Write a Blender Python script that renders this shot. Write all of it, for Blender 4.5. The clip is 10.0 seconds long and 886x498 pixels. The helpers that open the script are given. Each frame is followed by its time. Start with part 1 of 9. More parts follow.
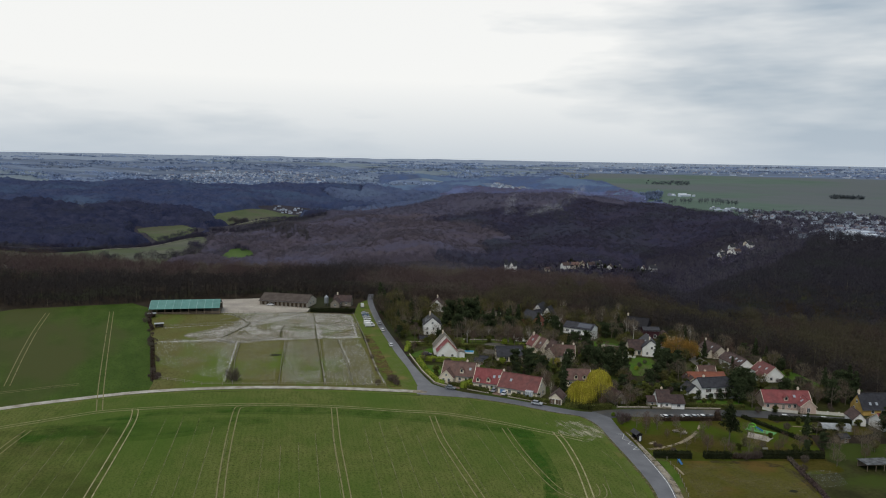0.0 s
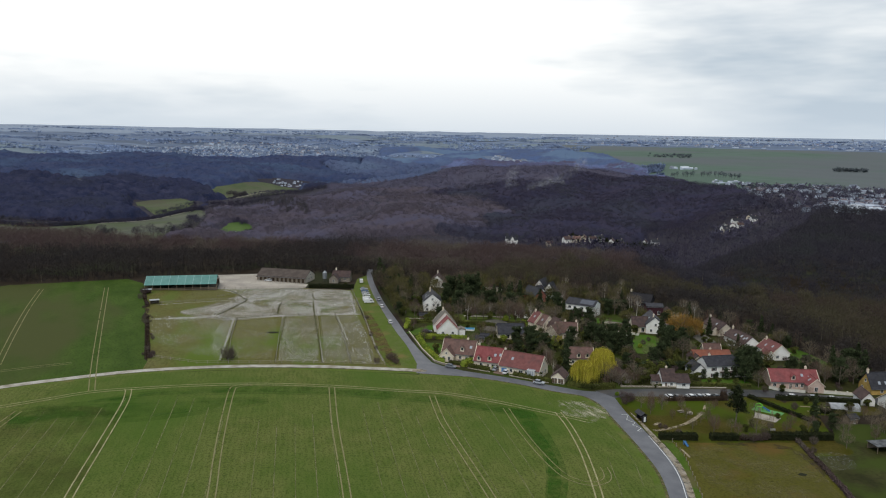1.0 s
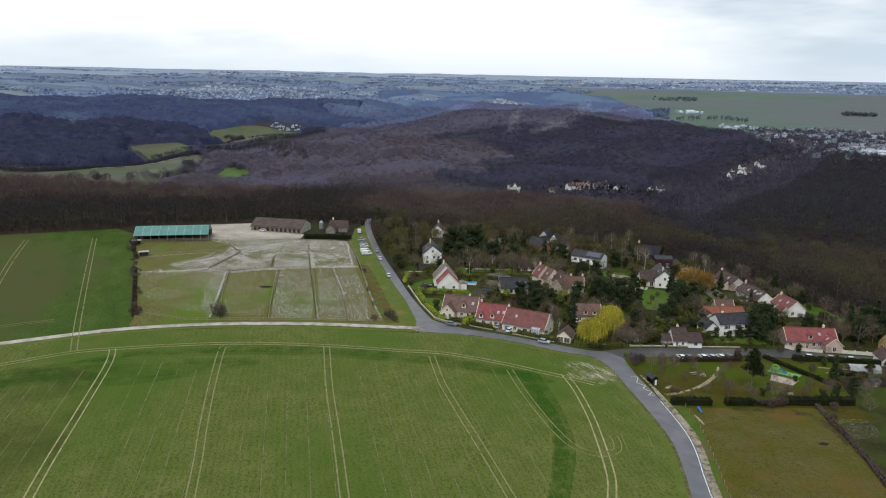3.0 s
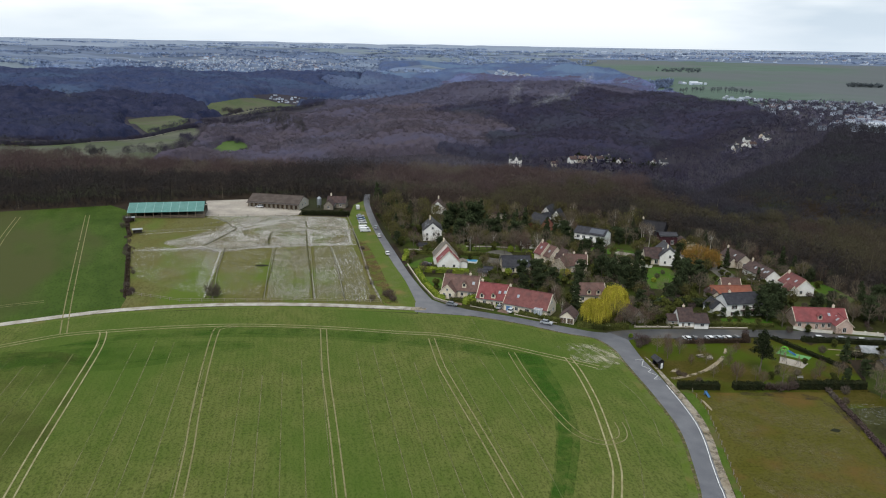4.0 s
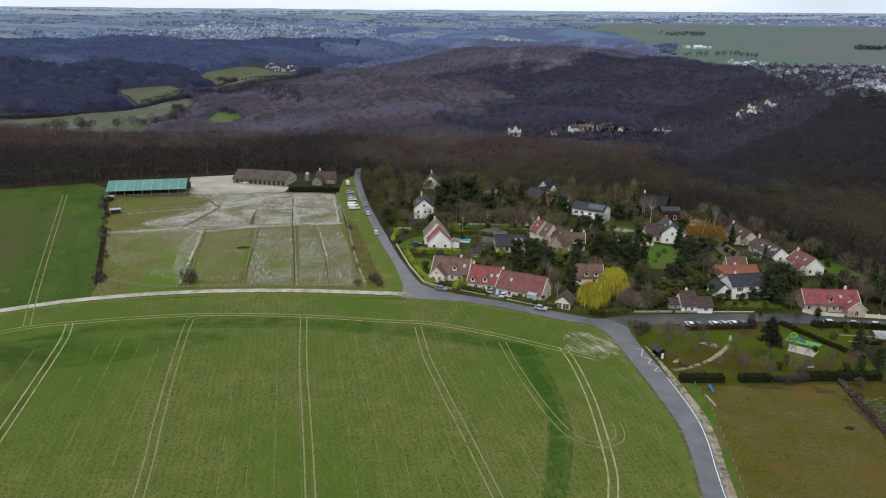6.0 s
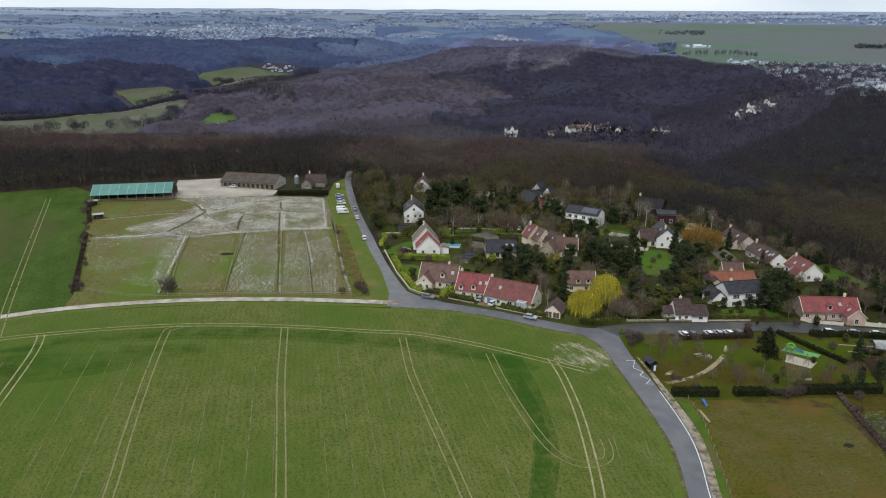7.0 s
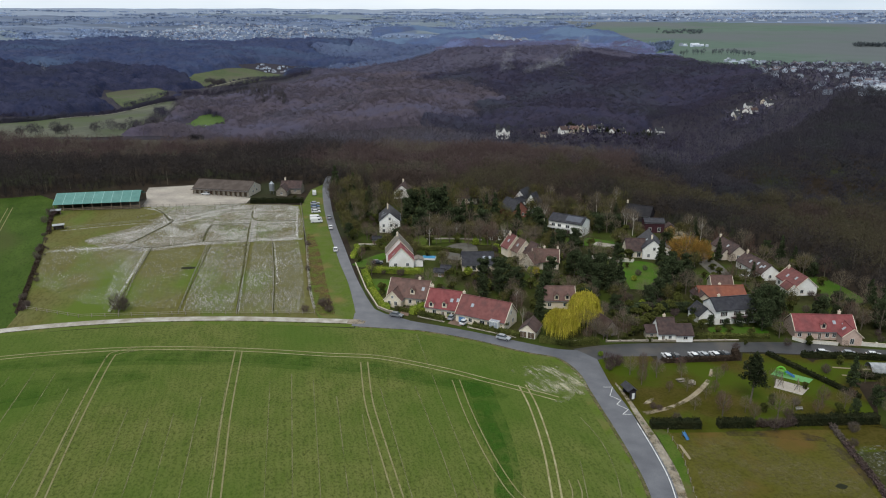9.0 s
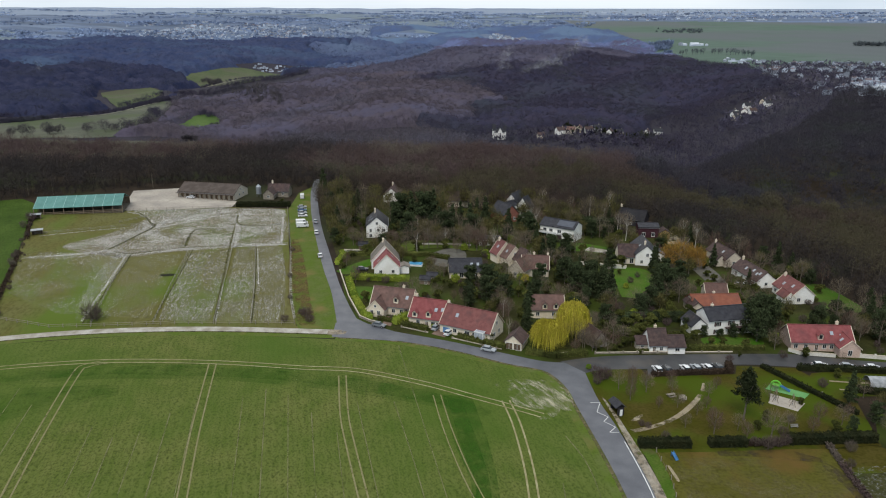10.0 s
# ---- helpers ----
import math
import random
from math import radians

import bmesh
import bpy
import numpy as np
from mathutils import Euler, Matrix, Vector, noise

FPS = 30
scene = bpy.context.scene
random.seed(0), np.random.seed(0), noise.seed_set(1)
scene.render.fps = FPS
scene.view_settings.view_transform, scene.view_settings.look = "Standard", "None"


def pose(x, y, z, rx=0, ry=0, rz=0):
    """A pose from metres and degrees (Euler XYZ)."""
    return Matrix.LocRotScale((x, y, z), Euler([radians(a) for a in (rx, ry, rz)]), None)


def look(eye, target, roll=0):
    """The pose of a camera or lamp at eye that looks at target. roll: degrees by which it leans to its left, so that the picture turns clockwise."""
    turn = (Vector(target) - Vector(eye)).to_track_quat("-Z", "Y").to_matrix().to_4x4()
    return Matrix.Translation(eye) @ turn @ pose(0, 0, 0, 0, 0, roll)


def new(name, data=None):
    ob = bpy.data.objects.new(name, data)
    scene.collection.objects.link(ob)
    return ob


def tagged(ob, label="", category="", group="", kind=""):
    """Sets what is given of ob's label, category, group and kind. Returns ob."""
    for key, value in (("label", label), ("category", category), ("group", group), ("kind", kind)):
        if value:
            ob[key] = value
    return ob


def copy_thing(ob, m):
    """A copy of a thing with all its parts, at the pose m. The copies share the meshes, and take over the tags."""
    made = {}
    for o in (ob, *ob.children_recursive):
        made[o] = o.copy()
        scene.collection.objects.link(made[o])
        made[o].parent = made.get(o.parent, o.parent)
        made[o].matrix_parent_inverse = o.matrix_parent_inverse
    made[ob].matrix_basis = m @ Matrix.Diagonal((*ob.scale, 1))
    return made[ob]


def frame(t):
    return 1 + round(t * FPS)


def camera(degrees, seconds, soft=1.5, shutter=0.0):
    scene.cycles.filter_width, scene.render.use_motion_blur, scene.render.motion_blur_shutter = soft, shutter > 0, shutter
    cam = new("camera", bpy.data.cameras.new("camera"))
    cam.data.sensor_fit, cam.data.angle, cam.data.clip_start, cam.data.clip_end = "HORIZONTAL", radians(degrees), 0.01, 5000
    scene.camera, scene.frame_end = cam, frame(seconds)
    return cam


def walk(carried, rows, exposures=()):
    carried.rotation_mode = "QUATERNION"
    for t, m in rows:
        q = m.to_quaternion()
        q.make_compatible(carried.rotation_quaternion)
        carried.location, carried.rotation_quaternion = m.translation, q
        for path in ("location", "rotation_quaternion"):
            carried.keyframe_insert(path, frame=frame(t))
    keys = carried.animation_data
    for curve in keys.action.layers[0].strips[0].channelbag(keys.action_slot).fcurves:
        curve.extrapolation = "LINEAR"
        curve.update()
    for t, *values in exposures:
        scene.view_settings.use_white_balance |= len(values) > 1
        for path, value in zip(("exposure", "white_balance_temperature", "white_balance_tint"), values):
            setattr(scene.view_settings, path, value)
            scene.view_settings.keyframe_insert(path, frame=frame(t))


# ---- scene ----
cam = camera(60.7, 10.0, soft=1.1)
PATH = [
    (0, (-4.189, -47.488, 89.261), (-4.183, -45.501, 89.026), 1.0),
    (0.5, (-4.093, -43.389, 89.286), (-4.086, -41.408, 89.015), 1.0),
    (1, (-4.056, -39.755, 89.467), (-4.05, -37.778, 89.161), 1.0),
    (1.5, (-4.123, -35.971, 89.632), (-4.116, -34.001, 89.29), 1.0),
    (2, (-4.019, -32.047, 89.763), (-4.013, -30.083, 89.386), 1.1),
    (2.5, (-3.983, -27.897, 89.766), (-3.977, -25.94, 89.352), 1.1),
    (4, (-3.607, -15.897, 90.131), (-3.602, -13.966, 89.61), 1.0),
    (4.5, (-3.034, -11.87, 90.333), (-3.031, -9.949, 89.777), 0.8),
    (5, (-1.946, -7.797, 90.517), (-1.944, -5.886, 89.926), 0.6),
    (5.5, (-0.53, -3.931, 90.645), (-0.53, -2.024, 90.044), 0.5),
    (7, (5.708, 7.968, 90.663), (5.705, 9.875, 90.059), 0.3),
    (7.5, (8.059, 11.85, 90.808), (8.056, 13.756, 90.203), 0.2),
    (8, (10.503, 15.78, 90.826), (10.499, 17.686, 90.22), 0.2),
    (8.5, (12.893, 19.629, 90.873), (12.889, 21.535, 90.267), 0.1),
    (9, (15.315, 23.78, 90.777), (15.312, 25.686, 90.172), 0.1),
    (9.5, (17.91, 27.939, 90.824), (17.906, 29.844, 90.217), 0.1),
    (10, (20.208, 32.042, 90.842), (20.204, 33.948, 90.235), 0.1),
]
walk(cam, [(t, look(eye, target, roll)) for t, eye, target, roll in PATH],
     [(0.0, -0.93), (1.0, -0.66), (1.5, -0.52), (2.0, -0.46), (2.5, -0.43), (5.0, -0.35), (10.0, -0.4)])

# ---------------------------------------------------------------- world, sun
SUN_ELEV, SUN_AZ = 54.0, 196.0        # degrees; azimuth from +y towards +x
world = bpy.data.worlds.new("sky")
scene.world = world
world.use_nodes = True
wn, wl = world.node_tree.nodes, world.node_tree.links
wn.clear()
w_out = wn.new("ShaderNodeOutputWorld")
w_bg = wn.new("ShaderNodeBackground")
w_sky = wn.new("ShaderNodeTexSky")
w_sky.sky_type = "NISHITA"
w_sky.sun_disc = False
w_sky.sun_elevation = radians(SUN_ELEV)
w_sky.sun_rotation = radians(SUN_AZ)
w_sky.air_density, w_sky.dust_density = 1.0, 1.5
w_tc = wn.new("ShaderNodeTexCoord")
w_map = wn.new("ShaderNodeMapping")
w_map.inputs["Scale"].default_value = (0.9, 0.9, 4.6)
w_map.inputs["Location"].default_value = (0.35, 0.2, 0.1)
w_noise = wn.new("ShaderNodeTexNoise")
w_noise.inputs["Scale"].default_value = 2.1
w_noise.inputs["Detail"].default_value = 5.0
w_noise.inputs["Roughness"].default_value = 0.55
w_ramp = wn.new("ShaderNodeValToRGB")
w_ramp.color_ramp.elements[0].position = 0.52
w_ramp.color_ramp.elements[0].color = (0.80, 0.95, 1.10, 1)
w_ramp.color_ramp.elements[1].position = 0.78
w_ramp.color_ramp.elements[1].color = (1.9, 1.9, 1.86, 1)
w_skyscale = wn.new("ShaderNodeVectorMath")
w_skyscale.operation = "SCALE"
w_skyscale.inputs["Scale"].default_value = 0.09
w_mix = wn.new("ShaderNodeMix")
w_mix.data_type = "RGBA"
w_mix.inputs["Factor"].default_value = 0.9
wl.new(w_tc.outputs["Generated"], w_map.inputs["Vector"])
wl.new(w_map.outputs["Vector"], w_noise.inputs["Vector"])
w_dot = wn.new("ShaderNodeVectorMath")
w_dot.operation = "DOT_PRODUCT"
w_dot.inputs[1].default_value = (-0.16, 0.93, 0.33)
w_bias = wn.new("ShaderNodeMath")
w_bias.operation = "MULTIPLY_ADD"
w_bias.inputs[1].default_value = 0.80
wl.new(w_tc.outputs["Generated"], w_dot.inputs[0])
wl.new(w_dot.outputs["Value"], w_bias.inputs[0])
w_off = wn.new("ShaderNodeMath")
w_off.operation = "SUBTRACT"
w_off.inputs[1].default_value = 0.46
wl.new(w_noise.outputs["Fac"], w_off.inputs[0])
wl.new(w_off.outputs["Value"], w_bias.inputs[2])
wl.new(w_bias.outputs["Value"], w_ramp.inputs["Fac"])
wl.new(w_sky.outputs["Color"], w_skyscale.inputs[0])
wl.new(w_skyscale.outputs["Vector"], w_mix.inputs["A"])
wl.new(w_ramp.outputs["Color"], w_mix.inputs["B"])
w_sep = wn.new("ShaderNodeSeparateXYZ")
w_low = wn.new("ShaderNodeMapRange")
w_low.inputs["From Min"].default_value, w_low.inputs["From Max"].default_value = 0.0, 0.10
w_low.inputs["To Min"].default_value, w_low.inputs["To Max"].default_value = 0.75, 0.0
w_tint = wn.new("ShaderNodeMix")
w_tint.data_type = "RGBA"
w_tint.inputs["B"].default_value = (0.92, 1.06, 1.2, 1)
wl.new(w_tc.outputs["Generated"], w_sep.inputs[0])
wl.new(w_sep.outputs["Z"], w_low.inputs["Value"])
wl.new(w_low.outputs["Result"], w_tint.inputs["Factor"])
wl.new(w_mix.outputs["Result"], w_tint.inputs["A"])
wl.new(w_tint.outputs["Result"], w_bg.inputs["Color"])
wl.new(w_bg.outputs["Background"], w_out.inputs["Surface"])
w_bg.inputs["Strength"].default_value = 1.0

sun = new("sun", bpy.data.lights.new("sun", "SUN"))
sun.data.energy, sun.data.angle, sun.data.color = 2.6, radians(22), (1.0, 0.96, 0.9)
_az, _el = radians(SUN_AZ), radians(SUN_ELEV)
_to_sun = Vector((math.sin(_az) * math.cos(_el), math.cos(_az) * math.cos(_el), math.sin(_el)))
sun.matrix_world = look(_to_sun * 500, (0, 0, 0))


# ---------------------------------------------------------------- materials
def mat(name, a, b, scale=1.0, rough=0.85, fine=8.0, bump=0.0, metal=0.0, third=None, third_scale=0.05,
        third_pos=(0.5, 0.6), stretch=(1, 1, 1), turn=0.0, island=0.0, obrand=0.0, spec=0.04, rows=0.0, row_turn=11.0, fine_mix=0.55, deep=0.62):
    """Two colours mixed by noise at two scales, an optional third in large patches, fine relief."""
    m = bpy.data.materials.new(name)
    m.use_nodes = True
    n, l = m.node_tree.nodes, m.node_tree.links
    bsdf = n["Principled BSDF"]
    bsdf.inputs["Roughness"].default_value = rough
    bsdf.inputs["Metallic"].default_value = metal
    bsdf.inputs["Specular IOR Level"].default_value = spec
    geo = n.new("ShaderNodeNewGeometry")
    mp = n.new("ShaderNodeMapping")
    mp.vector_type = "TEXTURE"
    mp.inputs["Scale"].default_value = stretch
    mp.inputs["Rotation"].default_value = (0, 0, radians(turn))
    l.new(geo.outputs["Position"], mp.inputs["Vector"])
    def nz(s, detail=3.0):
        t = n.new("ShaderNodeTexNoise")
        t.inputs["Scale"].default_value = s
        t.inputs["Detail"].default_value = detail
        l.new(mp.outputs["Vector"], t.inputs["Vector"])
        return t.outputs["Fac"]
    def ramp(src, lo, hi):
        r = n.new("ShaderNodeMapRange")
        r.inputs["From Min"].default_value, r.inputs["From Max"].default_value = lo, hi
        l.new(src, r.inputs["Value"])
        return r.outputs["Result"]
    def mix(f, x, y):
        k = n.new("ShaderNodeMix")
        k.data_type = "RGBA"
        l.new(f, k.inputs["Factor"])
        for sock, v in (("A", x), ("B", y)):
            if isinstance(v, tuple):
                k.inputs[sock].default_value = (*v, 1)
            else:
                l.new(v, k.inputs[sock])
        return k.outputs["Result"]
    col = mix(ramp(nz(scale, 5.0), 0.32, 0.68), a, b)
    dark = tuple(c * deep for c in a)
    f2 = n.new("ShaderNodeMath")
    f2.operation = "MULTIPLY"
    l.new(ramp(nz(scale * fine), 0.45, 0.8), f2.inputs[0])
    f2.inputs[1].default_value = fine_mix
    col = mix(f2.outputs[0], col, dark)
    if rows:
        mr = n.new("ShaderNodeMapping")
        mr.vector_type = "TEXTURE"
        mr.inputs["Rotation"].default_value = (0, 0, radians(row_turn))
        wv = n.new("ShaderNodeTexWave")
        wv.inputs["Scale"].default_value = 0.31416 / rows
        wv.inputs["Distortion"].default_value = 5.0
        wv.inputs["Detail"].default_value = 3.0
        wv.inputs["Detail Scale"].default_value = 0.6
        l.new(geo.outputs["Position"], mr.inputs["Vector"])
        l.new(mr.outputs["Vector"], wv.inputs["Vector"])
        fr = n.new("ShaderNodeMath")
        fr.operation = "MULTIPLY"
        fr.inputs[1].default_value = 0.13
        l.new(wv.outputs["Fac"], fr.inputs[0])
        col = mix(fr.outputs[0], col, tuple(c * 1.35 + 0.015 for c in b))
    if third:
        col = mix(ramp(nz(third_scale, 4.0), *third_pos), col, third)
    for amount, sock in ((island, geo.outputs["Random Per Island"]),
                         (obrand, n.new("ShaderNodeObjectInfo").outputs["Random"] if obrand else None)):
        if amount:
            hsv = n.new("ShaderNodeHueSaturation")
            r = n.new("ShaderNodeMapRange")
            r.inputs["To Min"].default_value, r.inputs["To Max"].default_value = 1 - amount, 1 + amount
            l.new(sock, r.inputs["Value"])
            l.new(r.outputs["Result"], hsv.inputs["Value"])
            l.new(col, hsv.inputs["Color"])
            col = hsv.outputs["Color"]
    l.new(col, bsdf.inputs["Base Color"])
    if bump:
        bp = n.new("ShaderNodeBump")
        bp.inputs["Strength"].default_value = bump
        bp.inputs["Distance"].default_value = 0.1
        l.new(nz(scale * fine), bp.inputs["Height"])
        l.new(bp.outputs["Normal"], bsdf.inputs["Normal"])
    return m


def worn(m, scale, lo, hi, turn=0.0, stretch=(1, 1, 1), most=1.0, detail=4.0, rough=0.5, broad=None):
    """Let the surface below show through in worn gaps."""
    n, l = m.node_tree.nodes, m.node_tree.links
    geo, mp, t, r = (n.new("ShaderNodeNewGeometry"), n.new("ShaderNodeMapping"), n.new("ShaderNodeTexNoise"), n.new("ShaderNodeMapRange"))
    mp.vector_type = "TEXTURE"
    mp.inputs["Rotation"].default_value = (0, 0, radians(turn))
    mp.inputs["Scale"].default_value = stretch
    t.inputs["Scale"].default_value, t.inputs["Detail"].default_value, t.inputs["Roughness"].default_value = scale, detail, rough
    r.inputs["From Min"].default_value, r.inputs["From Max"].default_value = lo, hi
    r.inputs["To Max"].default_value = most
    l.new(geo.outputs["Position"], mp.inputs["Vector"])
    l.new(mp.outputs["Vector"], t.inputs["Vector"])
    l.new(t.outputs["Fac"], r.inputs["Value"])
    alpha = r.outputs["Result"]
    if broad:
        t2, r2, k = n.new("ShaderNodeTexNoise"), n.new("ShaderNodeMapRange"), n.new("ShaderNodeMath")
        t2.inputs["Scale"].default_value, t2.inputs["Detail"].default_value = broad[0], 5.0
        r2.inputs["From Min"].default_value, r2.inputs["From Max"].default_value = broad[1], broad[2]
        k.operation = "MULTIPLY"
        l.new(geo.outputs["Position"], t2.inputs["Vector"])
        l.new(t2.outputs["Fac"], r2.inputs["Value"])
        l.new(alpha, k.inputs[0])
        l.new(r2.outputs["Result"], k.inputs[1])
        alpha = k.outputs[0]
    l.new(alpha, n["Principled BSDF"].inputs["Alpha"])
    return m


def glass(name, tint=(0.02, 0.025, 0.03)):
    m = mat(name, tint, tint, 1.0, rough=0.06, spec=0.8)
    return m


M = {}
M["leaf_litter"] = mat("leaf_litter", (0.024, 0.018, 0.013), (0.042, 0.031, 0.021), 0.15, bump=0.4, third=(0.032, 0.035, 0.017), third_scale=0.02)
M["crop"] = mat("crop", (0.07867, 0.1056, 0.01971), (0.118, 0.130, 0.034), 0.22, fine=10, bump=0.9, third=(0.0531, 0.09766, 0.01213), third_scale=0.02, third_pos=(0.42, 0.70), stretch=(1.0, 1.6, 1), turn=11, fine_mix=1.0, rows=1.6, deep=0.32)
M["crop_dark"] = worn(mat("crop_dark", (0.0374, 0.104, 0.01), (0.050, 0.120, 0.014), 0.3, fine=6), 0.16, 0.28, 0.66, most=0.42, detail=7.0, broad=(0.05, 0.30, 0.60))
M["crop_lush"] = worn(mat("crop_lush", (0.034, 0.104, 0.010), (0.050, 0.120, 0.014), 0.3, fine=6), 0.25, 0.26, 0.62, most=0.5, detail=8.0, broad=(0.12, 0.22, 0.5))
M["crop_left"] = mat("crop_left", (0.0352, 0.06451, 0.0095), (0.060, 0.096, 0.017), 0.15, fine=9, bump=0.5, third=(0.05984, 0.06758, 0.0209), third_scale=0.02, stretch=(1, 2.5, 1), turn=22, fine_mix=0.75)
M["wheel_track"] = worn(mat("wheel_track", (0.2244, 0.1984, 0.09416), (0.35, 0.325, 0.18), 0.4), 0.35, 0.12, 0.38)
M["faint_track"] = worn(mat("faint_track", (0.209, 0.1896, 0.0851), (0.245, 0.225, 0.115), 0.4), 0.3, 0.14, 0.44, most=0.9)
M["drill_track"] = worn(mat("drill_track", (0.16, 0.16, 0.07), (0.21, 0.20, 0.10), 0.4), 0.12, 0.26, 0.56, most=0.8)
M["crop_thin"] = worn(mat("crop_thin", (0.060, 0.064, 0.016), (0.078, 0.078, 0.024), 0.3, fine=9), 0.10, 0.30, 0.62, most=0.42, detail=8.0, broad=(0.035, 0.30, 0.60))
M["pale_soil"] = worn(mat("pale_soil", (0.36, 0.335, 0.22), (0.48, 0.45, 0.32), 0.5), 0.42, 0.44, 0.60, stretch=(2.6, 0.4, 1), turn=-62, most=0.95, detail=8.0, rough=0.75, broad=(0.16, 0.40, 0.58))
M["verge"] = mat("verge", (0.0806, 0.1197, 0.016), (0.105, 0.125, 0.036), 0.25, fine=8, bump=0.4, third=(0.156, 0.1254, 0.045), third_scale=0.12, third_pos=(0.55, 0.75), fine_mix=0.75)
M["red_verge"] = worn(mat("red_verge", (0.1323, 0.08448, 0.0364), (0.17, 0.10, 0.046), 0.5, fine=6, bump=0.5), 0.8, 0.40, 0.62, most=0.66, detail=8.0, rough=0.8, broad=(0.25, 0.34, 0.54))
M["paddock"] = mat("paddock", (0.1104, 0.1028, 0.02922), (0.128, 0.120, 0.046), 0.14, fine=9, bump=0.4, third=(0.08491, 0.1204, 0.0186), third_scale=0.035, third_pos=(0.47, 0.60), stretch=(1, 2.5, 1), turn=11, fine_mix=0.85, deep=0.5)
M["wet_mud"] = worn(mat("wet_mud", (0.1782, 0.1587, 0.1008), (0.225, 0.205, 0.150), 0.5, rough=0.5, fine=6, bump=0.5, spec=0.3), 0.7, 0.42, 0.62, turn=13, stretch=(0.5, 2.2, 1), most=0.62, detail=9.0, rough=0.8, broad=(0.06, 0.28, 0.52))
M["deep_mud"] = worn(mat("deep_mud", (0.2364, 0.1859, 0.1308), (0.270, 0.248, 0.212), 0.5, rough=0.5, fine=6, bump=0.6, spec=0.4, stretch=(0.6, 2.2, 1), turn=22), 0.9, 0.38, 0.60, turn=22, stretch=(0.6, 1.8, 1), most=0.82, detail=9.0, rough=0.8, broad=(0.055, 0.26, 0.50))
M["mud_streak"] = worn(mat("mud_streak", (0.4435, 0.4127, 0.3574), (0.52, 0.495, 0.44), 0.8, rough=0.35, fine=5, spec=0.5), 1.0, 0.47, 0.66, turn=13, stretch=(0.6, 3.6, 1), most=0.62, detail=9.0, rough=0.86, broad=(0.07, 0.32, 0.58))
M["mud_thin"] = worn(mat("mud_thin", (0.36, 0.335, 0.285), (0.52, 0.495, 0.44), 0.8, rough=0.35, fine=5, spec=0.5), 1.0, 0.47, 0.66, turn=13, stretch=(0.6, 3.6, 1), most=0.36, detail=9.0, rough=0.86, broad=(0.07, 0.32, 0.58))
# pale wet mud flecks, with their glint painted as base colour
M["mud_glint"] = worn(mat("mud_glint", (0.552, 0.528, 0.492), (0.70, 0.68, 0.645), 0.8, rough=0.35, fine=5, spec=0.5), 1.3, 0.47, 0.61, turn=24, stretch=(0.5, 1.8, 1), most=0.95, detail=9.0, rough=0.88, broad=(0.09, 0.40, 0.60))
M["mud_line"] = worn(mat("mud_line", (0.0528, 0.0525, 0.0216), (0.105, 0.10, 0.04), 0.6, fine=4), 0.6, 0.25, 0.5, most=0.9)
M["wet_track"] = worn(mat("wet_track", (0.5124, 0.4819, 0.4209), (0.62, 0.60, 0.55), 0.5, rough=0.35, fine=5, spec=0.5), 0.9, 0.40, 0.66, most=0.8, detail=9.0, rough=0.8)
M["trampled_band"] = worn(mat("trampled_band", (0.472, 0.4484, 0.4012), (0.60, 0.58, 0.54), 0.6, rough=0.4, fine=5, spec=0.4), 1.1, 0.46, 0.70, most=0.7, detail=9.0, rough=0.86, broad=(0.2, 0.36, 0.58))
M["sand_yard"] = mat("sand_yard", (0.2941, 0.2614, 0.2285), (0.46, 0.41, 0.34), 0.1, fine=12, bump=0.2)
M["asphalt"] = mat("asphalt", (0.0756, 0.07802, 0.09095), (0.122, 0.125, 0.138), 0.25, rough=0.55, fine=16, spec=0.5)
M["asphalt_dark"] = mat("asphalt_dark", (0.034, 0.034, 0.036), (0.052, 0.051, 0.051), 0.3, rough=0.55, fine=14, spec=0.4, third=(0.072, 0.062, 0.053), third_scale=0.12, third_pos=(0.55, 0.7))
M["gravel"] = mat("gravel", (0.2601, 0.2301, 0.1792), (0.48, 0.45, 0.40), 0.3, fine=10, bump=0.3)
M["gravel_edge"] = worn(mat("gravel_edge", (0.2359, 0.1857, 0.1232), (0.36, 0.32, 0.26), 0.4, fine=8), 0.5, 0.30, 0.56, most=0.95, detail=8.0, rough=0.75)
M["earth_edge"] = worn(mat("earth_edge", (0.10, 0.088, 0.04), (0.16, 0.14, 0.075), 0.6, fine=6), 0.5, 0.3, 0.6)
M["stony"] = worn(mat("stony", (0.255, 0.2365, 0.2), (0.48, 0.46, 0.42), 0.8, fine=8), 1.6, 0.52, 0.68, most=0.55, detail=9.0, rough=0.75)
M["meadow"] = mat("meadow", (0.07497, 0.07042, 0.01073), (0.096, 0.088, 0.020), 0.12, fine=12, bump=0.6, third=(0.11, 0.07042, 0.01967), third_scale=0.07, third_pos=(0.52, 0.70), fine_mix=0.95, deep=0.5)
M["lawn"] = mat("lawn", (0.04592, 0.1166, 0.009), (0.086, 0.122, 0.024), 0.18, fine=12, bump=0.4, third=(0.05576, 0.0864, 0.0165), third_scale=0.09, third_pos=(0.50, 0.70), fine_mix=0.8)
M["garden"] = mat("garden", (0.02576, 0.02652, 0.009), (0.054, 0.054, 0.018), 0.12, fine=8, bump=0.5, third=(0.04232, 0.05772, 0.0108), third_scale=0.05, third_pos=(0.46, 0.58), fine_mix=0.85, deep=0.5)
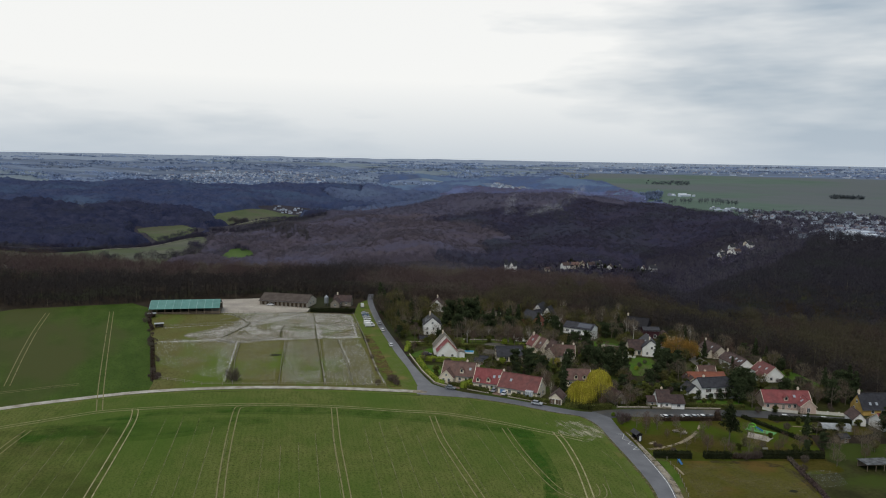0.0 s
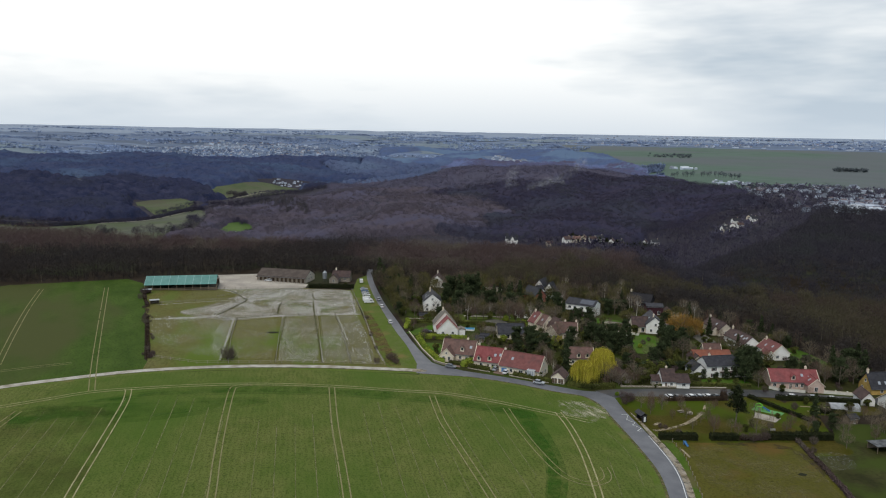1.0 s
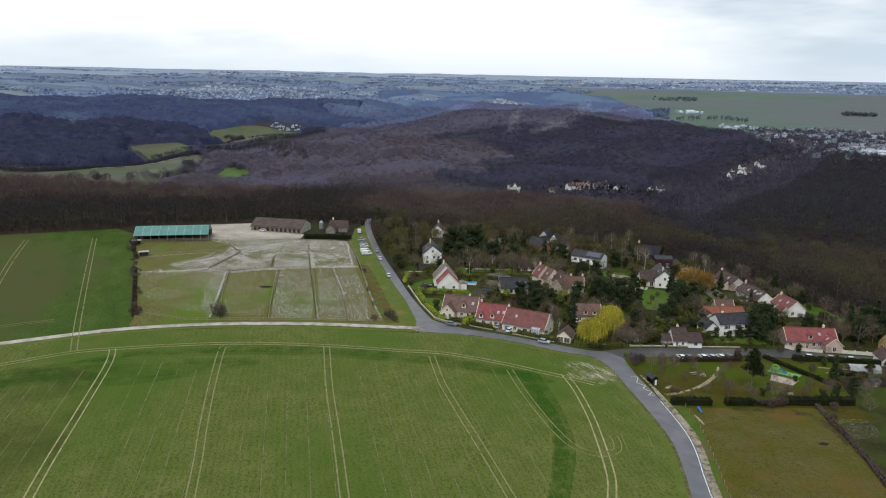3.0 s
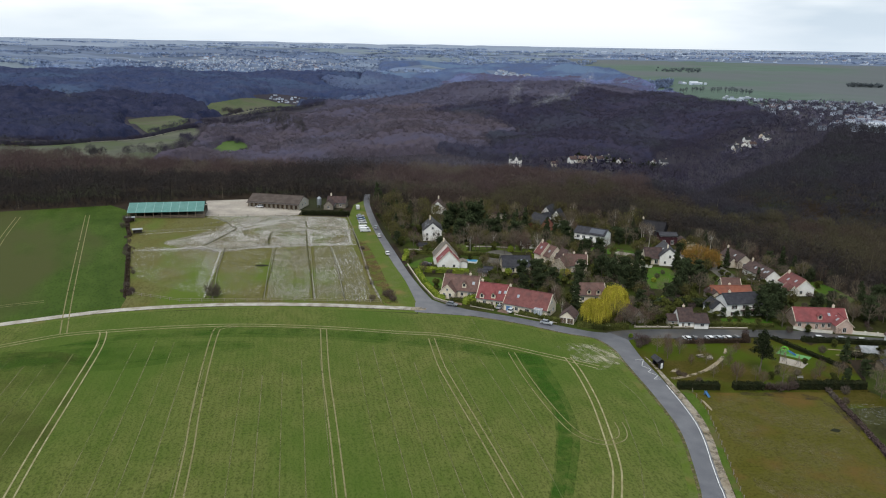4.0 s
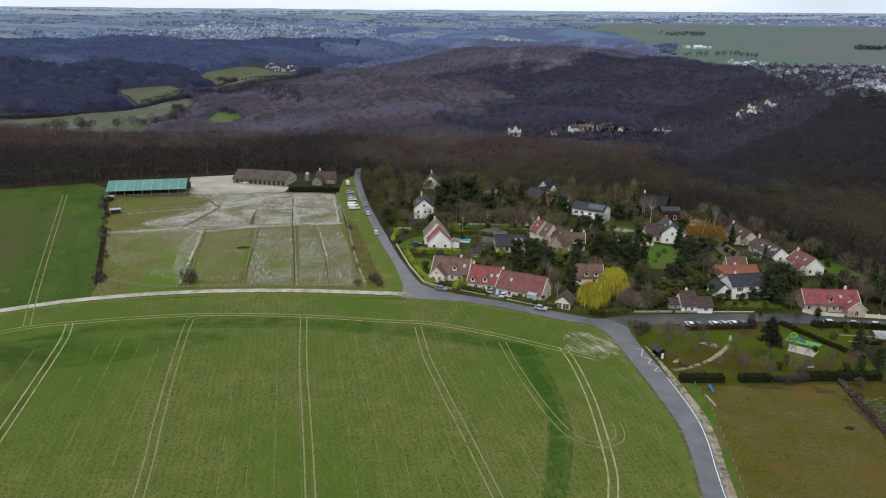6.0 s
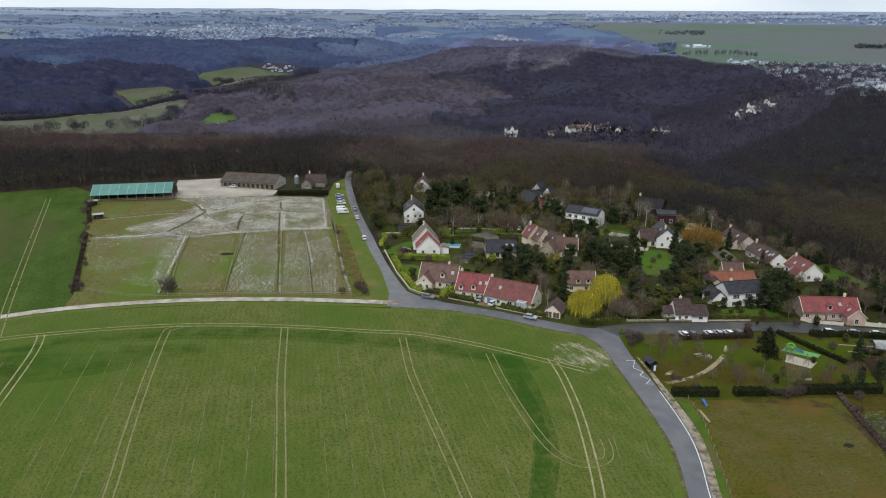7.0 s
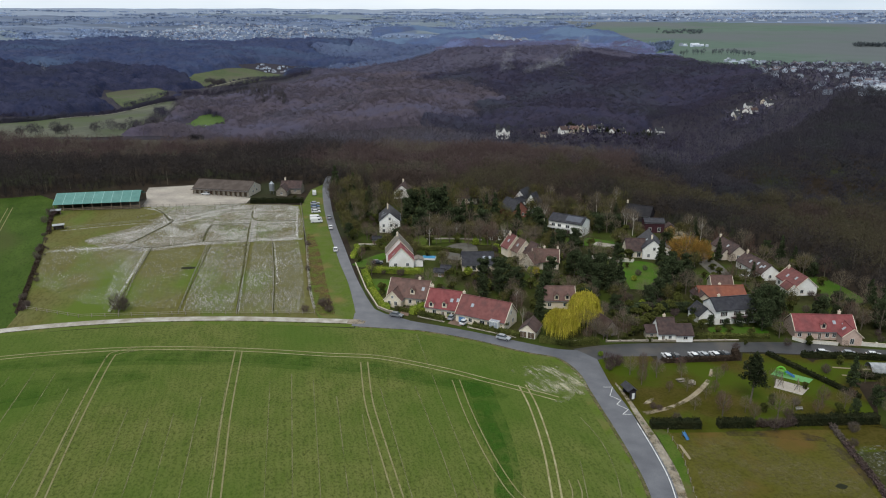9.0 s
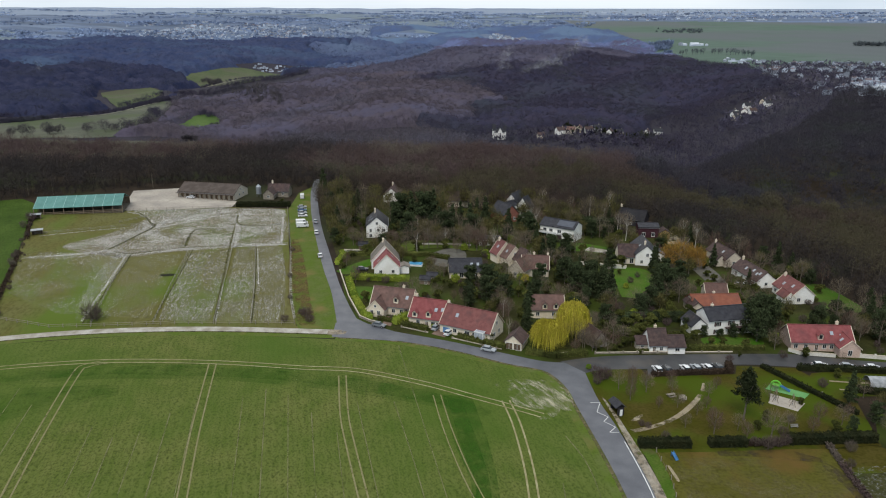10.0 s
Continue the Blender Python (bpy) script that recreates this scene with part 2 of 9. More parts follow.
M["green_grass"] = mat("green_grass", (0.04834, 0.04601, 0.004488), (0.074, 0.058, 0.014), 0.17, fine=9, bump=0.6, third=(0.05075, 0.07211, 0.005236), third_scale=0.06, third_pos=(0.43, 0.58), fine_mix=0.85)
M["bare_earth"] = worn(mat("bare_earth", (0.25, 0.2, 0.13), (0.34, 0.29, 0.2), 0.4, fine=8), 0.3, 0.34, 0.5)
M["brick_drive"] = mat("brick_drive", (0.17, 0.112, 0.085), (0.23, 0.16, 0.125), 0.6, fine=9)
M["dark_dirt"] = worn(mat("dark_dirt", (0.044, 0.034, 0.024), (0.072, 0.054, 0.04), 0.4, fine=7), 0.6, 0.38, 0.66, most=0.8, detail=8.0, rough=0.75, broad=(0.2, 0.34, 0.56))
M["trodden_hole"] = mat("trodden_hole", (0.020, 0.022, 0.012), (0.036, 0.036, 0.02), 0.8, fine=6)
M["straw"] = worn(mat("straw", (0.1283, 0.1062, 0.0425), (0.18, 0.155, 0.075), 0.5, fine=8), 0.9, 0.42, 0.66, most=0.72, detail=9.0, rough=0.78, broad=(0.06, 0.42, 0.58))
M["meadow_verge"] = mat("meadow_verge", (0.050, 0.098, 0.010), (0.086, 0.118, 0.022), 0.25, fine=9, bump=0.5, third=(0.095, 0.088, 0.032), third_scale=0.18, third_pos=(0.52, 0.68), fine_mix=0.85)
M["pine"] = mat("pine", (0.0165, 0.022, 0.00935), (0.034, 0.042, 0.02), 0.25, fine=6, island=0.6)
M["drive_grey"] = mat("drive_grey", (0.10, 0.092, 0.078), (0.145, 0.135, 0.115), 0.4, fine=8)
M["white_line"] = worn(mat("white_line", (0.7, 0.7, 0.68), (0.78, 0.78, 0.76), 1.0), 1.2, 0.2, 0.45)
M["valley_grass"] = mat("valley_grass", (0.07744, 0.08428, 0.06256), (0.122, 0.124, 0.090), 0.02, fine=10, bump=0.3, third=(0.07392, 0.08944, 0.04784), third_scale=0.012, third_pos=(0.48, 0.6))
M["valley_green"] = mat("valley_green", (0.06688, 0.08624, 0.0414), (0.102, 0.116, 0.060), 0.02, fine=10, bump=0.3, third=(0.08624, 0.08624, 0.0558), third_scale=0.01)
M["valley_bright"] = mat("valley_bright", (0.0588, 0.09912, 0.027), (0.098, 0.150, 0.042), 0.02, fine=10, bump=0.3)
# far ground: bluish and pale, distance haze painted into these colours
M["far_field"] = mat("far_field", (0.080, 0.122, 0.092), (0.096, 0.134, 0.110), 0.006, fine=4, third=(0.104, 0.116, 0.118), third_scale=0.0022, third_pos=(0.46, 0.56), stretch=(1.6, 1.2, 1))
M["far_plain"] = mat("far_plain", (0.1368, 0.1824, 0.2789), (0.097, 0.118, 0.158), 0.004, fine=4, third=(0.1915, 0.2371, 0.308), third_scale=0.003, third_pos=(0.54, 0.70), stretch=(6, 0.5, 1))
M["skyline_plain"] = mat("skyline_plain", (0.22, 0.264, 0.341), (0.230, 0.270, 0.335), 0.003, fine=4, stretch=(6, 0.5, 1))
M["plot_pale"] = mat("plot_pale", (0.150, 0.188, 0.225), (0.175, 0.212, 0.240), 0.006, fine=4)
M["twig_near"] = mat("twig_near", (0.06209, 0.05405, 0.03365), (0.094, 0.082, 0.050), 0.10, rough=0.9, fine=5, island=0.18, third=(0.06955, 0.05052, 0.04262), third_scale=0.03, third_pos=(0.49, 0.57), fine_mix=0.6)
M["twig_brown"] = mat("twig_brown", (0.0989, 0.06835, 0.0689), (0.092, 0.066, 0.057), 0.10, rough=0.9, fine=5, island=0.18, third=(0.1294, 0.1109, 0.08512), third_scale=0.025, third_pos=(0.53, 0.63), fine_mix=0.6)
M["twig_spur"] = mat("twig_spur", (0.0408, 0.0384, 0.0504), (0.058, 0.052, 0.060), 0.08, rough=0.9, fine=5, island=0.18, third=(0.048, 0.0504, 0.0504), third_scale=0.02, third_pos=(0.52, 0.62), fine_mix=0.6)
# also paints the shade at the wood's foot and in the brushwood
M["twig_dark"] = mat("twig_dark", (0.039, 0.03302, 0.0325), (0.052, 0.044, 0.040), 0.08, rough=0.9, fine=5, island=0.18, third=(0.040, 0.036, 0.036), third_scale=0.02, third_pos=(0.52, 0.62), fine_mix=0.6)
# crest woods: lighter mauve, the hilltop's haze painted as colour
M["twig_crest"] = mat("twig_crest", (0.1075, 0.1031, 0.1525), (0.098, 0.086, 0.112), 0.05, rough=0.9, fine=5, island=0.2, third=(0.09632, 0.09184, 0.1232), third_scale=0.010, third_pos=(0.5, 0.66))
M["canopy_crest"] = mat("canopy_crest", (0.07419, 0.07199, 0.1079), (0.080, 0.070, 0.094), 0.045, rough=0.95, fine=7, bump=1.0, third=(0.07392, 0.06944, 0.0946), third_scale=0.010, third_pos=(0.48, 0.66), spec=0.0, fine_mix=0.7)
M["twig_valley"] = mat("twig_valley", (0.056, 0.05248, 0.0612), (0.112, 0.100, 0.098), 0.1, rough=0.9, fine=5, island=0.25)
# mid to skyline woods turn bluer with distance, haze put into their colour
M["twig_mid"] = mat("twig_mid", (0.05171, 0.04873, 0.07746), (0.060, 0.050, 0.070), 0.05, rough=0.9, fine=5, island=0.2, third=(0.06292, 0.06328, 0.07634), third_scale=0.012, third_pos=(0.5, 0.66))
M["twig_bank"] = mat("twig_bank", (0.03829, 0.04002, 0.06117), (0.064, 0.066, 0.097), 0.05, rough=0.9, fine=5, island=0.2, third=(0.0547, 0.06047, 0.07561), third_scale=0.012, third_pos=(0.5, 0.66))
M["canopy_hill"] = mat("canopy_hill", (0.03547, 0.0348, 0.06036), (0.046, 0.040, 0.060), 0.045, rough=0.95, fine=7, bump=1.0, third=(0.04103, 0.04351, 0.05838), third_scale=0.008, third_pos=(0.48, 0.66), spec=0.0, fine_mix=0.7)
# slope woods: lighter than the hill's, with haze painted into the colour
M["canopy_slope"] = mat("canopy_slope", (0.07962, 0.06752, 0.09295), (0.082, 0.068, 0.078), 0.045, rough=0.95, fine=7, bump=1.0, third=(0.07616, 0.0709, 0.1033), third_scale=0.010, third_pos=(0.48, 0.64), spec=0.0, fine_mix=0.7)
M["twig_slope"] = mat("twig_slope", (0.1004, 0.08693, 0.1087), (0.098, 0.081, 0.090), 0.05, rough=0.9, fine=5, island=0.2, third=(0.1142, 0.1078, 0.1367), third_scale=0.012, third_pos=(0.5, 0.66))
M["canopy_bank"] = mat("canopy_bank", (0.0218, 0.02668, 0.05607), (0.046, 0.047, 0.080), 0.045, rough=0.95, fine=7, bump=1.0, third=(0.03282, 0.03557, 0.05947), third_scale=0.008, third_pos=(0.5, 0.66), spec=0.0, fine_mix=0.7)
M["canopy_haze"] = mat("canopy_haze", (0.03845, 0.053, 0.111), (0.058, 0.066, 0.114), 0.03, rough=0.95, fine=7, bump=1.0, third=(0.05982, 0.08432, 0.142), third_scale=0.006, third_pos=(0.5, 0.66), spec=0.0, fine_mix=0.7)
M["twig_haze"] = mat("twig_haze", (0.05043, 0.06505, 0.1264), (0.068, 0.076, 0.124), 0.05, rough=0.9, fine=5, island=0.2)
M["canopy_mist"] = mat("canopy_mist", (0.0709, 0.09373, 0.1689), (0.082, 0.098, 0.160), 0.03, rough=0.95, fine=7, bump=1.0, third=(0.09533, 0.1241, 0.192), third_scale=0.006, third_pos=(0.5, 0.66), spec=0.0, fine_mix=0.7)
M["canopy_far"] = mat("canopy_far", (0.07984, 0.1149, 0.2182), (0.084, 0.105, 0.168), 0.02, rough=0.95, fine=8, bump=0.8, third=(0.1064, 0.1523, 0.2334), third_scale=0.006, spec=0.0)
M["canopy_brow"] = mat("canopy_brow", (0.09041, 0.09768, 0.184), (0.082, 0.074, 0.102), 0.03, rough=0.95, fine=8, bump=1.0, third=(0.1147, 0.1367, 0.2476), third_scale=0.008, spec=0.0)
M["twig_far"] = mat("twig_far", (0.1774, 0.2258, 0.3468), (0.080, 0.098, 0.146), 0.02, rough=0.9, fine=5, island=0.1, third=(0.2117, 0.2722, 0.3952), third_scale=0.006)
M["copse_grey"] = mat("copse_grey", (0.0806, 0.0962, 0.1092), (0.088, 0.100, 0.106), 0.02, rough=0.9, fine=5, island=0.12)
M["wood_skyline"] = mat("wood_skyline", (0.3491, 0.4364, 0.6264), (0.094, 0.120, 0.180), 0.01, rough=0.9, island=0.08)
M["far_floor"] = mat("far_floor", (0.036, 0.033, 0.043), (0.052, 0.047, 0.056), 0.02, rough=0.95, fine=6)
M["bark"] = mat("bark", (0.11, 0.09, 0.07), (0.19, 0.165, 0.13), 1.5, rough=0.9, bump=0.6)
M["birch"] = mat("birch", (0.42, 0.38, 0.33), (0.6, 0.56, 0.5), 2.0, rough=0.8)
M["twig_red"] = mat("twig_red", (0.1083, 0.06868, 0.05566), (0.155, 0.10, 0.08), 0.5, island=0.35)
M["hedge_brown"] = mat("hedge_brown", (0.045, 0.03045, 0.021), (0.048, 0.034, 0.024), 0.6, island=0.35)
M["twig_grey"] = mat("twig_grey", (0.152, 0.1169, 0.08172), (0.195, 0.160, 0.118), 0.4, island=0.5)
M["conifer"] = mat("conifer", (0.03276, 0.04218, 0.01975), (0.060, 0.078, 0.036), 0.25, fine=6, island=0.7)
M["evergreen"] = mat("evergreen", (0.03744, 0.0434, 0.01296), (0.118, 0.126, 0.034), 0.12, fine=6, island=0.55)
M["ivy_green"] = mat("ivy_green", (0.07446, 0.06626, 0.02468), (0.135, 0.124, 0.046), 0.4, fine=6, island=0.5)
M["laurel"] = mat("laurel", (0.108, 0.172, 0.0216), (0.31, 0.345, 0.052), 0.4, fine=6, island=0.4)
M["hedge_dark"] = mat("hedge_dark", (0.017, 0.022, 0.010), (0.031, 0.033, 0.014), 0.6, fine=6, island=0.35)
M["willow"] = mat("willow", (0.3953, 0.36, 0.0385), (0.50, 0.42, 0.07), 0.5, fine=5, island=0.55)
M["orange_twig"] = mat("orange_twig", (0.22, 0.132, 0.036), (0.36, 0.20, 0.05), 0.5, fine=5, island=0.5)
M["forsythia"] = mat("forsythia", (0.34, 0.28, 0.03), (0.4, 0.36, 0.05), 0.5, island=0.3)


# ---------------------------------------------------------------- the lie of the land
from mathutils.geometry import delaunay_2d_cdt


def ss(a, b, v):
    k = np.clip((v - a) / (b - a), 0, 1)
    return k * k * (3 - 2 * k)


def beyond(x, y):
    """How far a place lies to the right of the brow of the right-hand plain."""
    return x - np.where(y < 900, 0.36 * y, 324 + 0.17 * np.clip(y - 900, 0, 720))


def land(x, y):
    """Height of the ground: a plateau, a wooded valley, a hill, and plains that rise to the skyline."""
    x, y = np.asarray(x, float), np.asarray(y, float)
    z = -0.02 * (np.clip(x, -400, 400) + 10)
    edge = 482 - 0.45 * np.clip(x - 40, 0, 120) + 1.3 * np.clip(x - 170, 0, 270)
    floor_z = -40 + 16 * ss(220, 420, x)
    drop = ss(0, 165, y - edge)
    z = z * (1 - drop) + floor_z * drop
    right = ss(-20, 150, beyond(x, y)) * ss(620, 880, y)
    z = z * (1 - right) + 4 * right
    left = ss(0, 700, y - (1000 + 1.6 * np.clip(x + 650, 0, 560)))
    z = z * (1 - left) + 1 * left
    z = z + 54 * np.exp(-((x - 165) / 290) ** 2 - ((y - 1430) / 370) ** 2) * (1 - 0.9 * right) * (1 - 0.5 * left)
    z = z + 6 * np.exp(-((x - 75) / 75) ** 2 - ((y - 475) / 45) ** 2)
    line = np.interp(x, [100, 131, 150, 187, 216, 300], [440, 428, 406, 396, 372, 330])
    z = z - 15 * np.exp(-((y - line - 62) / 42) ** 2) * ss(135, 200, x) * (1 - ss(330, 420, x))
    r = np.hypot(x, y + 8)
    far = ss(1900, 2500, r)
    rise = 1 + 88 * np.clip((r - 2000) / 2850, 0, 1)
    z = z * (1 - far) + rise * far
    und = 5 * np.sin(x / 190 + 1) * np.sin(y / 240) + 4 * np.sin(x / 83 + y / 120) + 3.5 * np.sin(x / 41 - y / 90 + 1.3 * np.sin(y / 130)) + 2 * np.sin(x / 23 + y / 61)
    return z + und * ss(620, 900, r) * (1 - 0.7 * ss(2400, 4200, r)) * (1 - 0.85 * right)


def left_bank(x, y):
    """True on the far side of the stream that winds up the valley."""
    return x < -478 + 0.364 * (y - 837)


def gz(x, y):
    return float(land(x, y))


def smooth(pts, n=8):
    """A rounded line through a few points."""
    out = []
    p = [pts[0], *pts, pts[-1]]
    for i in range(1, len(p) - 2):
        for k in range(n):
            t = k / n
            out.append(tuple(0.5 * (2 * p[i][j] + (p[i + 1][j] - p[i - 1][j]) * t
                                    + (2 * p[i - 1][j] - 5 * p[i][j] + 4 * p[i + 1][j] - p[i + 2][j]) * t * t
                                    + (3 * p[i][j] - p[i - 1][j] - 3 * p[i + 1][j] + p[i + 2][j]) * t ** 3) for j in (0, 1)))
    out.append(tuple(pts[-1]))
    return out


def inside(px, py, poly):
    px, py = np.asarray(px, float), np.asarray(py, float)
    r = np.zeros(px.shape, bool)
    for (x0, y0), (x1, y1) in zip(poly, poly[1:] + poly[:1]):
        if y0 != y1:
            r ^= ((y0 > py) != (y1 > py)) & (px < (x1 - x0) * (py - y0) / (y1 - y0) + x0)
    return r


def mesh_from(name, verts, faces, material):
    me = bpy.data.meshes.new(name)
    v = np.asarray(verts, np.float32).reshape(-1, 3)
    f = np.asarray(faces, np.int32)
    k = f.shape[1]
    me.vertices.add(len(v))
    me.vertices.foreach_set("co", v.ravel())
    me.loops.add(f.size)
    me.loops.foreach_set("vertex_index", f.ravel())
    me.polygons.add(len(f))
    me.polygons.foreach_set("loop_start", np.arange(0, f.size, k, dtype=np.int32))
    me.update(calc_edges=True)
    me.materials.append(material)
    return me


def put(name, me, parent=None, label=""):
    ob = new(name, me)
    if parent:
        ob.parent = parent
    return tagged(ob, label) if label else ob


def part(name, bm, material, parent=None, label=""):
    me = bpy.data.meshes.new(name)
    bm.normal_update()
    bm.to_mesh(me)
    bm.free()
    me.materials.append(material)
    return put(name, me, parent, label)


def sheet(name, pts, material, up=0.05, label="", category="", kind="structure"):
    """A flat piece of ground on the plateau with the outline pts."""
    v, _, f, *_ = delaunay_2d_cdt([Vector(p) for p in pts], [], [list(range(len(pts)))], 1, 1e-4)
    me = bpy.data.meshes.new(name)
    me.from_pydata([(p.x, p.y, gz(p.x, p.y) + up) for p in v], [], f)
    me.materials.append(material)
    return tagged(put(name, me), label, category, "", kind)


def strip_mesh(name, pts, width, material, up=0.08, offset=0.0):
    p = np.array(pts, float)
    d = np.gradient(p, axis=0)
    d /= np.linalg.norm(d, axis=1)[:, None] + 1e-9
    nrm = np.stack([-d[:, 1], d[:, 0]], 1)
    w = np.asarray(width, float)
    w = np.full(len(p), w) if w.ndim == 0 else np.interp(np.linspace(0, 1, len(p)), np.linspace(0, 1, len(w)), w)
    a = p + nrm * (offset + w / 2)[:, None]
    b = p + nrm * (offset - w / 2)[:, None]
    v = np.concatenate([np.c_[a, land(a[:, 0], a[:, 1]) + up], np.c_[b, land(b[:, 0], b[:, 1]) + up]])
    n = len(p)
    f = [(i, n + i, n + i + 1, i + 1) for i in range(n - 1)]
    return mesh_from(name, v, f, material)


def strip(name, pts, width, material, up=0.08, label="", category="", kind="structure", parent=None):
    ob = put(name, strip_mesh(name, pts, width, material, up), parent)
    return tagged(ob, label, category, "", kind) if parent is None else ob


def quad_patch(name, c, material, up=0.4, n=14, label="", category=""):
    """A field on uneven land between four corners."""
    u = np.linspace(0, 1, n + 1)
    U, V = np.meshgrid(u, u)
    c = np.array(c, float)
    wob = 0.03 * np.sin(9 * U + 4 * V) * (V * (1 - V)) * 4
    P = ((1 - U) * (1 - V))[..., None] * c[0] + (U * (1 - V))[..., None] * c[1] + (U * V)[..., None] * c[2] + ((1 - U) * V)[..., None] * c[3]
    P = P + wob[..., None] * (c[2] - c[0])
    v = np.c_[P.reshape(-1, 2), (land(P[..., 0], P[..., 1]) + up).ravel()]
    i = np.arange(n)[:, None] * (n + 1) + np.arange(n)
    f = np.stack([i, i + 1, i + n + 2, i + n + 1], -1).reshape(-1, 4)
    return tagged(put(name, mesh_from(name, v, f, material)), label, category, "", "structure")


# ---------------------------------------------------------------- ground
_gx = np.unique(np.concatenate([np.linspace(-3600, -1300, 47), np.linspace(-1300, 1300, 174), np.linspace(1300, 3600, 47)]))
_gy = np.unique(np.concatenate([np.linspace(-1500, 300, 19), np.linspace(300, 2100, 121), np.linspace(2100, 4880, 80)]))
_X, _Y = np.meshgrid(_gx, _gy)
_i = np.arange(len(_gy) - 1)[:, None] * len(_gx) + np.arange(len(_gx) - 1)
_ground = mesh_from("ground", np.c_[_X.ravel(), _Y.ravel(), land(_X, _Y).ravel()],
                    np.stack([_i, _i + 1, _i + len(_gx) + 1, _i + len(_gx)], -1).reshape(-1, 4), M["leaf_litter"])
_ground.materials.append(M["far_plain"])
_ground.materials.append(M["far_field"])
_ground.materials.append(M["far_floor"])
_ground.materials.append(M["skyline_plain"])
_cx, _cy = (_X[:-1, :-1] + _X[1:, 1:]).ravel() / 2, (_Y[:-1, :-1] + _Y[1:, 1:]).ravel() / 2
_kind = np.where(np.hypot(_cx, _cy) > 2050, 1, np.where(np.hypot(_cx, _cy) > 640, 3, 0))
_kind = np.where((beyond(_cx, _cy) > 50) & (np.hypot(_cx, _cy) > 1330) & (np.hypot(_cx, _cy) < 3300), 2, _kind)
# paler still near the skyline, for thicker haze in the colour
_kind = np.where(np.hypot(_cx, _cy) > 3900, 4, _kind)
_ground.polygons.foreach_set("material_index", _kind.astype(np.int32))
_ground.polygons.foreach_set("use_smooth", np.ones(len(_ground.polygons), bool))
tagged(put("ground", _ground), "rolling winter land of fields and woods", "ground", "", "structure")

FOREST_EDGE = [(-900, 330), (-230, 360), (-175, 386), (-119, 418), (-50, 418), (-30, 402), (3, 398), (48, 380), (100, 374), (116, 352), (128, 332), (142, 318), (150, 300), (158, 268), (166, 240), (175, 150)]
TRAM = (-0.192, 0.981)

# crop field on the near side of the road
field_edge = smooth([(-400, 60), (-260, 120), (-152, 197), (-130, 211.2), (-104, 222.8), (-64, 231.5), (-38, 232.6), (-10, 231.2), (6, 229.8), (22, 224.2), (38, 216.2), (44.8, 213.2), (48.0, 209.6), (50.4, 203.4), (51.3, 195.6), (52.4, 186.6), (53.5, 177), (54.6, 166.8), (55.3, 156), (54.7, 146.8), (52.4, 130.8), (50.2, 121), (41.6, 90), (23.6, 0), (-8.4, -150), (-48.4, -320)])
sheet("crop_field", field_edge + [(-420, -320)], M["crop"], 0.04, "winter cereal field with faint drill rows", "field")
sheet("crop_field", [(-900, 330), (-232, 358), (-182, 384), (-166, 371), (-160, 352), (-136, 290), (-116, 238), (-105, 226), (-130, 216.5), (-154, 200), (-260, 123), (-420, 60), (-900, 0)], M["crop_left"], 0.04, "green winter cereal field beside the paddocks", "field")
strip("crop_patch", smooth([(23.4, 200), (26.2, 179), (28.4, 163.6), (27.8, 149), (25.4, 136.4), (22.2, 122.4), (18.5, 108)]), [7, 7.6, 5.4, 5.8, 5.2, 4.8, 3], M["crop_lush"], 0.07, "lusher dark green strip of young cereal", "crop")
belt = smooth([(-116, 192), (-100, 200.5), (-84, 205.5), (-66, 209), (-50, 210), (-34, 209.5), (-16, 207.5), (1, 203.5), (18, 198), (31, 191)])
strip("crop_patch", belt, [2, 7, 9, 9, 10, 9, 10, 9, 8, 3], M["crop_dark"], 0.062, "lusher green belt of cereal along the headland", "crop")
strip("crop_patch", belt, [1, 3, 5, 4, 6, 5, 5, 6, 5, 2], M["crop_dark"], 0.067, "lusher green belt of cereal along the headland", "crop")
strip("crop_patch", smooth([(22.6, 199), (25.6, 179), (28.0, 163.6), (27.2, 149), (24.8, 136.4), (21.4, 122.4), (17.8, 108)]), [3.4, 4.0, 3.0, 3.4, 3, 2.6, 1.5], M["crop_lush"], 0.074, "lusher dark green strip of young cereal", "crop")


for wd in ([16, 22, 20, 14, 5], [9, 14, 12, 8, 2]):
    strip("crop_patch", smooth([(-132, 176), (-110, 184), (-93, 188), (-77, 193), (-60, 199)]), wd, M["crop_dark"], 0.06 if wd[0] > 10 else 0.064, "lusher green stretch of cereal at the field's edge", "crop")


def tramline(pts, gap=1.9, w=0.36, kind="faint_track"):
    p = smooth(pts, 10)
    a, b = (strip_mesh("wheel_rut", p, w, M[kind], 0.09, s * gap / 2) for s in (-1, 1))
    base = tagged(new("tramline"), "pair of bare wheel ruts pressed into the crop", "wheel track", "tramlines", "structure")
    put("wheel_rut", a, base)
    put("wheel_rut", b, base)


tramline([(-168, 166), (-150, 178), (-133, 190.5), (-119, 201), (-104, 206.5), (-88, 211), (-71, 214.2), (-54, 215.2), (-36, 214.8), (-17, 213), (-2.2, 212), (15.1, 205.6), (26.5, 199.8), (35.5, 195.2), (43.5, 190.8)], kind="wheel_track")
tramline([(-86, 104), (-92.4, 132.3), (-97.7, 159.2), (-103.8, 189.6), (-106.9, 200.9), (-108.6, 205)], kind="wheel_track")
tramline([(-52, 100), (-59, 133.9), (-63.6, 153.6), (-69, 178.9), (-74.2, 207), (-73.4, 211.6), (-69, 214.2)])
tramline([(-19, 99), (-26.3, 136.3), (-30.4, 156.3), (-35.7, 182), (-41.3, 214)])
